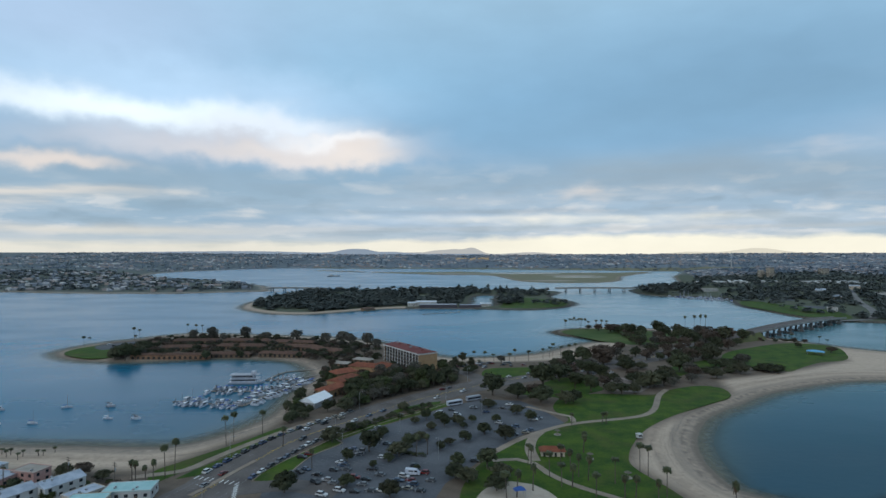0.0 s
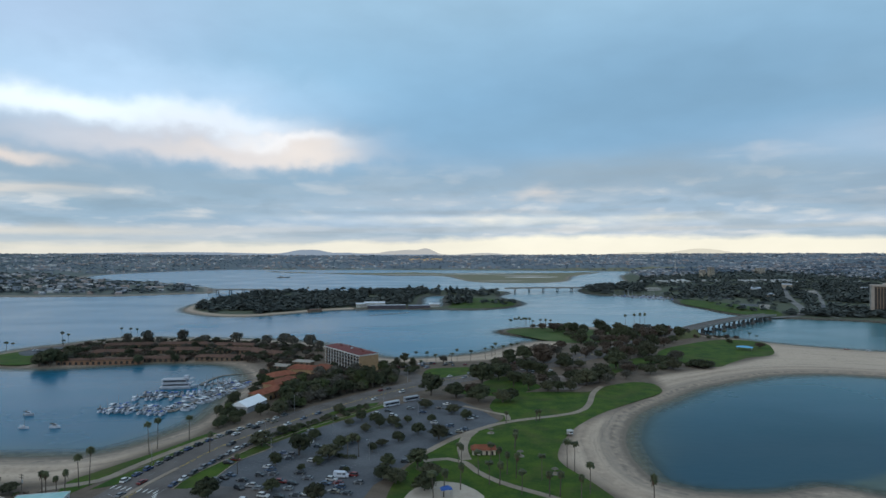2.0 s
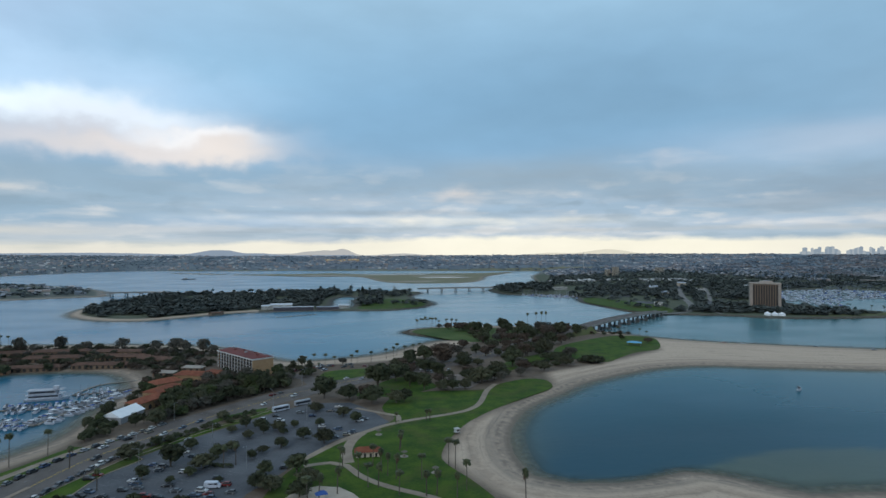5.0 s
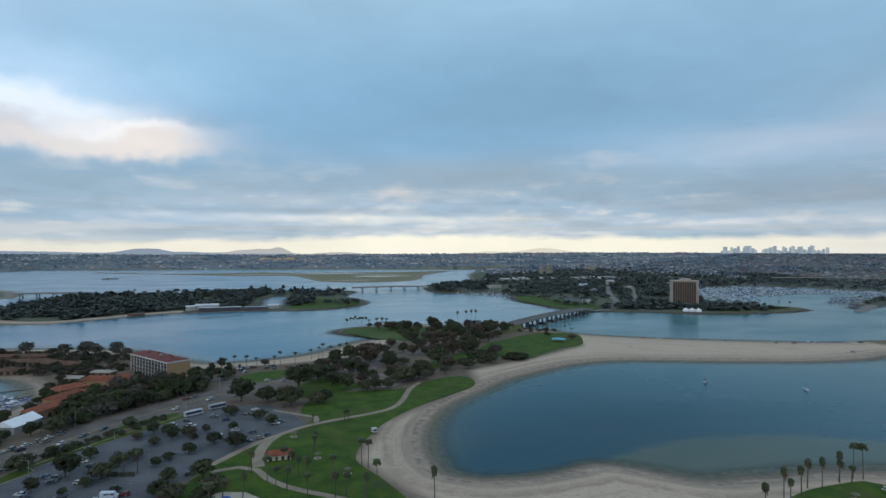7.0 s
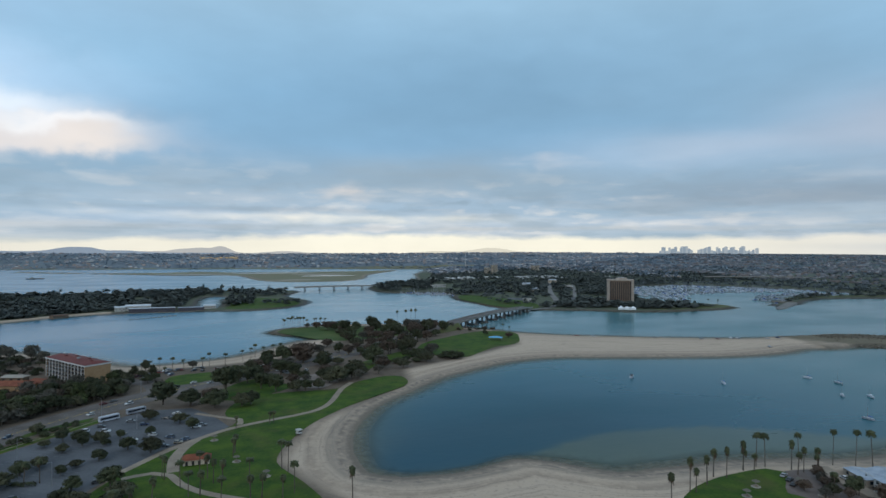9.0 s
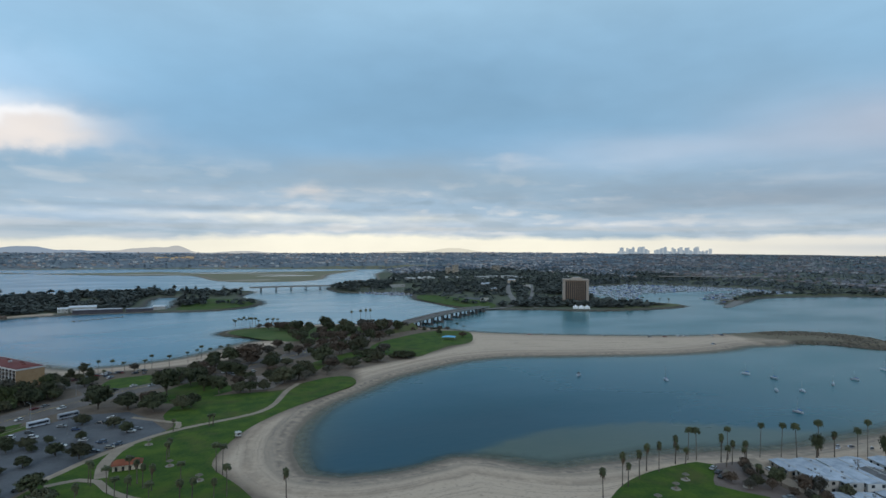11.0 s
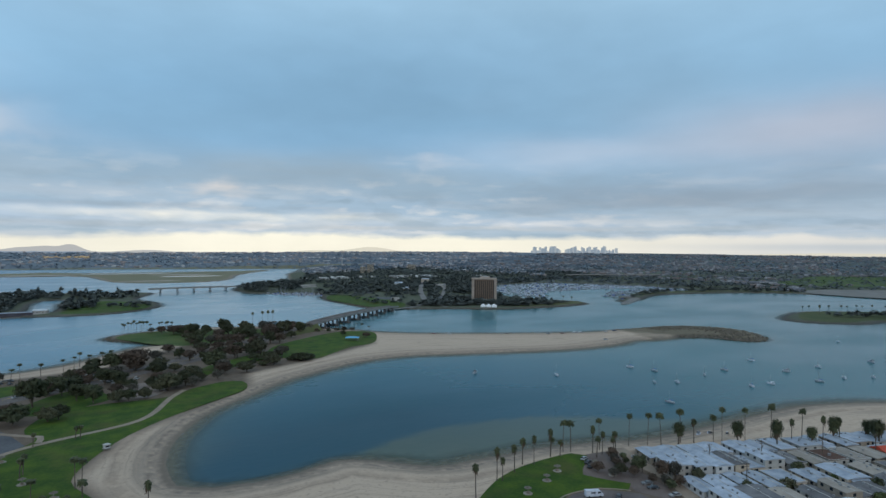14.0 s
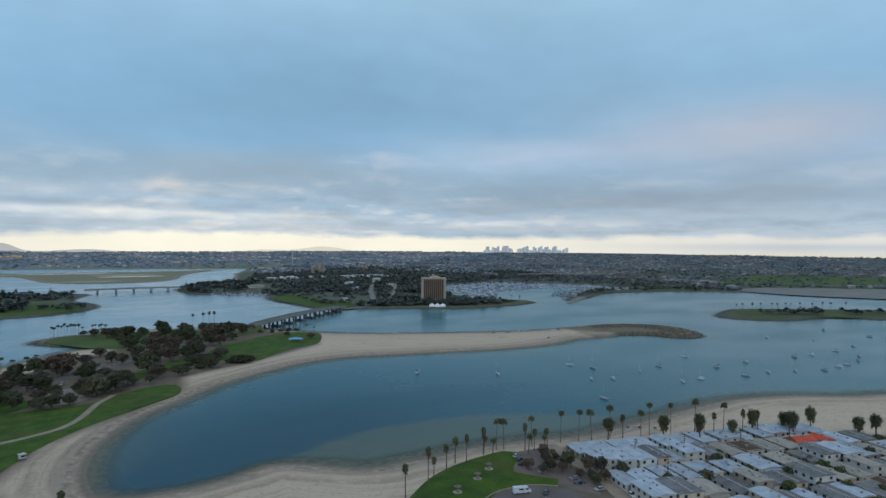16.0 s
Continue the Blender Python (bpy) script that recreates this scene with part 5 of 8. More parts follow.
thicket("cottage_trees", [(300, 130), (380, 85), (440, 55), (430, 0), (360, -10), (280, 60), (284, 110)], 60, 1.6, 3.4, ["dark", "dark", "fresh"], "small trees among the cottages", 0.9, (0.9, 1.2))
scatter([(-185, 250), (-120, 235), (-116, 218), (-190, 210)], 16, 1.6, 3.4, ["dark", "fresh"], "trees among the bay cottages", 0.9, (0.8, 1.1))
scatter([(196, 440), (262, 452), (238, 490), (205, 470)], 12, 3.8, 6.4, ["dark", "bush"], "park trees", 0.65, (0.7, 0.9))
for x, y, r, k in [(268, 585, 8.0, "russet"), (288, 602, 8.5, "dark"), (300, 622, 7.5, "dark"), (276, 632, 7.0, "airy"), (312, 636, 6.5, "russet"), (252, 604, 8.0, "dark"), (236, 622, 7.5, "dark"),
                   (222, 604, 7.0, "russet"), (262, 652, 6.5, "dark"), (322, 612, 5.5, "airy"), (306, 596, 6.5, "dark"), (205, 636, 6.5, "dark"), (244, 566, 7.0, "dark"), (226, 546, 7.5, "russet")]:
    put_tree(x, y, r, k, "trees before the bridge", rnd.uniform(1.0, 1.3))
thicket("shore_scrub", [(330, 600), (372, 590), (352, 630), (338, 650), (318, 640)], 16, 1.5, 3.2, ["bush", "russet"], "low scrub by the bridge end", 0.7)


# ---- palms ----
def palm_kind(seed, height, crown, fronds, skirt, thick, label, wide=0.26):
    gen = np.random.default_rng(seed)
    top = thing("palm_tree", label, "palm tree")
    t = Shape()
    lean = gen.normal(size=2) * 0.25
    t.tube([(0, 0, -0.2), (0, 0, 0.6), (lean[0] * 0.4, lean[1] * 0.4, height * 0.5), (lean[0], lean[1], height)], [thick * 1.5, thick * 1.05, thick * 0.9, thick * 0.8], PALMBARK, 7)
    part("trunk", t, top)
    c = Shape()

    def frond(s, az, rise, droop, length, width, material):
        ax, ay = math.cos(az), math.sin(az)
        side = Vector((-ay, ax, 0))
        pts = []
        for i in range(5):
            q = i / 4
            out = length * (q - 0.12 * q * q)
            pts.append(Vector((lean[0] + ax * out, lean[1] + ay * out, height + length * (rise * q - droop * q * q))))
        for i in range(4):
            w0, w1 = (width * math.sin(math.pi * min(1, 0.12 + 0.8 * j / 4)) for j in (i, i + 1))
            a, b = pts[i], pts[i + 1]
            dip = Vector((0, 0, -0.25))
            s.face([a, b, b + side * w1 + dip * w1, a + side * w0 + dip * w0], material)
            s.face([b, a, a - side * w0 + dip * w0, b - side * w1 + dip * w1], material)

    for i in range(fronds):
        frond(c, gen.uniform(0, 6.283), gen.uniform(-0.35, 0.62) if wide > 0.25 else gen.uniform(-0.9, 1.3), gen.uniform(0.25, 0.7), crown * gen.uniform(0.8, 1.0), crown * wide, FROND)
    if wide >= 0.25:
        leaf_mass(c, [(lean[0], lean[1], height + 0.1, crown * 0.45)], 1.0, FROND, 0.75)
    if wide < 0.25:
        leaf_mass(c, [(lean[0], lean[1], height + 0.1, crown * 0.7)], 1.0, FROND, 0.9)
        leaf_cards(c, [(lean[0], lean[1], height - 0.1, crown * 0.9), (lean[0], lean[1], height - 0.7, crown * 0.78)], 900, 0.27, FROND, gen)
    part("crown", c, top)
    if skirt:
        d = Shape()
        for i in range(skirt):
            frond(d, gen.uniform(0, 6.283), gen.uniform(-1.5, -0.4), gen.uniform(0.2, 0.8), crown * gen.uniform(0.3, 0.5 if height > 10 else 0.7), crown * 0.2, DEADFROND)
        part("dry_skirt", d, top, "dry brown hanging fronds")
    return top


PALMS = {"tall": [palm_kind(21, 14, 2.35, 70, 12, 0.19, "tall slender fan palm with a dry skirt"), palm_kind(22, 14, 2.15, 64, 8, 0.17, "tall slender fan palm with a small crown")],
         "date": [palm_kind(23, 8, 3.3, 90, 60, 0.40, "stout date palm with a dense round crown and brown lower fronds", 0.1)],
         "short": [palm_kind(24, 7.5, 1.75, 40, 44, 0.22, "short fan palm with a thick dry skirt")]}


def put_palm(x, y, h, kind="tall", group="palms"):
    src = rnd.choice(PALMS[kind])
    base = {"tall": 14, "date": 8, "short": 7.5}[kind]
    w = rnd.uniform(0.85, 1.1)
    m = pose(x, y, gz(x, y) - 0.05, rnd.uniform(-1.5, 1.5), rnd.uniform(-1.5, 1.5), rnd.uniform(0, 360)) @ Matrix.Diagonal((w, w, h / base, 1))
    if src not in used:
        used.add(src)
        src.matrix_basis = m
        src["group"] = group
        return src
    ob = copy_thing(src, m)
    ob.scale = (w, w, h / base)
    ob["group"] = group
    return ob


SOUTH_PALMS = [(207, 154, 12), (224, 162, 13), (226, 161, 9), (236, 165, 11), (245, 170, 11), (249, 167, 12), (262, 170, 12), (263, 171, 8), (272, 172, 14), (275, 170, 14), (266, 168, 7), (288, 164, 14), (304, 160, 15),
               (313, 156, 15), (318, 152, 15), (329, 149, 16), (334, 145, 11), (339, 138, 14), (345, 137, 17), (353, 130, 17), (363, 123, 19), (371, 117, 12), (379, 116, 16), (385, 109, 13), (393, 105, 12)]
for x, y, h in SOUTH_PALMS:
    put_palm(x, y, h, "tall" if h > 13 else "short", "palms along the south beach")
for x, y, h in [(279, 158, 9), (284, 159, 10), (282, 163, 12), (287, 155, 8), (292, 158, 9), (276, 141, 7), (281, 135, 7)]:
    put_palm(x, y, h, "short", "shaggy palms by the south yard")
for x, y, h in [(326, 148, 8), (348, 131, 9), (357, 117, 11), (378, 111, 7), (391, 107, 10), (406, 95, 9), (403, 92, 10), (420, 90, 10), (409, 99, 8), (437, 66, 9), (430, 72, 8)]:
    put_palm(x, y, h, "date", "date palms along the south beach")
for x, y, h in [(-116, 234, 9), (-114, 240, 13), (-111, 242, 15), (-124, 236, 8), (-126, 237, 8), (-119, 234, 7), (-103, 278, 14), (-102, 285, 14), (-91, 295, 12), (-76, 278, 9), (-56, 250, 8), (-7, 267, 9), (-12, 266, 9)]:
    put_palm(x, y, h, "tall" if h > 9 else "short", "palms by the road")
for x, y, h in [(51, 253, 9), (54, 247, 9), (59, 237, 10), (56, 241, 9), (37, 254, 9), (38, 252, 9), (44, 241, 10), (47, 231, 9), (51, 230, 9), (65, 270, 8), (66, 274, 8), (58, 221, 9), (69, 234, 10), (68, 218, 9),
                (72, 218, 9), (83, 246, 12), (85, 242, 12), (84, 219, 12), (79, 214, 9), (103, 205, 12), (86, 315, 6), (88, 315, 6), (69, 313, 6), (35, 227, 10), (24, 220, 10), (28, 221, 10)]:
    put_palm(x, y, h, rnd.choice(["short", "tall"]), "palms on the lawn")
for x, y, h in [(13, 482, 7), (18, 483, 8), (25, 476, 11), (29, 471, 5), (34, 474, 11), (42, 480, 8), (55, 484, 8), (60, 486, 11), (72, 491, 9), (86, 501, 9), (93, 510, 9), (97, 516, 11), (103, 513, 9), (113, 522, 9), (120, 527, 9)]:
    put_palm(x, y, h, "short" if h < 8 else "tall", "palms along the north beach")
for x, y, h in [(146, 694, 11), (152, 689, 12), (158, 695, 11), (161, 690, 13), (165, 694, 12), (184, 700, 10), (190, 700, 10), (143, 688, 12), (149, 686, 13), (155, 690, 14), (162, 688, 13), (167, 686, 13), (170, 685, 10), (180, 687, 11), (186, 685, 11), (191, 684, 11), (273, 658, 19), (286, 665, 19), (292, 663, 20), (297, 661, 20),
                (-300, 570, 10), (-350, 570, 10), (-346, 573, 8), (-320, 606, 13), (-314, 604, 11), (-280, 640, 12), (-272, 645, 11), (-263, 640, 11), (370, 575, 9), (352, 590, 9), (384, 585, 6)]:
    put_palm(x, y, h, "tall", "palms on the points")
for i in range(11):
    x, y = -212 + i * 3.4 + rnd.uniform(-2, 2), 266 + rnd.uniform(-6, 4)
    ob = put_palm(x, y, 3.2, "short", "small palms on the beach")
    ob.scale = (0.75, 0.75, rnd.uniform(0.34, 0.46))


# ---- far woods ----
def far_woods(name, x, y, rad, hgt, per, material, label, lift=0.0):
    """Many ragged leaf clumps for woods that nobody could count."""
    n = len(x)
    z0 = lookup(Z, x, y) + lift
    cnt = n * per
    own = np.repeat(np.arange(n), per)
    d = rng.normal(size=(cnt, 3))
    d /= np.linalg.norm(d, axis=1)[:, None]
    d[:, 2] = np.abs(d[:, 2]) * 1.15 - 0.25
    c = np.c_[x[own], y[own], z0[own] + hgt[own] * 0.52]
    p = c + d * np.c_[rad[own], rad[own], hgt[own] * 0.46] * rng.uniform(0.35, 1.15, (cnt, 1))
    face = d * 0.18 + rng.normal(0, 0.20, (cnt, 3)) + np.array([0, 0, 0.85])
    a = np.cross(face, rng.normal(size=(cnt, 3)))
    b = np.cross(face, a)
    a = a / np.linalg.norm(a, axis=1)[:, None]
    b = b / np.linalg.norm(b, axis=1)[:, None]
    sz = (rad[own] * rng.uniform(0.28, 0.54, cnt))[:, None]
    q = np.stack([p - a * sz - b * sz * 0.7, p + a * sz - b * sz, p + a * sz * 0.6 + b * sz, p - a * sz * 0.9 + b * sz * 0.8], 1).reshape(-1, 3)
    me = bpy.data.meshes.new(name)
    me.vertices.add(len(q))
    me.vertices.foreach_set("co", q.ravel())
    me.loops.add(len(q))
    me.loops.foreach_set("vertex_index", np.arange(len(q)))
    me.polygons.add(cnt)
    me.polygons.foreach_set("loop_start", np.arange(0, len(q), 4))
    me.materials.append(material)
    me.update(calc_edges=True)
    return tagged(new(name, me), label, "trees", kind="stuff")


def points_in(poly, count, inset=6):
    pv = np.array(poly, float)
    lo, hi = pv.min(0), pv.max(0)
    out = np.zeros((0, 2))
    while len(out) < count:
        p = rng.uniform(lo, hi, (count * 3, 2))
        p = p[in_poly(p[:, 0], p[:, 1], poly)]
        p = p[lookup(SD, p[:, 0], p[:, 1]) > inset]
        out = np.r_[out, p]
    return out[:count]

# ---- bridges ----
PIER = mat("dark_pier_concrete", (0.075, 0.075, 0.075), (0.135, 0.13, 0.125), 0.2, 0.9, 0.15)


def bridge(name, a, b, za, zm, zb, width, piers, label, caps=2, pier_w=1.6):
    a, b = Vector((*a, 0)), Vector((*b, 0))
    d = (b - a).normalized()
    n = Vector((-d.y, d.x, 0))
    top = thing(name, label, "bridge")
    L = (b - a).length
    height = lambda q: za * (1 - q) + zb * q + (zm - (za + zb) / 2) * 4 * q * (1 - q)
    deck, rail = Shape(), [Shape(), Shape()]
    K = 24
    rings = [[], [], []]
    for i in range(K + 1):
        p, h = a + d * L * i / K, height(i / K)
        for k, (o0, o1, z0, z1) in enumerate(((-width / 2, width / 2, h - 1.3, h), (-width / 2, -width / 2 + 0.4, h, h + 1.0), (width / 2 - 0.4, width / 2, h, h + 1.0))):
            lo, hi = p + n * o0, p + n * o1
            rings[k].append([(lo.x, lo.y, z0), (hi.x, hi.y, z0), (hi.x, hi.y, z1), (lo.x, lo.y, z1)])
    deck.sweep(rings[0], BRIDGE, ROADWAY)
    for r, q in zip(rail, rings[1:]):
        r.sweep(q, BRIDGE)
    part("deck", deck, top, "asphalt bridge deck on concrete girders")
    for r in rail:
        part("parapet", r, top)
    for i in range(piers):
        q = (i + 0.7) / (piers + 0.4)
        c = a + d * L * q
        s = Shape()
        rz = math.atan2(d.y, d.x)
        s.box(c.x, c.y, height(q) - 2.5, 2.0, width * 0.96, 1.25, PIER, rz)
        pier = part("pier", s, top)
        for k in range(caps):
            off = (k - (caps - 1) / 2) * width * 0.8 / max(1, caps - 1) if caps > 1 else 0
            p = c + n * off
            s = Shape()
            s.box(p.x, p.y, -3, pier_w, pier_w, height(q) + 0.6, PIER, rz)
            s.box(p.x, p.y, -1.0, pier_w * 2.0, pier_w * 2.6, 3.2 if pier_w > 1.5 else 1.9, PIER, rz)
            part("column", s, pier)
    return top


bridge("road_bridge", (330, 622), (527, 776), 9.0, 10.0, 6.0, 15, 8, "long grey concrete road bridge on paired piers", 3, 1.7)
bridge("far_viaduct", (1560, 1392), (1860, 1232), 12.0, 13.0, 12.0, 14, 9, "distant pale road viaduct behind the boat basin", 2, 1.4)
bridge("far_bridge", (256, 1330), (434, 1326), 8.6, 9.8, 9.2, 18, 5, "distant concrete road bridge on slim piers", 2, 1.3)
bridge("far_bridge", (-412, 1344), (-286, 1338), 7.4, 8.4, 7.4, 18, 4, "distant low concrete bridge on slim piers", 2, 1.3)
ramp = Shape()
for q0, q1 in ((0, 0.35), (0.35, 0.7), (0.7, 1.0)):
    c0, c1 = Vector((331, 623)).lerp(Vector((262, 578)), q0), Vector((331, 623)).lerp(Vector((262, 578)), q1)
    nn = Vector((-0.55, 0.83))
    h0, h1 = 9.0 - 7.4 * q0, 9.0 - 7.4 * q1
    half = 7.2
    low = [(*(c0 + nn * (half + 0.8 * h0)), 1.2), (*(c1 + nn * (half + 0.8 * h1)), 1.2), (*(c1 - nn * (half + 0.8 * h1)), 1.2), (*(c0 - nn * (half + 0.8 * h0)), 1.2)]
    ramp.hull(low, [(*(c0 + nn * half), h0), (*(c1 + nn * half), h1), (*(c1 - nn * half), h1), (*(c0 - nn * half), h0)], DRYGRASS, ROADWAY)
tagged(new("bridge_ramp", ramp.mesh("bridge_ramp")), "grassy embankment carrying the road to the bridge", "embankment", kind="structure")
ribbon("quay_road", [(530, 778), (586, 800), (661, 897), (769, 1080), (1019, 1465), (1250, 1800)], 11, TOP + 0.06, AVENUE, "far grey asphalt avenue", "road", 20)
ribbon("quay_road_second", [(618, 765), (650, 830), (820, 1063), (960, 1263), (1040, 1370)], 7, TOP + 0.07, AVENUE, "far grey asphalt road", "road", 20)

# ---- the resort hotel ----
def hotel():
    rz = math.atan2(-47, 31)
    cx, cy = (-50 + -19) / 2 + 0.835 * 8.5, (496 + 449) / 2 + 0.55 * 8.5
    top = thing("hotel_building", "five-storey white hotel block with a red roof", "hotel", at=pose(cx, cy, TOP, 0, 0, math.degrees(rz)))
    L, W, H = 56.0, 17.0, 13.4
    s = Shape()
    s.box(0, 0, -0.5, L, W - 2.6, H - 0.4, BROWNBAND)
    part("wall", s, top, "brown recessed wall behind balconies")
    e = Shape()
    e.box(L / 2 + 0.3, 0, -0.5, 0.8, W, H - 0.4, ORANGEWALL)
    part("end_wall", e, top, "plain ochre end wall")
    e = Shape()
    e.box(-L / 2 - 0.3, 0, -0.5, 0.8, W, H - 0.4, ORANGEWALL)
    part("end_wall", e, top, "plain ochre end wall")
    r = Shape()
    r.box(0, 0, H - 0.75, L + 2.0, W + 0.8, 0.95, WHITEWALL)
    part("cornice", r, top, "white roof edge")
    r = Shape()
    r.gable(0, 0, H + 0.2, L + 0.6, W - 0.6, 1.7, REDROOF, 0, 0.6, 4)
    for i in range(6):
        r.box(-22 + i * 9, 1.5 - (i % 2) * 3, H + 1.2, 2.2, 1.6, 1.3, REDROOF if i % 3 else METAL)
    part("roof", r, top, "dull red roof with plant boxes")
    bays, floors = 12, 5
    fl = H / floors
    for side in (-1, 1):
        y = side * (W / 2 - 0.65)
        for j in range(floors):
            b = Shape()
            b.box(0, y, j * fl - 0.15, L, 1.3, 0.3, GREYFIN)
            b.box(0, y + side * 0.6, j * fl + 0.1, L, 0.12, 0.5, BROWNBAND)
            part("balcony", b, top, "white balcony front")
        for i in range(bays + 1):
            f = Shape()
            f.box(-L / 2 + i * L / bays, y + side * 0.35, -0.4, 0.42, 0.7, H - 0.5, WHITEWALL)
            part("fin", f, top, "white upright fin")
        for j in range(floors):
            for i in range(bays):
                g = part("window", WINDOW_MESH, top)
                g.matrix_basis = pose(-L / 2 + (i + 0.5) * L / bays, side * (W / 2 - 1.2), j * fl + 1.45)


def pane_mesh(w, h, name="window"):
    s = Shape()
    s.box(0, 0, -h / 2, w, 0.14, h, WINDOW)
    return s.mesh(name)


WINDOW_MESH = pane_mesh(3.9, 2.2)
hotel()


def tower():
    """The tall hotel beside the boat basin."""
    a, b = Vector((712, 818, 0)), Vector((748, 792, 0))
    u = (b - a).normalized()
    v = Vector((-u.y, u.x, 0))
    W, D, H = (b - a).length, 24.0, 40.0
    c = (a + b) / 2 + v * D / 2
    top = thing("tower_hotel", "tall brown and cream hotel tower", "hotel", at=pose(c.x, c.y, TOP, 0, 0, math.degrees(math.atan2(u.y, u.x))))
    s = Shape()
    s.box(0, 0, -1, W - 1.6, D - 1.6, H + 1, BROWNBAND)
    part("wall", s, top, "dark brown recessed wall")
    n = 11
    floors = 13
    for side in (-1, 1):
        for i in range(n):
            f = Shape()
            wide = 4.2 if i in (0, n - 1) else 1.1
            x = -W / 2 + wide / 2 if i == 0 else W / 2 - wide / 2 if i == n - 1 else -W / 2 + 4.2 + (i - 0.0) * (W - 8.4) / (n - 1)
            f.box(x, side * (D / 2 - 0.5), -1, wide, 1.2, H + 1, mat("tower_fin", (0.30, 0.25, 0.21), (0.38, 0.32, 0.275), 0.2) if i in (0, n - 1) else SHADEWALL)
            part("fin", f, top, "cream corner pier" if i in (0, n - 1) else "brown upright fin")
    for side in (-1, 1):
        f = Shape()
        f.box(side * (W / 2 - 0.45), 0, -1, 0.9, D - 1.4, H + 1, MATS["tower_fin"])
        part("end_wall", f, top, "cream end wall")
    pane = pane_mesh(2.2, 1.7)
    for j in range(floors):
        for i in range(n - 1):
            for side in (-1, 1):
                g = part("window", pane, top)
                g.matrix_basis = pose(-W / 2 + 4.2 + (i + 0.5) * (W - 8.4) / (n - 1), side * (D / 2 - 0.78), 2.0 + j * (H - 3) / floors)
    r = Shape()
    r.box(0, 0, H, W + 0.8, D + 0.8, 2.2, MATS["tower_fin"])
    part("parapet", r, top)
    r = Shape()
    r.box(2, 0, H + 2.2, W * 0.45, D * 0.6, 2.8, MATS["tower_fin"], taper=0.8)
    r.box(2, 0, H + 5.0, W * 0.2, D * 0.3, 1.0, METAL)
    part("penthouse", r, top)


tower()


def flat_house(x, y, rz, w, d, h, wall, roof, label, group="cottages", floors=1, gable=0.0, annex=0):
    """A flat-roofed or gabled beach cottage with windows and a door; w runs along its own x axis."""
    top = thing("house", label, "house", group, at=pose(x, y, gz(x, y), 0, 0, rz))
    s = Shape()
    s.box(0, 0, -0.4, w, d, h + 0.4, wall)
    part("wall", s, top)
    r = Shape()
    if gable:
        r.gable(0, 0, h, w, d, gable, roof, 0, 0.35)
        r.box(0, 0, h + gable - 0.06, w + 0.6, 0.35, 0.12, GREYFIN)
        for i in range(rnd.randint(1, 4)):
            q = rnd.uniform(-0.3, 0.3)
            r.box(rnd.uniform(-0.4, 0.4) * w, q * d, h + gable * (1 - 2 * abs(q)) - 0.2, rnd.uniform(0.4, 0.9), rnd.uniform(0.4, 0.9), rnd.uniform(0.6, 1.1), METAL)
    else:
        r.box(0, 0, h, w + 0.5, d + 0.5, 0.22, roof)
        for sx, sy, lx, ly in ((0, -1, w + 0.5, 0.2), (0, 1, w + 0.5, 0.2), (-1, 0, 0.2, d + 0.1), (1, 0, 0.2, d + 0.1)):
            r.box(sx * (w / 2 + 0.15), sy * (d / 2 + 0.15), h + 0.22, lx, ly, 0.18, wall)
        for i in range(rnd.randint(1, 4)):
            r.box(rnd.uniform(-0.4, 0.4) * w, rnd.uniform(-0.4, 0.4) * d, h + 0.2, rnd.uniform(0.5, 1.2), rnd.uniform(0.5, 1.2), rnd.uniform(0.4, 0.9), METAL)
    part("roof", r, top)
    fh = h / floors
    small = SMALL_WIN
    for j in range(floors):
        for sy in (-1, 1):
            k = max(1, int(w / 3.4))
            for i in range(k):
                g = part("window", small, top)
                g.matrix_basis = pose(-w / 2 + (i + 0.5) * w / k, sy * (d / 2 + 0.01), j * fh + fh * 0.58)
        for sx in (-1, 1):
            k = max(1, int(d / 4.0))
            for i in range(k):
                g = part("window", small, top)
                g.matrix_basis = pose(sx * (w / 2 + 0.01), -d / 2 + (i + 0.5) * d / k, j * fh + fh * 0.58, 0, 0, 90)
    dd = Shape()
    dd.box(w * 0.2, -d / 2 - 0.03, 0, 1.0, 0.12, 2.1, BROWNBAND)
    part("door", dd, top)
    if annex:
        # a lower lean-to or porch at one end
        a, k = Shape(), 1 if annex == 1 else -1
        a.box(k * (w / 2 + 1.1), 0, -0.3, 2.2, d * 0.7, 2.4, wall)
        a.hull([(k * (w / 2) + q * k, sy * d * 0.38, 2.1 + 0.5 * (q < 1)) for q, sy in ((0, -1), (2.5, -1), (2.5, 1), (0, 1))], [(k * (w / 2) + q * k, sy * d * 0.38, 2.25 + 0.5 * (q < 1)) for q, sy in ((0, -1), (2.5, -1), (2.5, 1), (0, 1))], roof)
        part("annex", a, top)
    return top


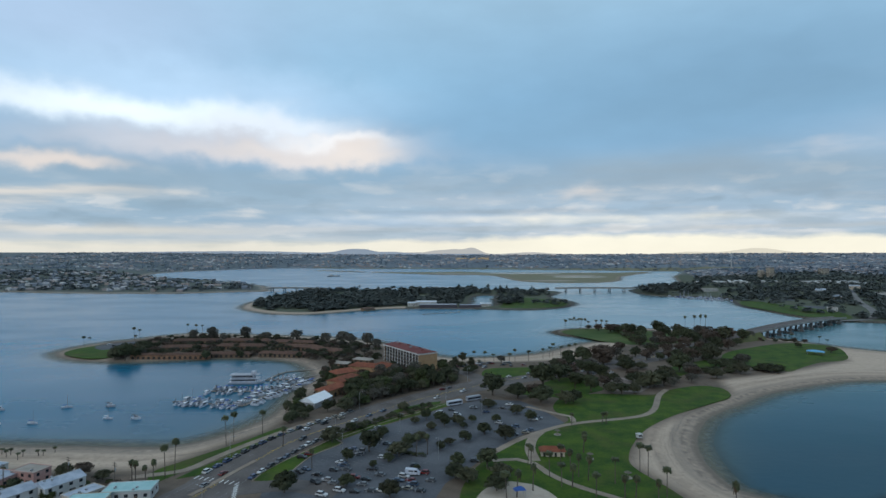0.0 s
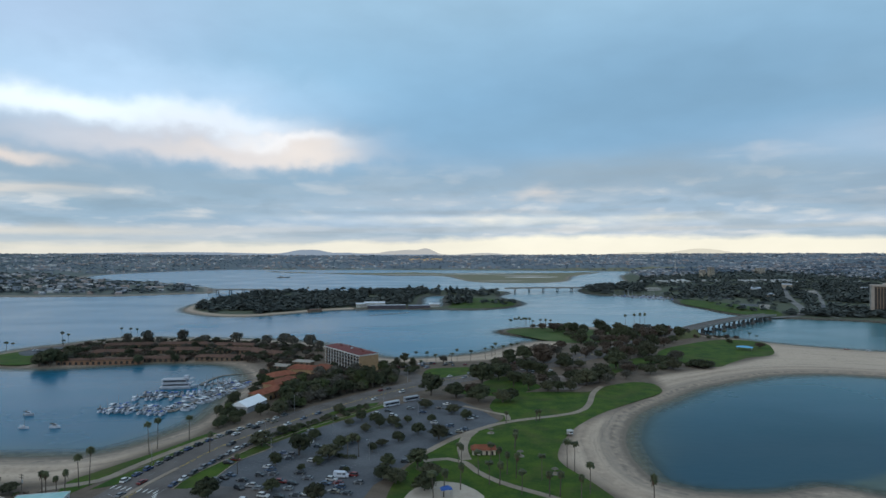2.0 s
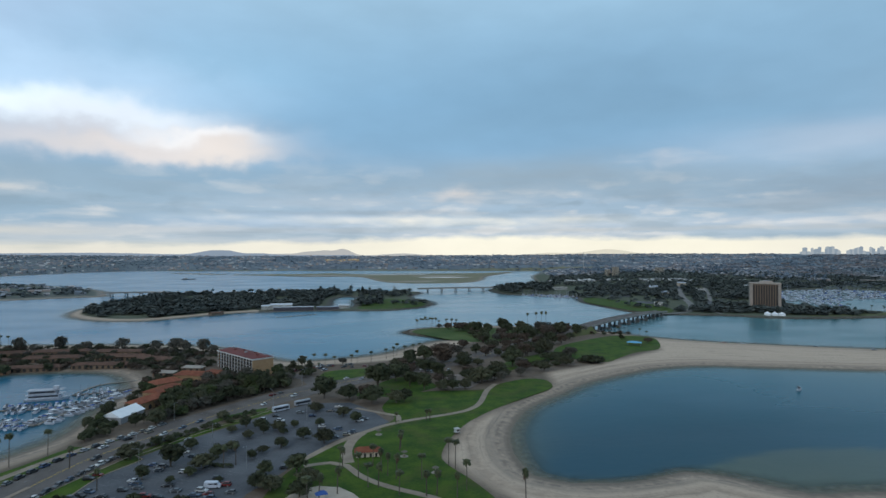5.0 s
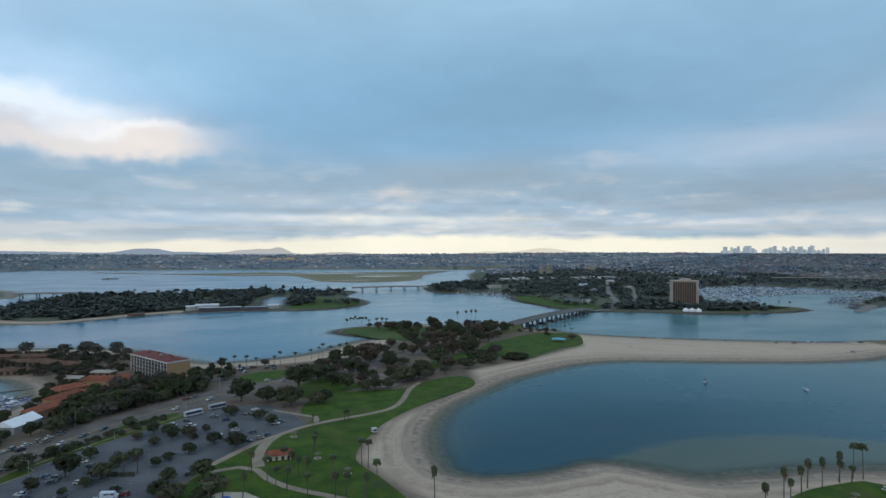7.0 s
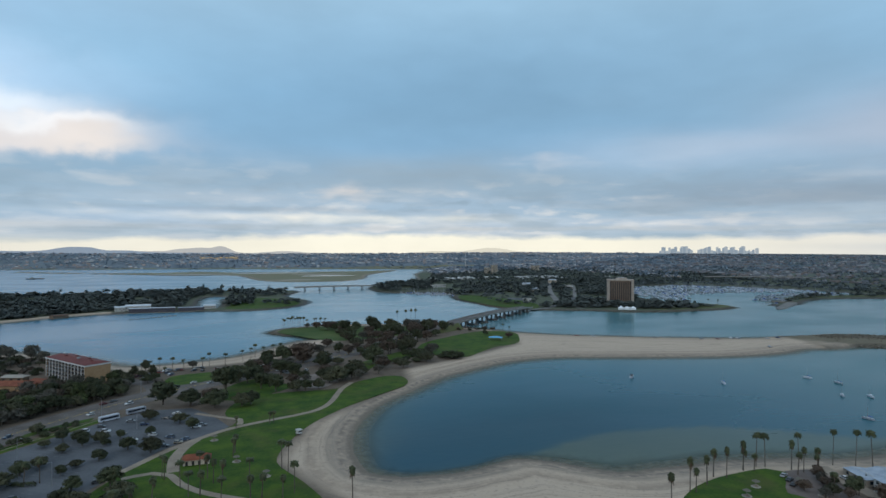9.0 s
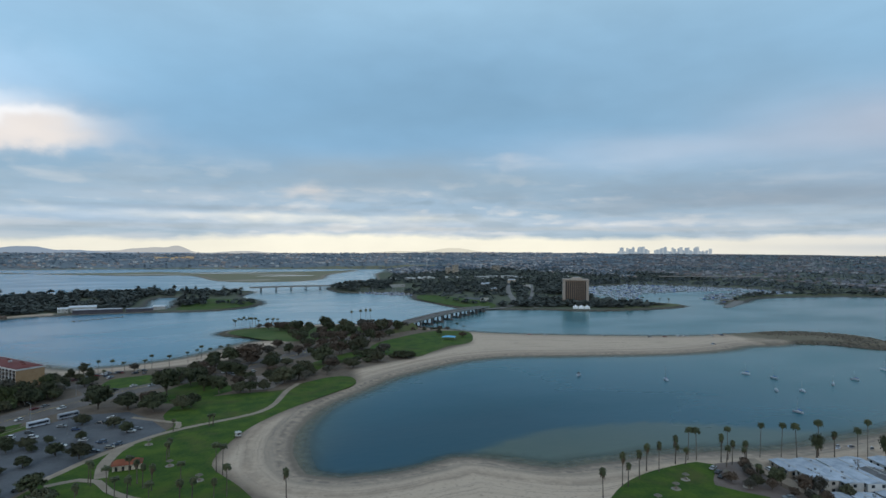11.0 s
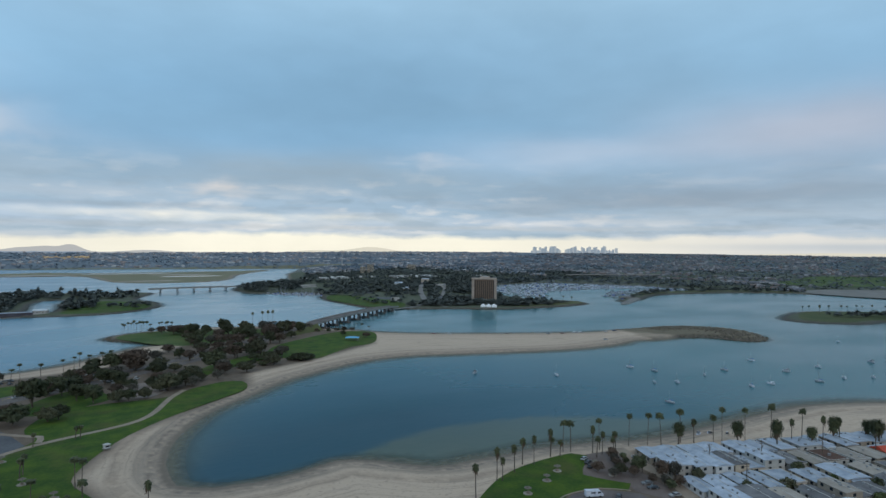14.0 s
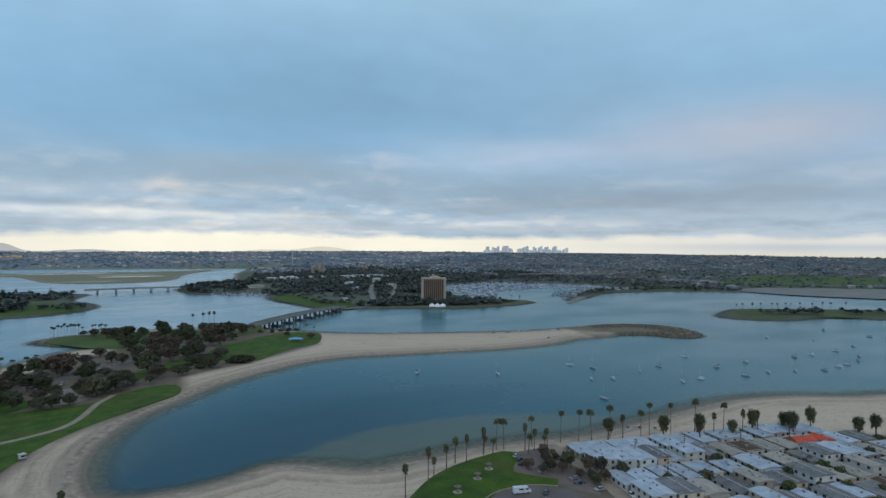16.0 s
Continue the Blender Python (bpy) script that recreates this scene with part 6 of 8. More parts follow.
SMALL_WIN = pane_mesh(1.3, 1.2)
SANDWALL = mat("sand_stucco", (0.27, 0.23, 0.185), (0.36, 0.31, 0.25), 0.4, 0.9, 0.1, vary=0.2)
ROOFDARK = mat("dark_grey_roof", (0.10, 0.10, 0.105), (0.17, 0.17, 0.175), 0.25, 0.9, 0.1, vary=0.2)
AL = math.degrees(math.atan2(-0.39, 0.92))
ax_b, ax_a = Vector((0.92, -0.39)), Vector((-0.39, -0.92))
start = Vector((297, 151))
for row in range(5):
    k = 0
    off = 0.0
    while off < (132, 146, 146, 138, 126)[row]:
        w = rnd.uniform(6.5, 11.5)
        d = rnd.uniform(12.0, 16.0)
        p = start + ax_b * (off + w / 2) + ax_a * (row * 17.5 + d / 2 + rnd.uniform(-1, 1))
        two = rnd.random() < (0.0, 0.2, 0.3, 0.3, 0.3)[row]
        h = 5.2 if two else rnd.uniform(2.5, 3.0)
        pale = off < 62 and row < 3
        wall = rnd.choice([WHITEWALL, WHITEWALL, GREYFIN, STUCCO, SANDWALL] if pale else [WHITEWALL, GREYFIN, STUCCO, SANDWALL, SANDWALL])
        roof = ROOFGREY if row == 0 or rnd.random() < (0.86 if pale else 0.34) else rnd.choice([ROOFTAN, ROOFTAN, ROOFTAN, ROOFDARK, ROOFDARK, DULLTILE])
        flat_house(p.x, p.y, AL + 90, d, w, h, wall, roof, "%s beach cottage with a %s roof" % ("two-storey" if two else "low", {ROOFGREY: "pale blue-grey", ROOFTAN: "tan", ROOFDARK: "dark grey", DULLTILE: "brown tile"}[roof]),
                   "cottages by the south beach", 2 if two else 1, rnd.choice([0.0, 0.5, 0.7, 0.9, 0.6]), annex=rnd.choice([0, 0, 1, 2]))
        off += w + rnd.choice([0.8, 1.0, 1.8, 3.6])
        k += 1
for x, y, rz, w, d, h, wall, roof, g, label in [
        (-178, 232, -14, 16, 9, 4.2, PINK, ROOFGREY, 0.0, "pink cottage with a pale flat roof"),
        (-166, 236, -14, 11, 8, 5.0, PINK, ROOFTAN, 0.0, "pink two-storey cottage with a tan roof"),
        (-147, 224, 62, 15, 9, 5.2, WHITEWALL, ROOFGREY, 1.8, "white cottage with a grey-blue gable roof"),
        (-158, 214, 62, 13, 9, 5.0, WHITEWALL, ROOFGREY, 1.6, "white cottage with a grey gable roof"),
        (-134, 218, 62, 12, 7, 3.4, STUCCO, ROOFGREY, 0.0, "cream cottage with a pale flat roof"),
        (-118, 221, 8, 17, 9, 3.8, WHITEWALL, TEAL, 0.0, "low white building with a pale teal roof"),
        (-128, 210, 8, 13, 9, 3.8, STUCCO, TEAL, 0.0, "low cream building with a pale teal roof"),
        (-196, 222, -14, 12, 9, 4.2, WHITEWALL, ROOFTAN, 0.0, "white cottage with a tan flat roof"),
        (-190, 244, -14, 12, 8, 3.4, WHITEWALL, ROOFGREY, 0.0, "low white cottage with a pale roof"),
        (-174, 216, -14, 10, 9, 4.0, STUCCO, ROOFTAN, 0.0, "cream cottage with a tan roof")]:
    flat_house(x, y, rz, w, d, h, wall, roof, label, "cottages by the bay beach", 2 if h > 4.5 else 1, g)

# red-roofed low wings of the resort and its front buildings
def wing(x, y, rz, w, d, h, label, roof=DULLTILE, wall=SHADEWALL, arches=0):
    top = thing("resort_wing", label, "building", "low wings of the resort", at=pose(x, y, gz(x, y), 0, 0, rz))
    s = Shape()
    s.box(0, 0, -0.4, w, d, h + 0.4, wall)
    part("wall", s, top)
    r = Shape()
    r.gable(0, 0, h, w, d, d * 0.2, roof, 0, 0.8, d * 0.35)
    part("roof", r, top)
    k = max(2, int(w / 4.2))
    for i in range(k):
        for sy in (-1, 1):
            a = Shape()
            c = -w / 2 + (i + 0.5) * w / k
            ring = [(c + 1.1 * math.cos(q), 1.7 + 0.9 * math.sin(q)) for q in np.linspace(0, math.pi, 7)]
            ring = [(c + 1.1, 0.1)] + ring + [(c - 1.1, 0.1)]
            # a flat dark plate gives the arch its shaded hollow
            a.hull([(px_, sy * (d / 2 - 0.1), pz_) for px_, pz_ in ring], [(px_, sy * (d / 2 + 0.06), pz_) for px_, pz_ in ring], DARK)
            part("arch", a, top, "dark arched opening")
    return top


for x, y, rz, w, d, h in [(-190, 517, 0, 40, 9, 4.6), (-140, 515, -8, 44, 9, 4.6), (-240, 545, 4, 40, 10, 5.0), (-190, 552, -3, 44, 10, 5.0), (-135, 548, -12, 42, 10, 5.0),
                          (-245, 583, 4, 44, 9, 5.2), (-195, 584, -3, 46, 9, 5.2), (-145, 574, -10, 40, 9, 5.2), (-105, 530, -25, 30, 10, 5.0), (-285, 560, 75, 26, 9, 4.6)]:
    wing(x, y, rz, w, d, h - 1.7, "low ochre resort wing with a brown tile roof")
wing(-236, 507, 3, 66, 6, 4.0, "long ochre arcade facing the bay beach", DULLTILE, SANDBRICK)
for x, y, rz, w, d, h in [(-72, 378, 62, 22, 11, 5.0), (-68, 402, 62, 24, 12, 5.6), (-73, 428, 40, 18, 12, 5.0), (-58, 446, -20, 26, 12, 5.6), (-44, 452, -40, 16, 10, 5.0)]:
    wing(x, y, rz, w * 0.95, d * 0.95, h - 0.3, "resort front building with a bright red tile roof", TILE, ORANGEWALL)
for x, y, rz, w, d, h in [(-82, 470, -20, 26, 9, 4.0), (-66, 484, -20, 22, 9, 4.4)]:
    wing(x, y, rz, w * 0.7, d * 0.8, h * 0.7, "low pale resort building with a tan roof", ROOFTAN, SHADEWALL)


def tent(x, y, rz, w, d, eave, peak):
    top = thing("marquee_tent", "large white peaked event tent", "tent", at=pose(x, y, gz(x, y), 0, 0, rz))
    s = Shape()
    s.gable(0, 0, eave, w, d, peak, TENT, 0, 0.3)
    part("canopy", s, top, "white canvas canopy")
    v = Shape()
    v.box(0, 0, 0, w - 0.4, d - 0.4, eave, mat("tent_side", (0.25, 0.26, 0.28), (0.34, 0.35, 0.37), 0.4))
    part("side_wall", v, top, "grey tent side walls")
    for i in range(4):
        for sx in (-1, 1):
            p = Shape()
            p.rod((sx * w / 2, -d / 2 + d * i / 3, 0), (sx * w / 2, -d / 2 + d * i / 3, eave), 0.1, METAL, 6)
            part("pole", p, top)


tent(-77, 353, 68, 19, 12, 3.6, 3.0)


def peaked_tents(x, y, n, rz):
    for i in range(n):
        c, s_ = math.cos(radians(rz)), math.sin(radians(rz))
        px_, py_ = x + c * i * 9, y + s_ * i * 9
        top = thing("peaked_tent", "white peaked tent on the quay", "tent", "white tents on the quay", at=pose(px_, py_, gz(px_, py_), 0, 0, rz))
        s = Shape()
        ring = [(-4.4, -4.4, 2.8), (4.4, -4.4, 2.8), (4.4, 4.4, 2.8), (-4.4, 4.4, 2.8)]
        mid = [(a * 0.4, b * 0.4, 4.2) for a, b, _ in ring]
        s.hull(ring, mid, TENT)
        s.hull(mid, [(a * 0.05, b * 0.05, 5.8) for a, b, _ in ring], TENT)
        part("canopy", s, top)
        v = Shape()
        v.box(0, 0, 0, 8.4, 8.4, 2.8, TENT)
        part("side_wall", v, top)


peaked_tents(668, 730, 3, -38)


def restroom():
    top = thing("restroom_building", "small park building with a red tile roof", "building", at=pose(50, 267, TOP, 0, 0, -4) @ Matrix.Scale(0.84, 4))
    s = Shape()
    s.box(0, 0, 0, 12.5, 6.5, 2.9, STUCCO)
    part("wall", s, top)
    r = Shape()
    r.gable(0, 0, 2.9, 12.5, 6.5, 2.0, TILE, 0, 0.9, 2.2)
    part("roof", r, top)
    for i in range(4):
        a = Shape()
        # dark plate on the wall for the shaded inside of a doorway
        a.box(-4.5 + i * 3, -3.28, 0.1, 1.2, 0.12, 2.1, DARK)
        part("door", a, top, "dark doorway")


restroom()


def guard_tower(x, y):
    top = thing("lifeguard_tower", "white lifeguard tower on the beach edge", "lifeguard tower", at=pose(x, y, gz(x, y), 0, 0, 20) @ Matrix.Scale(0.72, 4))
    s = Shape()
    s.box(0, 0, 1.4, 3.0, 3.0, 2.2, WHITEWALL)
    part("cabin", s, top)
    s = Shape()
    s.box(0, 0, 3.6, 3.8, 3.8, 0.3, WHITEWALL)
    part("roof", s, top)
    s = Shape()
    s.box(0, 0, 1.2, 3.9, 3.9, 0.2, TIMBER)
    part("platform", s, top)
    for sx in (-1, 1):
        for sy in (-1, 1):
            s = Shape()
            s.rod((sx * 1.6, sy * 1.6, -0.3), (sx * 1.3, sy * 1.3, 1.3), 0.12, TIMBER, 5)
            part("leg", s, top)
    s = Shape()
    s.box(0, -1.52, 2.2, 2.4, 0.08, 1.0, WINDOW)
    part("window", s, top)


guard_tower(97, 289)


def canopy(x, y, w, d, material, label, rz=0, h=3.0, group=""):
    top = thing("shade_canopy", label, "canopy", group, at=pose(x, y, gz(x, y), 0, 0, rz))
    s = Shape()
    s.hull([(-w / 2, -d / 2, h), (w / 2, -d / 2, h), (w / 2, d / 2, h), (-w / 2, d / 2, h)], [(-w / 2 * 0.3, -d / 2 * 0.2, h + 1.2), (w / 2 * 0.3, -d / 2 * 0.2, h + 1.2), (w / 2 * 0.3, d / 2 * 0.2, h + 1.2), (-w / 2 * 0.3, d / 2 * 0.2, h + 1.2)], material)
    part("canopy", s, top)
    for sx in (-1, 1):
        for sy in (-1, 1):
            p = Shape()
            p.rod((sx * w * 0.42, sy * d * 0.42, 0), (sx * w * 0.42, sy * d * 0.42, h + 0.1), 0.09, METAL, 5)
            part("post", p, top)


canopy(334, 524, 14, 8, SKYCLOTH, "light blue canopy on the lawn", -35)
canopy(29, 221, 4.5, 3, BLUECLOTH, "dark blue canopy over the play area", 10)
flat_house(393, 85, AL, 12, 8, 3.2, SANDWALL, REDCLOTH, "cottage with a bright red-orange gable roof", "cottages by the south beach", 1, 1.8)
flat_house(402, 79, AL + 90, 9, 7, 3.4, SANDWALL, REDCLOTH, "cottage with a bright red-orange gable roof", "cottages by the south beach", 1, 1.6)


def picnic_shade(x, y):
    top = thing("picnic_shade", "round thatched picnic shade on the lawn", "sunshade", "picnic shades on the lawn", at=pose(x, y, gz(x, y)))
    s = Shape()
    ring = [(1.55 * math.cos(i * math.pi / 5), 1.55 * math.sin(i * math.pi / 5), 2.2) for i in range(10)]
    s.hull(ring, [(a * 0.06, b * 0.06, 2.9) for a, b, _ in ring], mat("thatch", (0.095, 0.085, 0.068), (0.165, 0.15, 0.12), 2.0))
    part("thatch", s, top)
    pad = Shape()
    rim = [(1.9 * math.cos(i * math.pi / 8), 1.9 * math.sin(i * math.pi / 8)) for i in range(16)]
    pad.hull([(a, b, -0.1) for a, b in rim], [(a * 0.97, b * 0.97, 0.14) for a, b in rim], ROOFTAN)
    part("pad", pad, top, "pale round concrete pad")
    p = Shape()
    p.rod((0, 0, 0), (0, 0, 2.5), 0.12, TIMBER, 6)
    part("post", p, top)
    t = Shape()
    t.box(0, 0, 0.68, 1.8, 0.9, 0.08, CONCRETE)
    t.box(0, 0, 0, 0.9, 0.5, 0.68, CONCRETE)
    for sy in (-1, 1):
        t.box(0, sy * 0.85, 0.4, 1.8, 0.3, 0.07, CONCRETE)
        t.box(0, sy * 0.85, 0, 0.3, 0.25, 0.4, CONCRETE)
    part("table", t, top, "concrete picnic table with benches")


for x, y in [(270, 151), (268, 140), (241, 151), (226, 146), (252, 156), (66, 262), (58, 296), (76, 240)]:
    picnic_shade(x, y)


def street_lamp(x, y, rz):
    top = thing("street_lamp", "tall grey street lamp beside the road", "street lamp", "street lamps", at=pose(x, y, gz(x, y), 0, 0, rz))
    s = Shape()
    s.tube([(0, 0, 0), (0, 0, 5), (0, 0, 9.4)], [0.13, 0.1, 0.07], METAL, 6)
    part("pole", s, top)
    s = Shape()
    s.rod((0, 0, 9.3), (2.2, 0, 9.8), 0.05, METAL, 5)
    part("arm", s, top)
    s = Shape()
    s.box(2.4, 0, 9.72, 0.8, 0.3, 0.16, METAL)
    part("lamp_head", s, top)


road_line = curve_points(ROAD, False, 4)
for i in range(6, 150, 11):
    if i + 1 < len(road_line):
        (x, y), (x2, y2) = road_line[i], road_line[i + 1]
        d = Vector((x2 - x, y2 - y)).normalized()
        sgn = 1 if (i // 11) % 2 else -1
        street_lamp(x - d.y * 13.4 * sgn, y + d.x * 13.4 * sgn, math.degrees(math.atan2(d.y, d.x)) - 90 * sgn)
for x, y in [(-46, 268), (-22, 300), (-2, 262), (22, 330)]:
    street_lamp(x, y, rnd.uniform(0, 360))

# pale kerbs round the car park's green edges
for name, pts in (("kerb", [(-77, 236), (-76, 243), (-70.5, 258), (-59.5, 279), (-54.5, 289.5)]), ("kerb", [(-65.5, 237), (-62.5, 253), (-59.5, 265), (-54.5, 273), (-48.5, 283), (-53, 289)]),
                  ("kerb", [(-51, 291), (-43, 302), (-34, 314), (-23, 327), (-11, 339.5), (2, 355)]), ("kerb", [(222, 131.6), (232, 135.4), (240, 136.6), (253, 133.6), (261, 125.6)])):
    ribbon(name, pts, 0.55, TOP + 0.22, CONCRETE, "pale concrete kerb", "kerb", 4, 0.3)

# road markings
marks = Shape()
for off, material, dash in ((0.35, YELLOW, 0), (-0.35, YELLOW, 0), (6.0, FADED, 1), (-6.0, FADED, 1), (9.6, FADED, 0), (-9.6, FADED, 0)):
    for i in range(0, len(road_line) - 1):
        if dash and i % 3:
            continue
        (x, y), (x2, y2) = road_line[i], road_line[i + 1]
        d = Vector((x2 - x, y2 - y)).normalized()
        nx, ny = -d.y, d.x
        q = [(x + nx * (off + e) + d.x * t, y + ny * (off + e) + d.y * t, TOP + 0.056) for e, t in ((-0.1, 0), (-0.1, 3.6), (0.1, 3.6), (0.1, 0))]
        marks.face(q, material)
for i in range(9):
    for x, y, dx_, dy_ in ((-101.5, 240, 2.35, -0.8), (-82, 231, 0.5, -2.0)):
        x0, y0 = x + dx_ * i, y + dy_ * i
        marks.face([(x0 - 0.3, y0 - 1.4, TOP + 0.062), (x0 + 0.3, y0 - 1.6, TOP + 0.062), (x0 + 1.1, y0 + 1.4, TOP + 0.062), (x0 + 0.5, y0 + 1.6, TOP + 0.062)], PAINT)
tagged(new("road_markings", marks.mesh("road_markings")), "worn white and yellow road lines", "road lines", kind="structure")
ribbon("median", [(-96, 222), (-92, 233), (-88, 245), (-83, 259)], 2.2, TOP + 0.2, CONCRETE, "raised concrete median", "kerb", 4, 0.2)
bays = Shape()
for ox, oy, n in [(-58, 250, 16), (-46, 246, 16), (-34, 240, 18), (-22, 236, 18), (-36, 280, 14), (-22, 290, 14), (-8, 296, 14), (6, 300, 12)]:
    for i in range(n):
        x, y = ox + i * 1.45, oy + i * 2.3
        if in_poly([x], [y], LOT)[0]:
            bays.face([(x - 2.2, y + 1.4, TOP + 0.046), (x - 2.14, y + 1.5, TOP + 0.046), (x + 2.3, y - 1.3, TOP + 0.046), (x + 2.24, y - 1.4, TOP + 0.046)], FADED)
tagged(new("parking_lines", bays.mesh("parking_lines")), "faded white parking bay lines", "road lines", kind="structure")
hedge_beds = [(-13, 266, 12, 4.2, -20)]
for x, y, w, d, rz in hedge_beds:
    s = Shape()
    leaf_cards(s, [(i * 1.1 - 5, math.sin(i) * 0.4, 0.6, 1.2) for i in range(10)], 420, 0.28, LEAF, np.random.default_rng(5))
    ob = solo("hedge", s, "low clipped green hedge in the car park island", "hedge")
    ob.matrix_basis = pose(x, y, TOP, 0, 0, rz)


def utility_pole(x, y, rz, h=10.5):
    top = thing("utility_pole", "brown timber utility pole with a crossarm", "utility pole", "utility poles", at=pose(x, y, gz(x, y), 0, 0, rz))
    s = Shape()
    s.tube([(0, 0, -0.3), (0, 0, h * 0.5), (0, 0, h)], [0.19, 0.16, 0.12], BARK, 6)
    part("pole", s, top)
    for z in (h - 0.5, h - 1.4):
        s = Shape()
        s.box(0, 0, z, 2.4, 0.14, 0.16, BARK)
        part("crossarm", s, top)
    s = Shape()
    s.tube([(0.35, 0, h - 3.2), (0.35, 0, h - 2.1)], [0.24, 0.24], METAL, 8)
    part("transformer", s, top, "grey transformer can")


for x, y in [(309, 122), (333, 112), (360, 99), (387, 88), (300, 101), (-150, 234), (-170, 226), (-128, 228)]:
    utility_pole(x, y, AL)

# ---- vehicles ----
def extrude_profile(s, prof, half, material, inset=0.0):
    """A side profile (x, z) given thickness across the car."""
    lo = [(x, -half, z) for x, z in prof]
    hi = [(x, half, z) for x, z in prof]
    s.hull(lo, hi, material)


def car_kind(kind, label):
    top = thing("car", label, "car")
    L, W, H, cab0, cab1, hood = {"sedan": (4.6, 1.8, 1.42, -1.7, 0.95, 0.88), "suv": (4.7, 1.9, 1.75, -2.15, 0.9, 1.02), "hatch": (4.1, 1.75, 1.5, -1.9, 0.8, 0.9)}[kind]
    b = Shape()
    extrude_profile(b, [(-L / 2, 0.35), (L / 2, 0.35), (L / 2, 0.68), (L / 2 - 0.25, hood - 0.12), (cab1 + 0.3, hood), (cab0 - 0.1, hood + 0.03), (-L / 2 + 0.1, hood - 0.02), (-L / 2, 0.7)], W / 2, CARPAINT)
    r0, r1, w = cab0 + 0.35, cab1 - 0.55, W / 2 - 0.2
    b.hull([(r0, -w, H - 0.1), (r1, -w, H - 0.1), (r1, w, H - 0.1), (r0, w, H - 0.1)], [(r0 + 0.15, -w + 0.1, H), (r1 - 0.15, -w + 0.1, H), (r1 - 0.15, w - 0.1, H), (r0 + 0.15, w - 0.1, H)], CARPAINT)
    part("body", b, top)
    g = Shape()
    g.hull([(cab0, -W / 2 + 0.06, hood), (cab1 + 0.15, -W / 2 + 0.06, hood), (cab1 + 0.15, W / 2 - 0.06, hood), (cab0, W / 2 - 0.06, hood)], [(r0, -w, H - 0.09), (r1, -w, H - 0.09), (r1, w, H - 0.09), (r0, w, H - 0.09)], WINDOW)
    part("glass", g, top, "dark car windows")
    for sx in (-1, 1):
        for sy in (-1, 1):
            t = part("wheel", WHEEL, top)
            t.matrix_basis = pose(sx * L * 0.3, sy * (W / 2 - 0.1), 0.33)
    return top


ws = Shape()
ring = [(0.33 * math.cos(i * math.pi / 5), 0.33 * math.sin(i * math.pi / 5)) for i in range(10)]
ws.hull([(a, -0.11, b) for a, b in ring], [(a, 0.11, b) for a, b in ring], TYRE, METAL)
WHEEL = ws.mesh("wheel")
CARS = [car_kind("sedan", "parked saloon car with dark windows"), car_kind("suv", "parked sport utility car with dark windows"), car_kind("hatch", "parked compact car with dark windows")]


def put_car(x, y, rz, group, z=TOP + 0.06):
    src = rnd.choice(CARS)
    m = pose(x, y, z, 0, 0, rz)
    if src not in used:
        used.add(src)
        src.matrix_basis = m
        src["group"] = group
        return
    copy_thing(src, m)["group"] = group


acc = 0.0
fine_road = curve_points(ROAD, False, 0.5)
for i in range(30, len(fine_road) - 1):
    (x, y), (x2, y2) = fine_road[i], fine_road[i + 1]
    d = Vector((x2 - x, y2 - y))
    step = d.length
    d.normalize()
    acc += step
    if acc < 5.9:
        continue
    acc = 0.0
    rz = math.degrees(math.atan2(d.y, d.x))
    if 236 < y < 330:
        if rnd.random() < 0.93:
            put_car(x - d.y * 10.9, y + d.x * 10.9, rz + rnd.uniform(-2, 2), "cars parked along the road")
        if rnd.random() < 0.88 and y < 318:
            put_car(x + d.y * 10.9, y - d.x * 10.9, rz + 180 + rnd.uniform(-2, 2), "cars parked along the road")
    if 200 < y < 560 and rnd.random() < 0.22:
        k = rnd.choice([3.2, 6.6])
        put_car(x - d.y * k, y + d.x * k, rz, "cars on the road")
    if 200 < y < 560 and rnd.random() < 0.22:
        k = rnd.choice([3.2, 6.6])
        put_car(x + d.y * k, y - d.x * k, rz + 180, "cars on the road")
LOT_CARS = [(-42, 273), (-38, 270), (-38, 266), (-27, 262), (-30, 248), (-46, 247), (-43, 252), (-36, 239), (-31, 237), (-32, 232), (-21, 233), (-18, 236), (-13, 236), (-12, 232), (-14, 228), (-16, 240),
            (-51, 234), (-47, 236), (-44, 233), (-39, 237), (-12, 252), (-62, 242), (-60, 245), (-58, 248), (-63, 262), (-61, 266), (14, 258), (5, 340), (25, 336), (35, 344), (50, 321), (53, 324), (30, 315), (16, 323), (42, 298),
            (45, 302), (36, 295), (-45, 256), (-41, 248), (-32, 288), (-27, 281), (-34, 306)]
for i, (x, y) in enumerate(LOT_CARS):
    put_car(x, y, rnd.choice([-12, 168]) + rnd.uniform(-8, 8) if y > 255 or x > -50 else -35 + rnd.uniform(-5, 5), "cars in the car park")
for x, y in [(-24, 226), (-9, 226), (-28, 226), (-34, 225), (-40, 226), (-46, 222), (-5, 236), (-52, 242), (18, 345), (40, 352), (-26, 242), (-8, 244), (8, 330), (-2, 334), (22, 310), (38, 308)]:
    put_car(x, y, rnd.choice([-12, 168]) + rnd.uniform(-8, 8), "cars in the car park")
for x, y, rz in [(272, 159, 20), (270, 155, 20), (267, 151, 20), (290, 142, 247), (292, 147, 247), (289, 129, 247), (287, 123, 247), (285, 117, 247), (272, 126, 150), (270, 122, 150), (271, 113, 160), (281, 106, 247), (276, 102, 240), (246, 118, 30), (252, 124, 30)]:
    put_car(x, y, rz, "cars by the cottages")
for x, y, rz in [(-318, 565, 30), (-326, 572, 60), (-304, 578, 40)]:
    put_car(x, y, rz, "cars on the peninsula", TOP + 0.12)
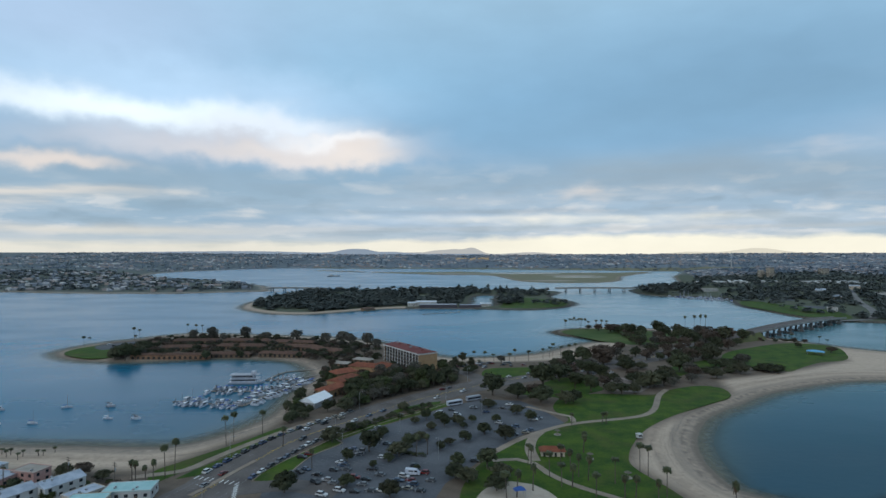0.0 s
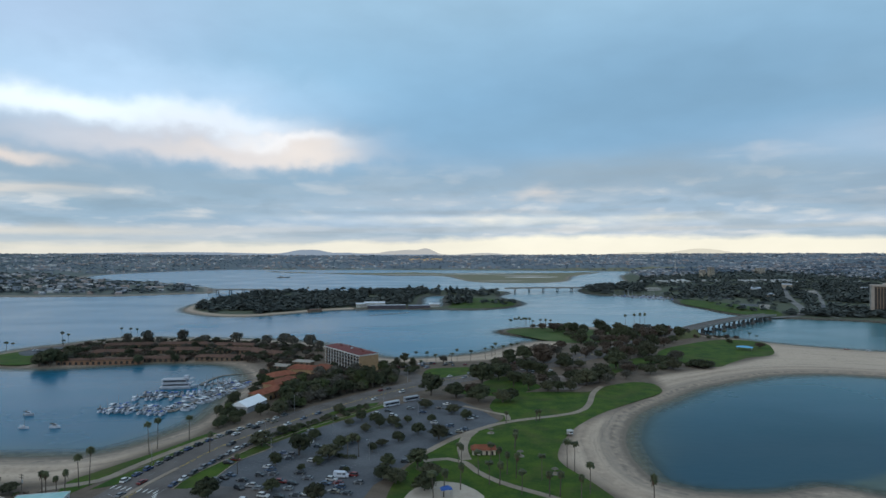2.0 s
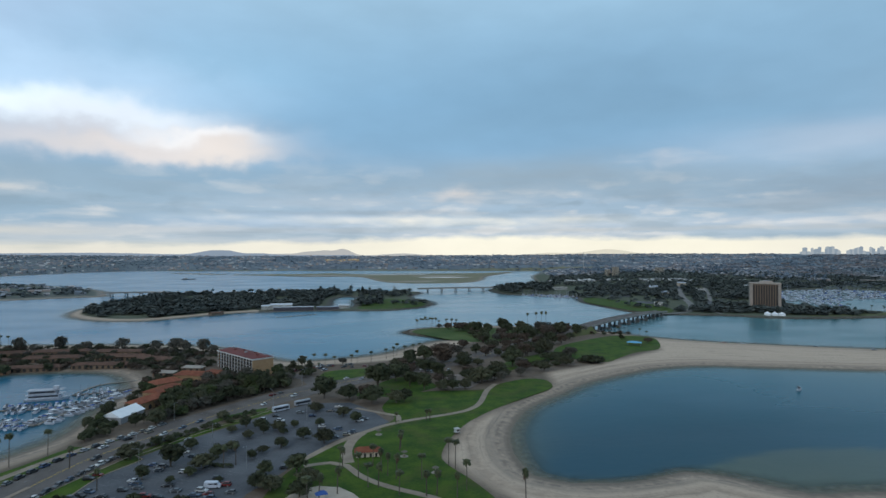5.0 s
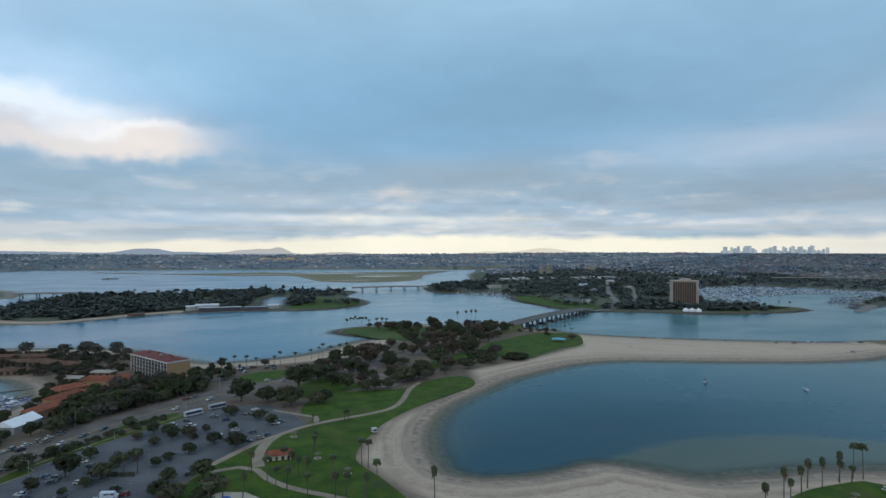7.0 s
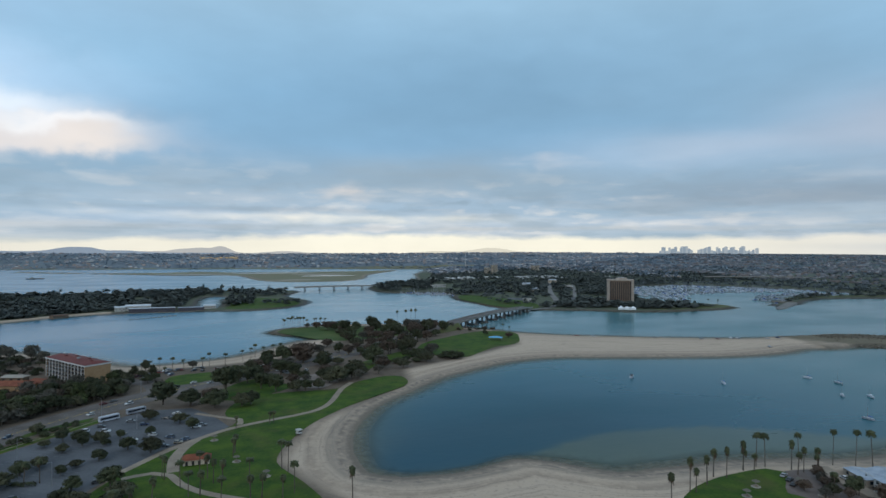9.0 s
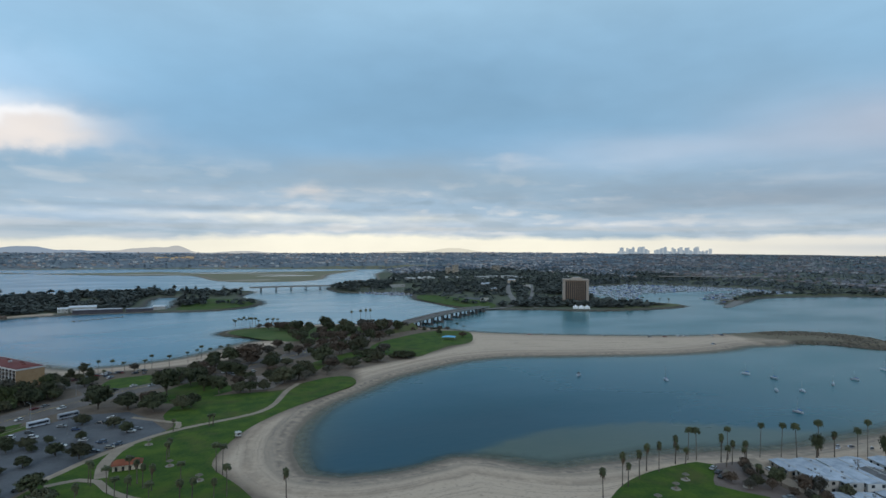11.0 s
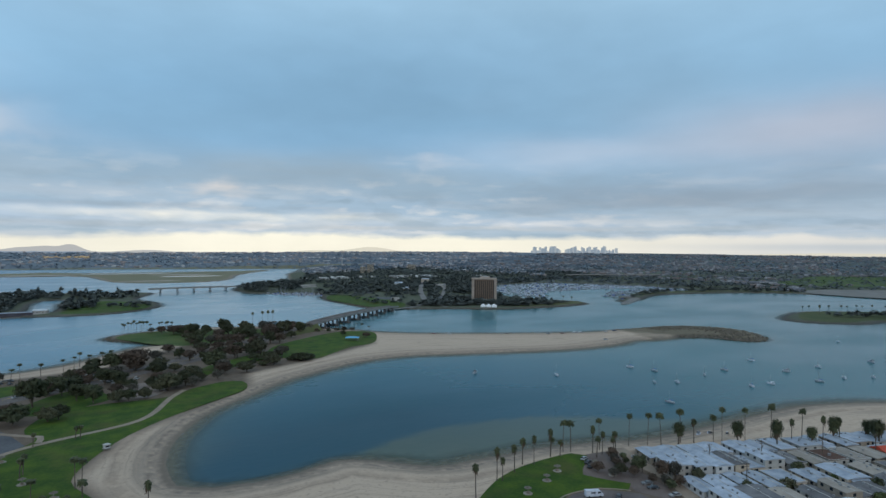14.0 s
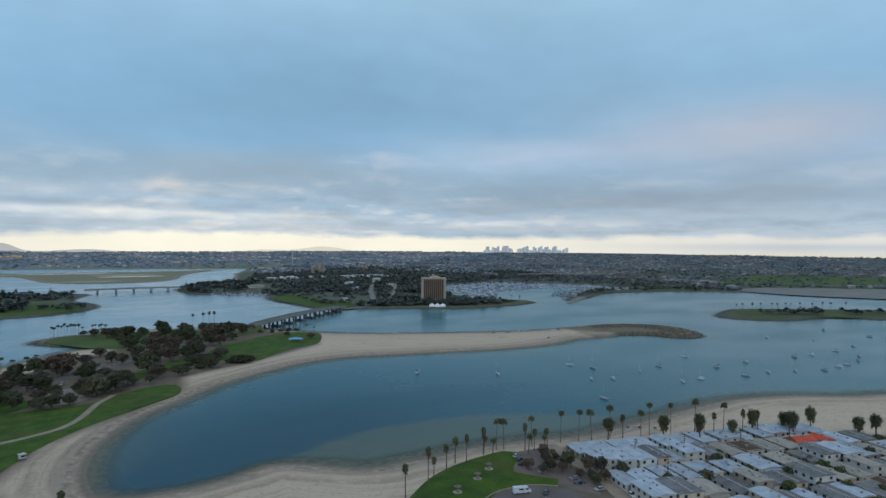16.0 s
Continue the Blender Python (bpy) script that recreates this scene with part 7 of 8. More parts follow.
for x, y, rz in [(430, 518, -35), (444, 508, -33), (500, 477, -25), (538, 450, -20), (554, 444, -35), (606, 426, -15), (616, 422, -30), (559, 387, -10)]:
    put_car(x, y, rz, "cars on the sand spit", gz(x, y))
for i in range(40):
    x, y = rnd.choice([(-20, 440), (40, 478), (60, 476), (20, 470), (95, 470), (125, 440)])
    put_car(x + rnd.uniform(-14, 14), y + rnd.uniform(-6, 6), rnd.uniform(0, 360), "cars in the park")


def bus(x, y, rz):
    top = thing("coach_bus", "white coach parked in the car park", "bus", "coaches", at=pose(x, y, TOP + 0.05, 0, 0, rz) @ Matrix.Scale(0.86, 4))
    s = Shape()
    extrude_profile(s, [(-6, 0.4), (6, 0.4), (6.05, 1.6), (5.8, 3.35), (5.5, 3.5), (-5.8, 3.5), (-6, 3.3)], 1.25, HULL)
    part("body", s, top)
    for sy in (-1, 1):
        g = Shape()
        g.box(-0.2, sy * 1.25, 1.45, 11.0, 0.06, 1.35, WINDOW)
        part("window_band", g, top, "dark side window band")
    g = Shape()
    g.box(5.98, 0, 1.3, 0.12, 2.2, 1.6, WINDOW)
    part("windscreen", g, top)
    for ix in (-3.9, 3.9):
        for sy in (-1, 1):
            w = part("wheel", WHEEL, top)
            w.matrix_basis = pose(ix, sy * 1.16, 0.48) @ Matrix.Diagonal((1.45, 1.2, 1.45, 1))


bus(7, 352, 33)
bus(19, 363, 31)


def van(x, y, rz, label, L=6.2, name="van"):
    top = thing(name, label, "van", at=pose(x, y, TOP + 0.06, 0, 0, rz))
    s = Shape()
    extrude_profile(s, [(-L / 2, 0.4), (L / 2, 0.4), (L / 2, 1.1), (L / 2 - 0.7, 1.35), (L / 2 - 1.3, 2.4), (-L / 2 + 0.1, 2.6), (-L / 2, 2.4)], 1.05, HULL)
    part("body", s, top, "white van body")
    g = Shape()
    g.box(L / 2 - 1.75, 0, 1.45, 1.2, 2.14, 0.65, WINDOW)
    g.box(-0.6, 0, 1.55, 2.0, 2.13, 0.5, WINDOW)
    part("glass", g, top)
    for sx in (-1, 1):
        for sy in (-1, 1):
            w = part("wheel", WHEEL, top)
            w.matrix_basis = pose(sx * L * 0.32, sy * 0.98, 0.35)


van(-12.5, 243, -6, "white van parked in the car park")
van(245, 130, -25, "white camper van beside the lawn", 7.0, "camper_van")


# ---- boats ----
MAST = mat("mast_grey", (0.16, 0.17, 0.18), (0.24, 0.25, 0.26), 1.0, 0.5, 0)
def sail_boat_kind(label, L=8.5, cover=BLUECLOTH):
    top = thing("sailboat", label, "sailboat")
    B = L * 0.3

    def ring(k, z, sh=0.0):
        return [(-L * 0.46, -B * 0.36 * k, z), (0, -B * 0.5 * k, z), (L * 0.3, -B * 0.3 * k, z + sh * 0.5), (L * 0.52, 0, z + sh), (L * 0.3, B * 0.3 * k, z + sh * 0.5), (0, B * 0.5 * k, z), (-L * 0.46, B * 0.36 * k, z)]
    h = Shape()
    h.hull(ring(0.6, -0.35), ring(1.0, 0.9, 0.25), HULL)
    part("hull", h, top)
    c = Shape()
    c.hull([(-L * 0.15, -B * 0.28, 0.9), (L * 0.2, -B * 0.22, 0.95), (L * 0.2, B * 0.22, 0.95), (-L * 0.15, B * 0.28, 0.9)], [(-L * 0.13, -B * 0.2, 1.4), (L * 0.12, -B * 0.15, 1.35), (L * 0.12, B * 0.15, 1.35), (-L * 0.13, B * 0.2, 1.4)], HULL)
    part("cabin", c, top)
    m = Shape()
    m.tube([(L * 0.08, 0, 1.0), (L * 0.08, 0, L * 1.25)], [0.09, 0.07], MAST, 5)
    part("mast", m, top)
    b = Shape()
    b.rod((L * 0.07, 0, 1.9), (-L * 0.38, 0, 1.85), 0.17, cover, 6)
    part("sail_cover", b, top, "rolled sail in its cover")
    return top


def motor_boat_kind(label, L=9.5, canvas=BLUECLOTH):
    top = thing("motorboat", label, "motorboat")
    B = L * 0.33

    def ring(k, z, sh=0.0):
        return [(-L * 0.48, -B * 0.46 * k, z), (L * 0.1, -B * 0.5 * k, z), (L * 0.36, -B * 0.28 * k, z + sh * 0.6), (L * 0.52, 0, z + sh), (L * 0.36, B * 0.28 * k, z + sh * 0.6), (L * 0.1, B * 0.5 * k, z), (-L * 0.48, B * 0.46 * k, z)]
    h = Shape()
    h.hull(ring(0.75, -0.3), ring(1.0, 1.05, 0.35), HULL)
    part("hull", h, top)
    c = Shape()
    c.hull([(-L * 0.2, -B * 0.36, 1.05), (L * 0.26, -B * 0.25, 1.15), (L * 0.26, B * 0.25, 1.15), (-L * 0.2, B * 0.36, 1.05)], [(-L * 0.2, -B * 0.33, 2.4), (L * 0.08, -B * 0.26, 2.4), (L * 0.08, B * 0.26, 2.4), (-L * 0.2, B * 0.33, 2.4)], HULL)
    part("cabin", c, top)
    g = Shape()
    g.hull([(-L * 0.17, -B * 0.36, 1.6), (L * 0.17, -B * 0.292, 1.6), (L * 0.17, B * 0.292, 1.6), (-L * 0.17, B * 0.36, 1.6)], [(-L * 0.17, -B * 0.35, 2.1), (L * 0.135, -B * 0.285, 2.1), (L * 0.135, B * 0.285, 2.1), (-L * 0.17, B * 0.35, 2.1)], WINDOW)
    part("cabin_glass", g, top)
    v = Shape()
    v.box(-L * 0.29, 0, 2.35, L * 0.34, B * 0.74, 0.16, canvas)
    for sy in (-1, 1):
        v.rod((-L * 0.43, sy * B * 0.33, 1.0), (-L * 0.43, sy * B * 0.33, 2.25), 0.04, METAL, 4)
    part("canvas_top", v, top, "canvas cockpit cover")
    return top


SAIL = [sail_boat_kind("white moored sailboat with a blue sail cover", 6.2), sail_boat_kind("white moored sailboat with a pale sail cover", 5.6, TENT), sail_boat_kind("larger white sailboat with a blue sail cover", 7.2)]
MOTOR = [motor_boat_kind("white cabin motorboat with a blue cover", 7.2), motor_boat_kind("white cabin motorboat with a pale cover", 8.2, TENT), motor_boat_kind("small open white motorboat with a dark canopy", 5.8, DARK)]


def put_boat(x, y, rz, kinds, group):
    src = rnd.choice(kinds)
    m = pose(x, y, 0, 0, 0, rz)
    if src not in used:
        used.add(src)
        src.matrix_basis = m
        src["group"] = group
        return
    copy_thing(src, m)["group"] = group


for x, y in [(-226, 351), (-224, 319), (-188, 328), (-172, 328), (-243, 317), (-262, 346), (-201, 354)]:
    put_boat(x, y, rnd.uniform(-15, 15), SAIL[:2] + MOTOR[2:], "boats moored in the bay")
for x, y in [(348, 337), (395, 297), (468, 286), (472, 266), (437, 241), (451, 232), (491, 235), (522, 237), (582, 247), (485, 196), (504, 192), (559, 207), (599, 201), (542, 176), (570, 171), (663, 186), (592, 160), (686, 180),
             (617, 147), (730, 174), (642, 145), (660, 144), (780, 174), (691, 145), (719, 152), (871, 184), (794, 215), (891, 237), (397, 201), (769, 253)]:
    put_boat(x, y, 60 + rnd.uniform(-40, 60), SAIL + SAIL + [MOTOR[2]], "boats moored off the cove")
for x, y in [(356, 150), (362, 144), (351, 153)]:
    put_boat(x, y, 40 + rnd.uniform(-20, 20), MOTOR[2:], "small boats on the beach")
for x, y in [(575, 443), (581, 440)]:
    put_boat(x, y, -20, MOTOR[1:2], "small boats on the spit")


def dock(pts, width=2.4):
    top = thing("dock", "grey timber floating dock", "dock", "marina docks")
    s = ribbon("deck", pts, width, 0.55, TIMBER, "", "", 4, 0.4, Shape())
    part("deck", s, top)
    line = curve_points(pts, False, 9)
    for x, y in line:
        p = Shape()
        p.rod((x + width * 0.45, y, -2), (x + width * 0.45, y, 2.2), 0.16, TIMBER, 6)
        part("pile", p, top)
    return line


def marina(pts, gap, kinds, group):
    dock(pts)
    line = [Vector(p) for p in curve_points(pts, False, 0.5)]
    run = 0.0
    for a, b in zip(line, line[1:]):
        run += (b - a).length
        if run < gap:
            continue
        run = 0.0
        d = (b - a).normalized()
        n = Vector((-d.y, d.x))
        for sgn in (1, -1):
            if rnd.random() < 0.82:
                p = a + n * sgn * 5.4
                put_boat(p.x, p.y, math.degrees(math.atan2(n.y * sgn, n.x * sgn)) + rnd.choice([0, 180]) + rnd.uniform(-3, 3), kinds, group)


marina([(-168, 365), (-150, 361), (-121, 355)], 3.3, MOTOR + MOTOR[::2] + SAIL[:1], "boats in the marina")
marina([(-158, 392), (-135, 391), (-114, 394)], 3.3, MOTOR + MOTOR[::2] + SAIL[:1], "boats in the marina")
marina([(-121, 355), (-116, 375), (-107, 400), (-101, 424)], 3.8, MOTOR, "boats in the marina")
marina([(-128, 424), (-116, 427), (-104, 432)], 3.8, MOTOR[2:] + SAIL[1:2], "boats in the marina")
dock([(-104, 432), (-92, 446)], 2.6)
dock([(-128, 424), (-122, 452), (-98, 464)], 2.2)


def tour_boat(x, y, rz):
    top = thing("tour_boat", "white two-deck paddle-style tour boat", "boat", at=pose(x, y, 0, 0, 0, rz))
    h = Shape()
    L, B = 24.0, 7.5
    h.hull([(-L / 2, -B * 0.4, -0.4), (L * 0.35, -B * 0.4, -0.4), (L * 0.5, 0, -0.4), (L * 0.35, B * 0.4, -0.4), (-L / 2, B * 0.4, -0.4)], [(-L / 2, -B / 2, 1.4), (L * 0.35, -B / 2, 1.4), (L * 0.53, 0, 1.7), (L * 0.35, B / 2, 1.4), (-L / 2, B / 2, 1.4)], HULL)
    part("hull", h, top)
    for k in range(2):
        z = 1.4 + k * 2.6
        c = Shape()
        c.box(-1.5 + k * -0.5, 0, z, L * (0.72 - 0.08 * k), B * 0.8, 2.3, HULL)
        part("cabin", c, top)
        g = Shape()
        g.box(-1.5 + k * -0.5, 0, z + 0.8, L * (0.68 - 0.08 * k), B * 0.81, 1.0, WINDOW)
        part("window_band", g, top, "dark window band")
        d = Shape()
        d.box(-1.0, 0, z + 2.3, L * 0.84, B * 0.98, 0.18, HULL)
        part("deck_roof", d, top)
        for i in range(9):
            for sy in (-1, 1):
                p = Shape()
                p.rod((-L * 0.4 + i * L * 0.1, sy * B * 0.46, z), (-L * 0.4 + i * L * 0.1, sy * B * 0.46, z + 2.35), 0.06, HULL, 4)
                part("post", p, top)
    w = Shape()
    w.box(5, 0, 6.75, 3.0, 3.0, 1.9, HULL)
    part("wheelhouse", w, top)


tour_boat(-140, 417, 4)

# far marinas: basin behind the tower, and the inlet beyond the bridge
def far_boats(name, poly, count, label):
    s = Shape()
    px_, py_ = zip(*poly)
    k = 0
    while k < count:
        x, y = rnd.uniform(min(px_), max(px_)), rnd.uniform(min(py_), max(py_))
        if not in_poly([x], [y], poly)[0] or gz(x, y) > -0.2:
            continue
        y = round(y / 26) * 26 + rnd.choice([-7, 7])
        L = rnd.uniform(8, 13)
        s.hull([(x - 1.4, y - L / 2, -0.2), (x + 1.4, y - L / 2, -0.2), (x + 1.2, y + L * 0.2, -0.2), (x, y + L / 2, -0.2), (x - 1.2, y + L * 0.2, -0.2)],
               [(x - 1.7, y - L / 2, 1.2), (x + 1.7, y - L / 2, 1.2), (x + 1.6, y + L * 0.2, 1.2), (x, y + L / 2, 1.5), (x - 1.6, y + L * 0.2, 1.2)], HULL)
        s.box(x, y - L * 0.1, 1.2, 2.2, L * 0.4, 1.3, rnd.choice([HULL, HULL, HULL, METAL, DARK, HULL, BLUECLOTH]))
        if rnd.random() < 0.55:
            s.box(x, y, 1.2, 0.22, 0.22, rnd.uniform(9, 14), METAL)
        k += 1
    for y in np.arange(min(py_), max(py_), 26):
        row = [x for x in np.arange(min(px_), max(px_), 8) if in_poly([x], [float(y)], poly)[0] and gz(x, y) < -0.2]
        for x in row:
            s.box(x, y, 0.1, 8.2, 2.0, 0.5, TIMBER)
    return tagged(new(name, s.mesh(name)), label, "boats", kind="stuff")


far_boats("basin_boats", [(880, 860), (905, 830), (960, 900), (1100, 960), (1300, 930), (1395, 900), (1370, 1040), (1300, 1170), (1200, 1195), (1080, 1170), (1000, 1100), (930, 1020)], 500, "crowded white boats moored in the basin")
far_boats("inlet_boats", [(455, 1210), (520, 1195), (560, 1150), (540, 1090), (500, 1120), (470, 1160)], 70, "white boats moored in the inlet")
far_boats("quay_boats", [(1000, 720), (1060, 760), (1141, 808), (1300, 805), (1400, 830), (1350, 900), (1150, 860), (1040, 800)], 120, "white boats along the far quay")


def barge(x, y, rz):
    top = thing("work_barge", "low dark work barge anchored in the far bay", "barge", at=pose(x, y, 0, 0, 0, rz))
    s = Shape()
    s.hull([(-22, -5, -0.5), (22, -5, -0.5), (22, 5, -0.5), (-22, 5, -0.5)], [(-24, -6, 2.2), (24, -6, 2.2), (24, 6, 2.2), (-24, 6, 2.2)], BROWNBAND, TIMBER)
    part("hull", s, top)
    s = Shape()
    s.box(-8, 0, 2.2, 9, 6, 3.2, GREYFIN)
    part("deckhouse", s, top, "pale grey deckhouse")
    s = Shape()
    s.rod((8, 0, 2.2), (14, 0, 9.5), 0.35, METAL, 6)
    part("crane_boom", s, top)


barge(-396, 2115, 16)

# ---- breakwater stones ----
stones = Shape()
gen = np.random.default_rng(31)


def stone(s, x, y, z, r):
    a0 = gen.uniform(0, 6.28)
    ring = [(a0 + i * 1.2566 + gen.uniform(-0.25, 0.25)) for i in range(5)]
    s.hull([(x + math.cos(a) * r, y + math.sin(a) * r, z - r * 0.6) for a in ring], [(x + math.cos(a) * r * 0.62, y + math.sin(a) * r * 0.62, z + r * gen.uniform(0.35, 0.7)) for a in ring], ROCK)


def riprap(line, width, count, rmin=0.6, rmax=1.3, up=0.8):
    n = len(line)
    for i in range(count):
        k = gen.integers(0, n - 1)
        q = gen.uniform()
        x = line[k][0] * (1 - q) + line[k + 1][0] * q + gen.normal() * width
        y = line[k][1] * (1 - q) + line[k + 1][1] * q + gen.normal() * width
        stone(stones, x, y, max(gz(x, y), 0) + gen.uniform(-0.2, up * 0.3), gen.uniform(rmin, rmax))


riprap(curve_points([(628, 434), (646, 432), (692, 424), (726, 410), (749, 388), (757, 362), (750, 338), (727, 312), (704, 302), (688, 312), (681, 340), (655, 360)], False, 4), 2.2, 2600, 0.8, 1.8)
riprap(curve_points([(676, 410), (706, 398), (726, 374), (722, 345), (704, 322)], False, 4), 9.0, 1300, 0.7, 1.5)
riprap(curve_points(POINT_SHORE[:9], False, 4), 1.2, 500)
riprap(curve_points([(172, 607), (156, 630), (141, 645), (128, 668), (136, 688)], False, 4), 1.4, 400)
riprap(curve_points([(507, 907), (506, 846), (512, 812), (546, 780), (616, 748), (676, 700), (769, 685), (824, 683), (872, 694), (892, 735)], False, 6), 1.6, 900, 0.8, 1.6)
tagged(new("breakwater_stones", stones.mesh("breakwater_stones")), "rough grey-brown armour stones along the shore", "stones", kind="stuff")

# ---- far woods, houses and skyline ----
# leaf colours paled and blued in steps, standing in for distance haze
WOODS3 = mat("far_leaves_mid_haze", (0.072, 0.090, 0.098), (0.112, 0.132, 0.136), 0.02, 0.9, 0, scale2=0.2, island=0.12)
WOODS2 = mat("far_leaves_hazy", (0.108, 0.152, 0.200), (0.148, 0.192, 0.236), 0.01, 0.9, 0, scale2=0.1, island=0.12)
CROWNLEAF = mat("far_leaves_blue_haze", (0.046, 0.062, 0.070), (0.088, 0.106, 0.112), 0.02, 0.9, 0, scale2=0.2, island=0.12)


def patchy(p):
    """Districts: above nought built up, below it green."""
    return np.array([noise.fractal(Vector((x * 0.0042, y * 0.0030, 4.0)), 1.0, 2.0, 3) for x, y in p])


QUAY_ROADS = [curve_points(q, False, 20) for q in ([(586, 800), (661, 897), (769, 1080), (1019, 1465)], [(618, 765), (650, 830), (820, 1063), (960, 1263)])]
QUAY_CLEAR = [(500, 1060), (495, 860), (515, 800), (560, 785), (650, 870), (700, 990), (660, 1090), (570, 1110)]


RIVER_FIELDS = curve_points([(1830, 850), (2100, 900), (2380, 930), (2540, 620), (2320, 440), (2010, 480), (1850, 640)], True, 20)
RIVER_FLAT = [(1500, 590), (1560, 640), (1680, 640), (1780, 560), (1900, 440), (2050, 300), (1750, 150), (1570, 235), (1520, 335), (1480, 480)]


def open_land(p, few):
    """Drops most of what would stand on the river flat and the playing fields."""
    field = in_poly(p[:, 0], p[:, 1], RIVER_FIELDS)
    flat = in_poly(p[:, 0], p[:, 1], RIVER_FLAT)
    return p[~flat & (~field | (rng.random(len(p)) < few))]


def woods_in(name, poly, count, r, h, per, label, inset=8, material=None, districts=False, clear=None, gaps=None, reach=None):
    p = open_land(points_in(poly, count, inset), 0.4)
    count = len(p)
    if gaps is not None:
        nz = np.array([noise.fractal(Vector((x * 0.011, y * 0.011, 9.0)), 1.0, 2.0, 3) for x, y in p])
        p = p[nz + rng.normal(0, 0.08, len(p)) > gaps]
        count = len(p)
    if clear:
        e = np.minimum(*[edge_distance(p[:, 0], p[:, 1], q, False) for q in QUAY_ROADS])
        p = p[(e > 8) & (~in_poly(p[:, 0], p[:, 1], clear) | (rng.random(len(p)) < 0.16))]
        count = len(p)
    if reach:
        far = np.hypot(p[:, 0], p[:, 1]) + rng.normal(0, 160, len(p))
        p = p[(far > reach[0]) & (far < reach[1])]
        count = len(p)
    if districts:
        p = p[patchy(p) + rng.normal(0, 0.10, len(p)) < districts]
        count = len(p)
    rad, hgt = rng.uniform(*r, count), h[0] + (h[1] - h[0]) * rng.random(count) ** 1.7
    return far_woods(name, p[:, 0], p[:, 1], rad, hgt, per, material or WOODS, label)


woods_in("island_woods", [(-320, 985), (-290, 925), (-250, 890), (-200, 880), (-150, 908), (-70, 962), (-20, 975), (30, 985), (40, 1090), (100, 1230), (110, 1360), (50, 1385), (-150, 1360), (-290, 1330), (-330, 1180)],
         1900, (2.8, 6.4), (4, 12), 56, "dense dark trees over the wooded island", 17, None, False, None, -0.24)
woods_in("island_tall_trees", [(-300, 985), (-240, 915), (-190, 905), (-20, 985), (60, 1100), (200, 1210), (230, 1320), (50, 1375), (-150, 1350), (-290, 1320), (-320, 1180)],
         80, (2.4, 4.6), (10, 19), 60, "taller dark trees standing out of the island woods", 8)
woods_in("island_grove", [(86, 1010), (132, 990), (146, 1050), (150, 1110), (112, 1130), (100, 1060)], 52, (3.0, 6.0), (5, 14), 50, "dense dark grove on the island lawn", 8)
woods_in("island_back_trees", [(110, 1215), (170, 1150), (240, 1250), (240, 1330), (120, 1360)], 110, (2.6, 5.6), (4, 11), 50, "dark trees along the island's back shore", 8, None, False, None, -0.3)
woods_in("island_point_woods", [(150, 990), (190, 980), (222, 1010), (222, 1070), (180, 1090), (160, 1040)], 26, (2.2, 4.6), (4, 9), 50, "scattered dark trees on the island's point", 8)
woods_in("quay_woods", [(520, 960), (560, 800), (640, 770), (760, 700), (840, 700), (850, 790), (800, 830), (880, 960), (1060, 1220), (1300, 1250), (1250, 1500), (700, 1400), (560, 1180)],
         2600, (3.2, 6.8), (3.5, 11), 34, "dark trees round the quays and avenue", 7, None, False, QUAY_CLEAR, -0.26)
woods_in("headland_woods", [(440, 1260), (470, 1215), (560, 1260), (620, 1420), (700, 1560), (560, 1470), (450, 1390)], 420, (3, 7), (6, 17), 40, "dense dark trees on the far headland", 6, None, False, None, -0.15)
woods_in("park_woods_far", [(640, 1500), (700, 1400), (1250, 1500), (1400, 1300), (1700, 1300), (1900, 1700), (1500, 2300), (1000, 2100), (860, 2000)], 2400, (3.5, 7), (4, 13), 16, "dark trees over the flat far shore", 10, WOODS, False, None, -0.42)
woods_in("point_woods", [(985, 375), (1040, 350), (1120, 300), (1240, 220), (1380, 140), (1340, 120), (1180, 210), (1060, 300)], 60, (2.8, 5.0), (6, 12), 50, "dark trees on the low southern point", 12)
woods_in("channel_woods", [(1000, 705), (1141, 760), (1240, 765), (1400, 720), (1500, 620), (1540, 480), (1700, 500), (1700, 800), (1450, 900), (1300, 792), (1141, 785)], 240, (3, 5), (4, 8), 24, "low trees along the far channel shore", 6)
woods_in("channel_row", [(1150, 772), (1245, 778), (1400, 734), (1500, 640), (1512, 652), (1410, 752), (1250, 796), (1150, 790)], 70, (2.4, 4.6), (5, 12), 40, "row of dark trees along the channel lawn", 5)
patch("channel_lawn", [(1120, 764), (1240, 772), (1400, 729), (1502, 632), (1522, 648), (1415, 760), (1250, 806), (1120, 790)], TOP + 0.1, DRYGRASS, "thin green lawn along the far channel", "lawn", step=14)
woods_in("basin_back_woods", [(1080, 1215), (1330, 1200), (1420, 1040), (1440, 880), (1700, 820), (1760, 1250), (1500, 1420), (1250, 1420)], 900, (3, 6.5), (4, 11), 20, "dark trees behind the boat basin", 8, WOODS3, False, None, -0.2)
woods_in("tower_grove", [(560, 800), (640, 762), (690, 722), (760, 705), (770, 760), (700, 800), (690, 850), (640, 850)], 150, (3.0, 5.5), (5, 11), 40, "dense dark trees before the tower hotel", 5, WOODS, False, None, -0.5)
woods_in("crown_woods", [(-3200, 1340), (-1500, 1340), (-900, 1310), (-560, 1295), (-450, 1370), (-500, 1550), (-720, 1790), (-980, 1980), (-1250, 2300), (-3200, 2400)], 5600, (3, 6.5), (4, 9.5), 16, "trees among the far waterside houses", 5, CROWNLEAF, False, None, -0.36)
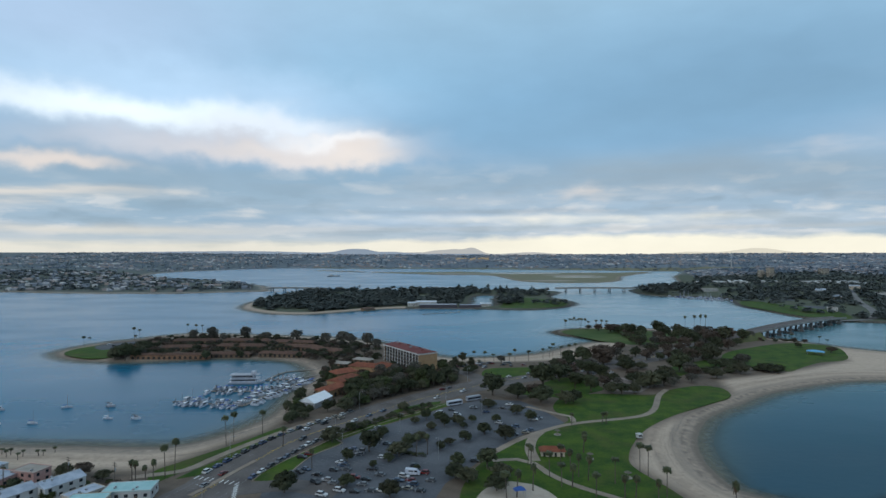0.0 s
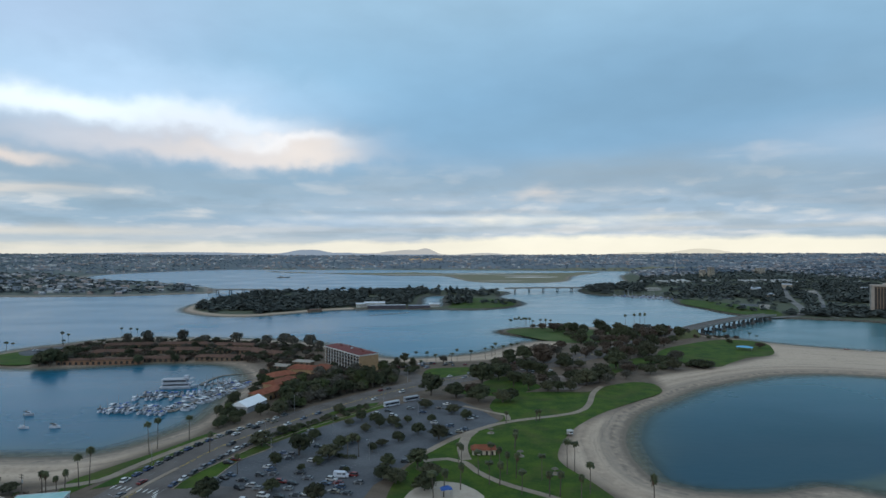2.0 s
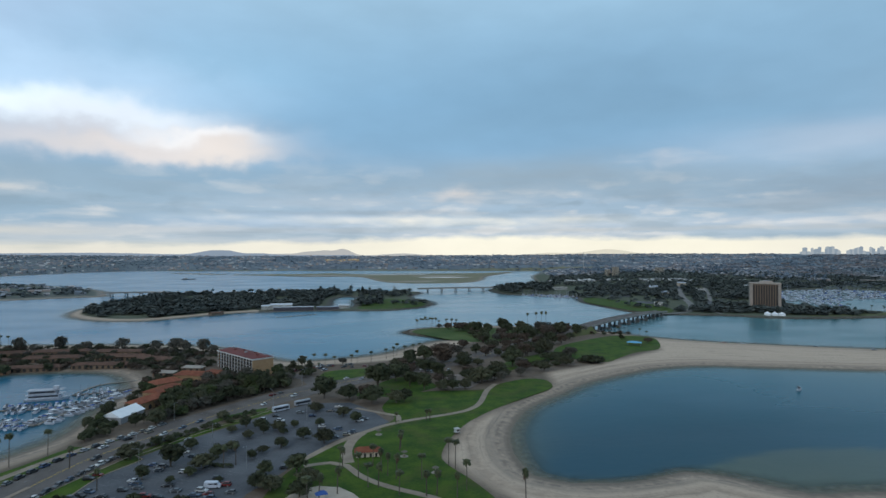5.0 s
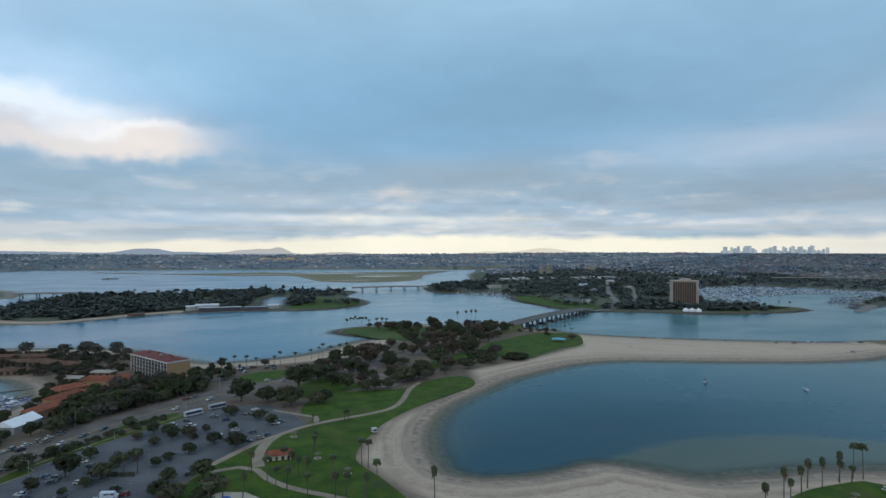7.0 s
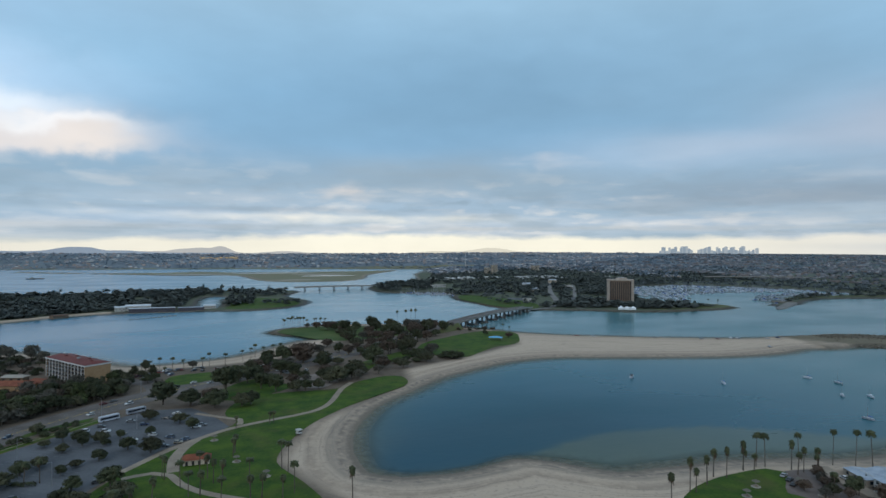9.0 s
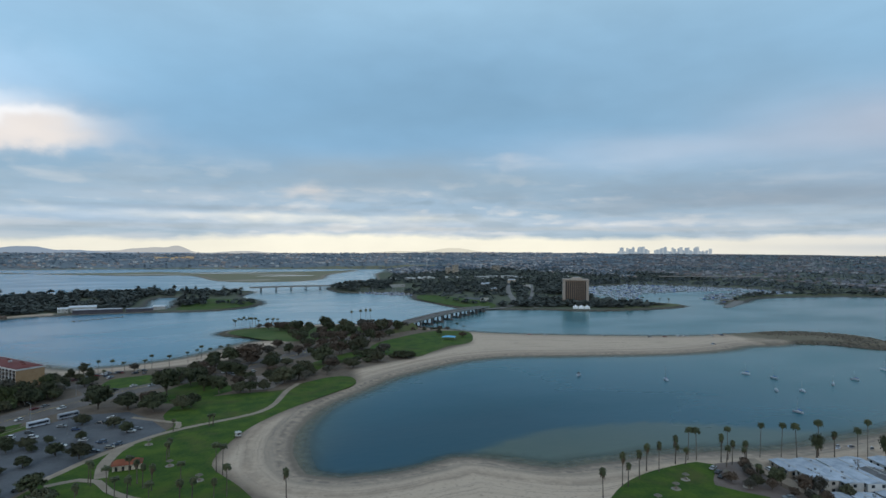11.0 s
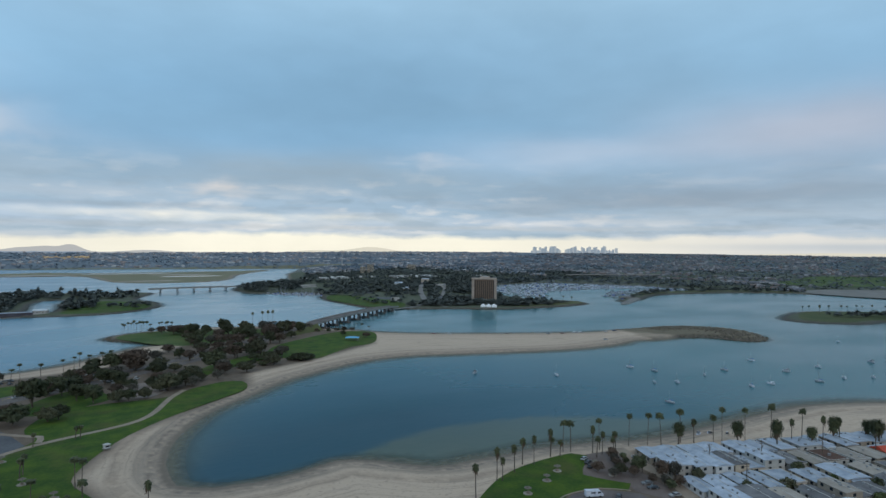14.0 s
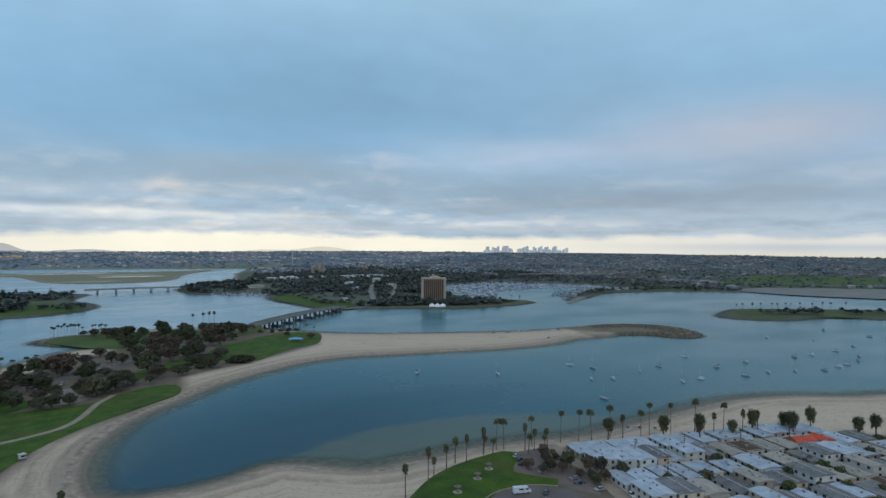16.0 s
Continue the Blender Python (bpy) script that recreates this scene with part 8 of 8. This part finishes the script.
for k, (x, y, h) in enumerate([(1012, 396, 12), (1020, 390, 13), (1036, 382, 12), (1044, 386, 13), (1050, 376, 13), (1058, 378, 12), (1068, 366, 13), (1080, 362, 12), (1089, 354, 13), (1099, 350, 12), (1112, 342, 13), (1130, 330, 12), (1150, 322, 13), (1166, 315, 12), (1185, 300, 13), (880, 735, 9), (868, 745, 9), (846, 762, 10), (850, 770, 10), (838, 775, 10), (865, 720, 9)]):
    put_palm(x, y, h, "tall", "palms on the far points")
patch("island_lawn", [(95, 955), (150, 942), (205, 985), (216, 1050), (190, 1120), (150, 1150), (112, 1130), (104, 1010)], TOP + 0.1, GRASS, "green lawn on the island's point", "lawn", step=12)
patch("quay_lawn", [(512, 1000), (509, 900), (510, 850), (518, 815), (548, 790), (585, 840), (600, 900), (590, 1000), (560, 1080)], TOP + 0.1, GRASS, "thin green waterside lawn", "lawn", step=12)
patch("quay_tip_lawn", [(720, 705), (800, 692), (868, 698), (884, 735), (860, 745), (800, 720), (740, 722)], TOP + 0.1, DRYGRASS, "thin green lawn at the quay's tip", "lawn", step=12)
patch("south_point_lawn", [(935, 356), (1000, 395), (1070, 405), (1150, 350), (1260, 235), (1180, 205), (1090, 240), (1020, 305), (960, 315)], TOP + 0.1, mat("point_grass", (0.040, 0.062, 0.018), (0.085, 0.096, 0.036), 0.03, 0.95, 0.4, scale2=0.5), "worn green lawn on the southern point", "lawn", step=12)


def far_houses(name, x, y, w, d, h, roof_h, turn, label, material):
    z0 = lookup(Z, x, y) - 0.5
    n = len(x)
    c, s = np.cos(turn), np.sin(turn)
    V = []
    for sx, sy, lv in ((-1, -1, 0), (1, -1, 0), (1, 1, 0), (-1, 1, 0), (-1, -1, 1), (1, -1, 1), (1, 1, 1), (-1, 1, 1), (-1, 0, 2), (1, 0, 2)):
        a, b = sx * w / 2, sy * d / 2
        V.append(np.stack([x + c * a - s * b, y + s * a + c * b, z0 + (0 if lv == 0 else h if lv == 1 else h + roof_h)], 1))
    V = np.stack(V, 1).reshape(-1, 3)
    quads = np.array([(0, 1, 5, 4), (1, 2, 6, 5), (2, 3, 7, 6), (3, 0, 4, 7), (4, 5, 9, 8), (6, 7, 8, 9)])
    tris = np.array([(5, 6, 9), (7, 4, 8)])
    base = (np.arange(n) * 10)[:, None, None]
    Q, T = (base + quads).reshape(-1, 4), (base + tris).reshape(-1, 3)
    me = bpy.data.meshes.new(name)
    me.from_pydata(V.tolist(), [], Q.tolist() + T.tolist())
    me.materials.append(material)
    me.update()
    return tagged(new(name, me), label, "houses", kind="stuff")


# darker wall paints, greyed towards lavender for distance haze
DARKHOUSE = mat("far_brown_walls", (0.85, 0.85, 0.85), (1, 1, 1), 0.05, 0.9, 0, island=0.2, hue=[
    (0.175, 0.178, 0.195), (0.15, 0.16, 0.18), (0.21, 0.21, 0.225), (0.135, 0.145, 0.165), (0.205, 0.172, 0.162), (0.165, 0.175, 0.20), (0.31, 0.31, 0.325), (0.175, 0.155, 0.152)])


def city(name, poly, count, label, big=0.06, material=None, inset=12):
    p = open_land(points_in(poly, count, inset), 0.02)
    m = (~in_poly(p[:, 0], p[:, 1], MARSH)) & (np.hypot(p[:, 0], p[:, 1]) < 4880)
    p = p[m]
    p = p[patchy(p) + rng.normal(0, 0.10, len(p)) > -0.04]
    n = len(p)
    w, d = rng.uniform(8, 17, n), rng.uniform(7, 13, n)
    bigger = rng.random(n) < big
    w[bigger] *= 3.0
    d[bigger] *= 1.8
    h = rng.uniform(3.0, 7.5, n)
    turn = rng.choice([0.3, 0.3 + math.pi / 2], n) + rng.normal(0, 0.06, n)
    return far_houses(name, p[:, 0], p[:, 1], w, d, h, np.where(bigger, 0.2, rng.uniform(0.3, 2.2, n)), turn, label, material or FARHOUSE)


city("crown_houses", [(-3200, 1330), (-1500, 1335), (-900, 1308), (-560, 1290), (-440, 1370), (-500, 1550), (-720, 1790), (-980, 1980), (-1250, 2300), (-3200, 2400)], 1500, "pale houses of the far waterside district", 0.03)
city("east_houses", [(-2400, 2500), (-1200, 2400), (-1000, 2830), (-800, 3070), (-200, 2980), (600, 2810), (1100, 2640), (1300, 2500), (2300, 2600), (3300, 3600), (2600, 4200), (0, 4880), (-2600, 4200)], 8500, "pale houses over the far eastern slopes")
city("south_houses", [(1500, 700), (1600, 200), (2200, -100), (4200, 0), (4700, 900), (3500, 3400), (2000, 2600), (1750, 1700), (1800, 1000)], 8500, "grey and brown houses over the far southern slopes", 0.09, DARKHOUSE)
FLATS = [(860, 1990), (1063, 2590), (1300, 2500), (2000, 2600), (1800, 1750), (1560, 1500), (1500, 2250), (1000, 2080)]
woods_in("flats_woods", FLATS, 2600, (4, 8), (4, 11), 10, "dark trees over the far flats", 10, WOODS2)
city("flats_houses", FLATS, 1500, "pale houses over the far flats", 0.15)
# houses of the slope whose sunlight is in their colour
city("ochre_houses", [(90, 3560), (270, 3540), (290, 3740), (90, 3760)], 150, "sunlit ochre houses on a far slope", 0.1, WARMHOUSE)
city("shore_sheds", [(640, 1560), (700, 1600), (800, 1640), (960, 1650), (1250, 1600), (1450, 1700), (960, 1720), (740, 1690)], 46, "long white roofs on the far shore", 0.7, WHITEWALL)
for x, y, h, w in [(1132, 2022, 36, 22), (1105, 2030, 26, 18), (1400, 2150, 24, 30)]:
    top = thing("apartment_building", "pale tall apartment block far behind the trees", "building", "far tall buildings", at=pose(x, y, gz(x, y) - 1, 0, 0, 20))
    s = Shape()
    s.box(0, 0, 0, w, w * 0.7, h, STUCCO)
    part("wall", s, top)
    for k in range(int(h / 4)):
        s = Shape()
        s.box(0, 0, 2 + k * 4, w + 0.3, w * 0.7 + 0.3, 1.6, WINDOW)
        part("window_band", s, top)
    s = Shape()
    s.box(0, 0, h, w * 0.9, w * 0.6, 1.2, ROOFGREY)
    part("roof", s, top)
top = thing("observation_tower", "slender pale blue observation tower far inland", "tower", at=pose(1218, 2469, gz(1218, 2469)))
s = Shape()
s.tube([(0, 0, -1), (0, 0, 40), (0, 0, 78)], [2.2, 1.8, 1.4], GREYFIN, 8)
part("shaft", s, top)
s = Shape()
s.tube([(0, 0, 50), (0, 0, 51), (0, 0, 54), (0, 0, 55)], [3.0, 6.0, 6.0, 3.0], ROOFGREY, 12)
part("cabin", s, top)
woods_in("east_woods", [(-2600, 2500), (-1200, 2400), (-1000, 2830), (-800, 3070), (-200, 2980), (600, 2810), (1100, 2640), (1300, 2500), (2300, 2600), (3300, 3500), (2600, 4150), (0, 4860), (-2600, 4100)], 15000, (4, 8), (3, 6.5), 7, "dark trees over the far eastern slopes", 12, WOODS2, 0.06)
# a step between those, with part of the haze in its leaf colour
MIDLEAF = mat("far_leaves_lavender_haze", (0.088, 0.108, 0.124), (0.130, 0.150, 0.162), 0.02, 0.9, 0, scale2=0.2, island=0.12)
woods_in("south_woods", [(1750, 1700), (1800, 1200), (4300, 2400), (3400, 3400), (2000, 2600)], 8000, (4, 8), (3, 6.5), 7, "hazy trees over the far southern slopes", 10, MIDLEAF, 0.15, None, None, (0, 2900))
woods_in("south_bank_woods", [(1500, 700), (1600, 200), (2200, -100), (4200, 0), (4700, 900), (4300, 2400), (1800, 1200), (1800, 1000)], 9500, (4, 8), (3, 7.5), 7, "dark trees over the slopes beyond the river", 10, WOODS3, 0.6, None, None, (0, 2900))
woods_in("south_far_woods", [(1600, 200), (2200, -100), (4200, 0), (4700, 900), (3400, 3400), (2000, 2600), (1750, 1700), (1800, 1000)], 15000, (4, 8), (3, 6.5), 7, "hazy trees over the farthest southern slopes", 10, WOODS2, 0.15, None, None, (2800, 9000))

# buildings and open yards behind the quays
for x, y, rz, w, d, h in [(760, 1130, 57, 60, 18, 6), (840, 1300, 57, 70, 20, 7), (600, 900, 57, 26, 14, 5), (900, 1200, 57, 44, 18, 6), (780, 860, -38, 30, 14, 5), (740, 800, -38, 22, 12, 4),
                          (1000, 1420, 57, 60, 22, 8), (600, 1330, 20, 50, 18, 6), (1130, 1290, -20, 60, 20, 7)]:
    flat_house(x, y, rz, w, d, h, rnd.choice([WHITEWALL, STUCCO, GREYFIN]), rnd.choice([ROOFGREY, ROOFTAN]), "long low building behind the far quays", "buildings behind the quays", 1)
for k, (x, y, w, d, rz) in enumerate([(610, 960, 50, 30, 57), (720, 930, 60, 30, 57), (650, 1120, 70, 40, 57), (780, 780, 40, 16, -38), (930, 1330, 80, 40, 57)]):
    c, sn = math.cos(radians(rz)), math.sin(radians(rz))
    patch("quay_yard", [(x + c * a * w / 2 - sn * b * d / 2, y + sn * a * w / 2 + c * b * d / 2) for a, b in ((-1, -1), (1, -1), (1, 1), (-1, 1))], TOP + 0.08, ASPHALT, "grey parking yard behind the far quays", "car park", False)

boom = Shape()
boom.tube([(-30, 862, 0.1), (-12, 872, 0.15), (6, 881, 0.1), (27, 896, 0.12)], [0.8, 0.9, 0.9, 0.8], TIMBER, 6)
for q in range(9):
    boom.box(-28 + q * 6.6, 863.5 + q * 3.9, 0.0, 3.2, 2.6, 0.9, TIMBER)
solo("floating_boom", boom, "long dark floating breakwater off the island hall", "floating dock")

# stone jetty at the mouth of the boat basin
jetty = Shape()
jetty.hull([(914, 646, -1.5), (940, 650, -1.5), (1046, 706, -1.5), (1030, 722, -1.5), (926, 664, -1.5)], [(918, 649, 1.7), (939, 653, 1.7), (1044, 708, 2.4), (1032, 719, 2.4), (928, 661, 1.7)], AVENUE)
jetty.hull([(1020, 720, -1.5), (1046, 706, -1.5), (1060, 730, -1.5), (1030, 752, -1.5)], [(1022, 721, 2.5), (1044, 709, 2.5), (1056, 730, 2.5), (1032, 748, 2.5)], ROCK)
solo("stone_jetty", jetty, "low pale stone jetty at the basin mouth", "jetty")

# waterside buildings on the island
QUAYWALL = mat("dark_plum_wall", (0.060, 0.055, 0.068), (0.105, 0.095, 0.112), 0.2, 0.85, 0.1)
PALEROOF = mat("white_sheet_roof", (0.46, 0.50, 0.55), (0.60, 0.64, 0.68), 0.2, 0.7, 0.05)
for x, y, rz, w, d, h, wall, roof, g, label in [
        (-8, 962, 1, 62, 12, 5.0, QUAYWALL, PALEROOF, 0.0, "long dark waterside hall with a white flat roof"),
        (45, 960, -1, 36, 11, 4.2, QUAYWALL, ROOFGREY, 0.0, "dark waterside hall with a grey flat roof"),
        (-28, 978, 2, 34, 14, 7.0, GREYFIN, PALEROOF, 2.0, "pale island building with a white gable roof"),
        (-52, 972, 8, 13, 11, 6.0, GREYFIN, PALEROOF, 1.6, "small pale island building with a white gable roof"),
        (72, 985, -12, 18, 11, 5.4, GREYFIN, PALEROOF, 1.4, "pale boat shed on the island"),
        (-118, 918, 38, 20, 9, 4.0, SHADEWALL, DULLTILE, 1.2, "low brown waterside building on the island")]:
    flat_house(x, y, rz, w, d, h, wall, roof, label, "island buildings", 1, g)
dock([(-45, 946), (0, 946), (50, 944)], 5)
dock([(-75, 938), (-40, 940)], 3)
# sand bars and pools in the marsh
BARSAND = mat("pale_bar_sand", (0.27, 0.235, 0.19), (0.36, 0.32, 0.265), 0.02, 0.9, 0.1)
for x, y, w, d in [(50, 2290, 260, 110), (480, 2170, 190, 90), (330, 1790, 150, 60), (-260, 2440, 240, 60)]:
    patch("sand_bar", [(x + math.cos(a) * w / 2 * (1 + 0.25 * math.sin(3 * a)), y + math.sin(a) * d / 2) for a in np.linspace(0, 2 * math.pi, 17)[:-1]], gz(x, y) + 0.12, BARSAND, "pale sand bar in the far marsh", "sand bar", True, 30, 1.0)
for x, y, w, d in [(330, 2330, 300, 70), (480, 2040, 200, 60)]:
    pts = [(x + math.cos(a) * w / 2, y + math.sin(a) * d / 2) for a in np.linspace(0, 2 * math.pi, 17)[:-1]]
    patch("marsh_pool", pts, max(gz(x, y), 0) + 0.15, MATS.get("pool") or mat("pool", (0.03, 0.05, 0.07), (0.05, 0.07, 0.09), 0.02, 0.12, 0, spec=0.5), "shallow pool in the far marsh", "water", True, 30, 1.0)

# city skyline, self-glowing so that the towers keep a hazy tone
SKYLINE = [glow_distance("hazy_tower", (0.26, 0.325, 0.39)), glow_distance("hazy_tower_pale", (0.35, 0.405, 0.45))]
gen2 = np.random.default_rng(77)
for i in range(46):
    az = radians(43.4 + 8.0 * (i + gen2.uniform(0, 0.8)) / 46)
    if 46.2 < math.degrees(az) < 46.7:
        continue
    r = 4760 + gen2.uniform(0, 40)
    h = 28 + 44 * gen2.uniform(0, 1) ** 1.6 + (6 if i > 12 else 0)
    w = gen2.uniform(12, 28)
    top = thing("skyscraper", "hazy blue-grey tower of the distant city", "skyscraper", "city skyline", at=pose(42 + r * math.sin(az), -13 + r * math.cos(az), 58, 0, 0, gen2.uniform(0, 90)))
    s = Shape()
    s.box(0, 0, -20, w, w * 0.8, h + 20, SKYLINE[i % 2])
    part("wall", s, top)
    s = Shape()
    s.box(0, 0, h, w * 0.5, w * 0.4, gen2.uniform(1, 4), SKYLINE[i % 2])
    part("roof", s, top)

# tidal flat and green strip beside the river mouth
patch("river_flat", RIVER_FLAT, TOP + 0.3, mat("tidal_flat", (0.145, 0.142, 0.132), (0.21, 0.20, 0.182), 0.02, 0.9, 0.1), "pale tidal flat beside the river mouth", "flat", True, 30)


def draped(name, poly, step, lift, material, label, category):
    """A sheet that follows the rise of the ground inside an outline."""
    px_, py_ = zip(*poly)
    gx, gy = np.arange(min(px_), max(px_), step), np.arange(min(py_), max(py_), step)
    s = Shape()
    for x in gx:
        for y in gy:
            if in_poly([x + step / 2], [y + step / 2], poly)[0]:
                s.face([(a, b, gz(a, b) + lift) for a, b in ((x, y), (x + step, y), (x + step, y + step), (x, y + step))], material)
    return solo(name, s, label, category, kind="structure")


draped("river_green", RIVER_FIELDS, 14.0, 1.0, MATS["worn_lawn"], "green playing fields beyond the river", "lawn")
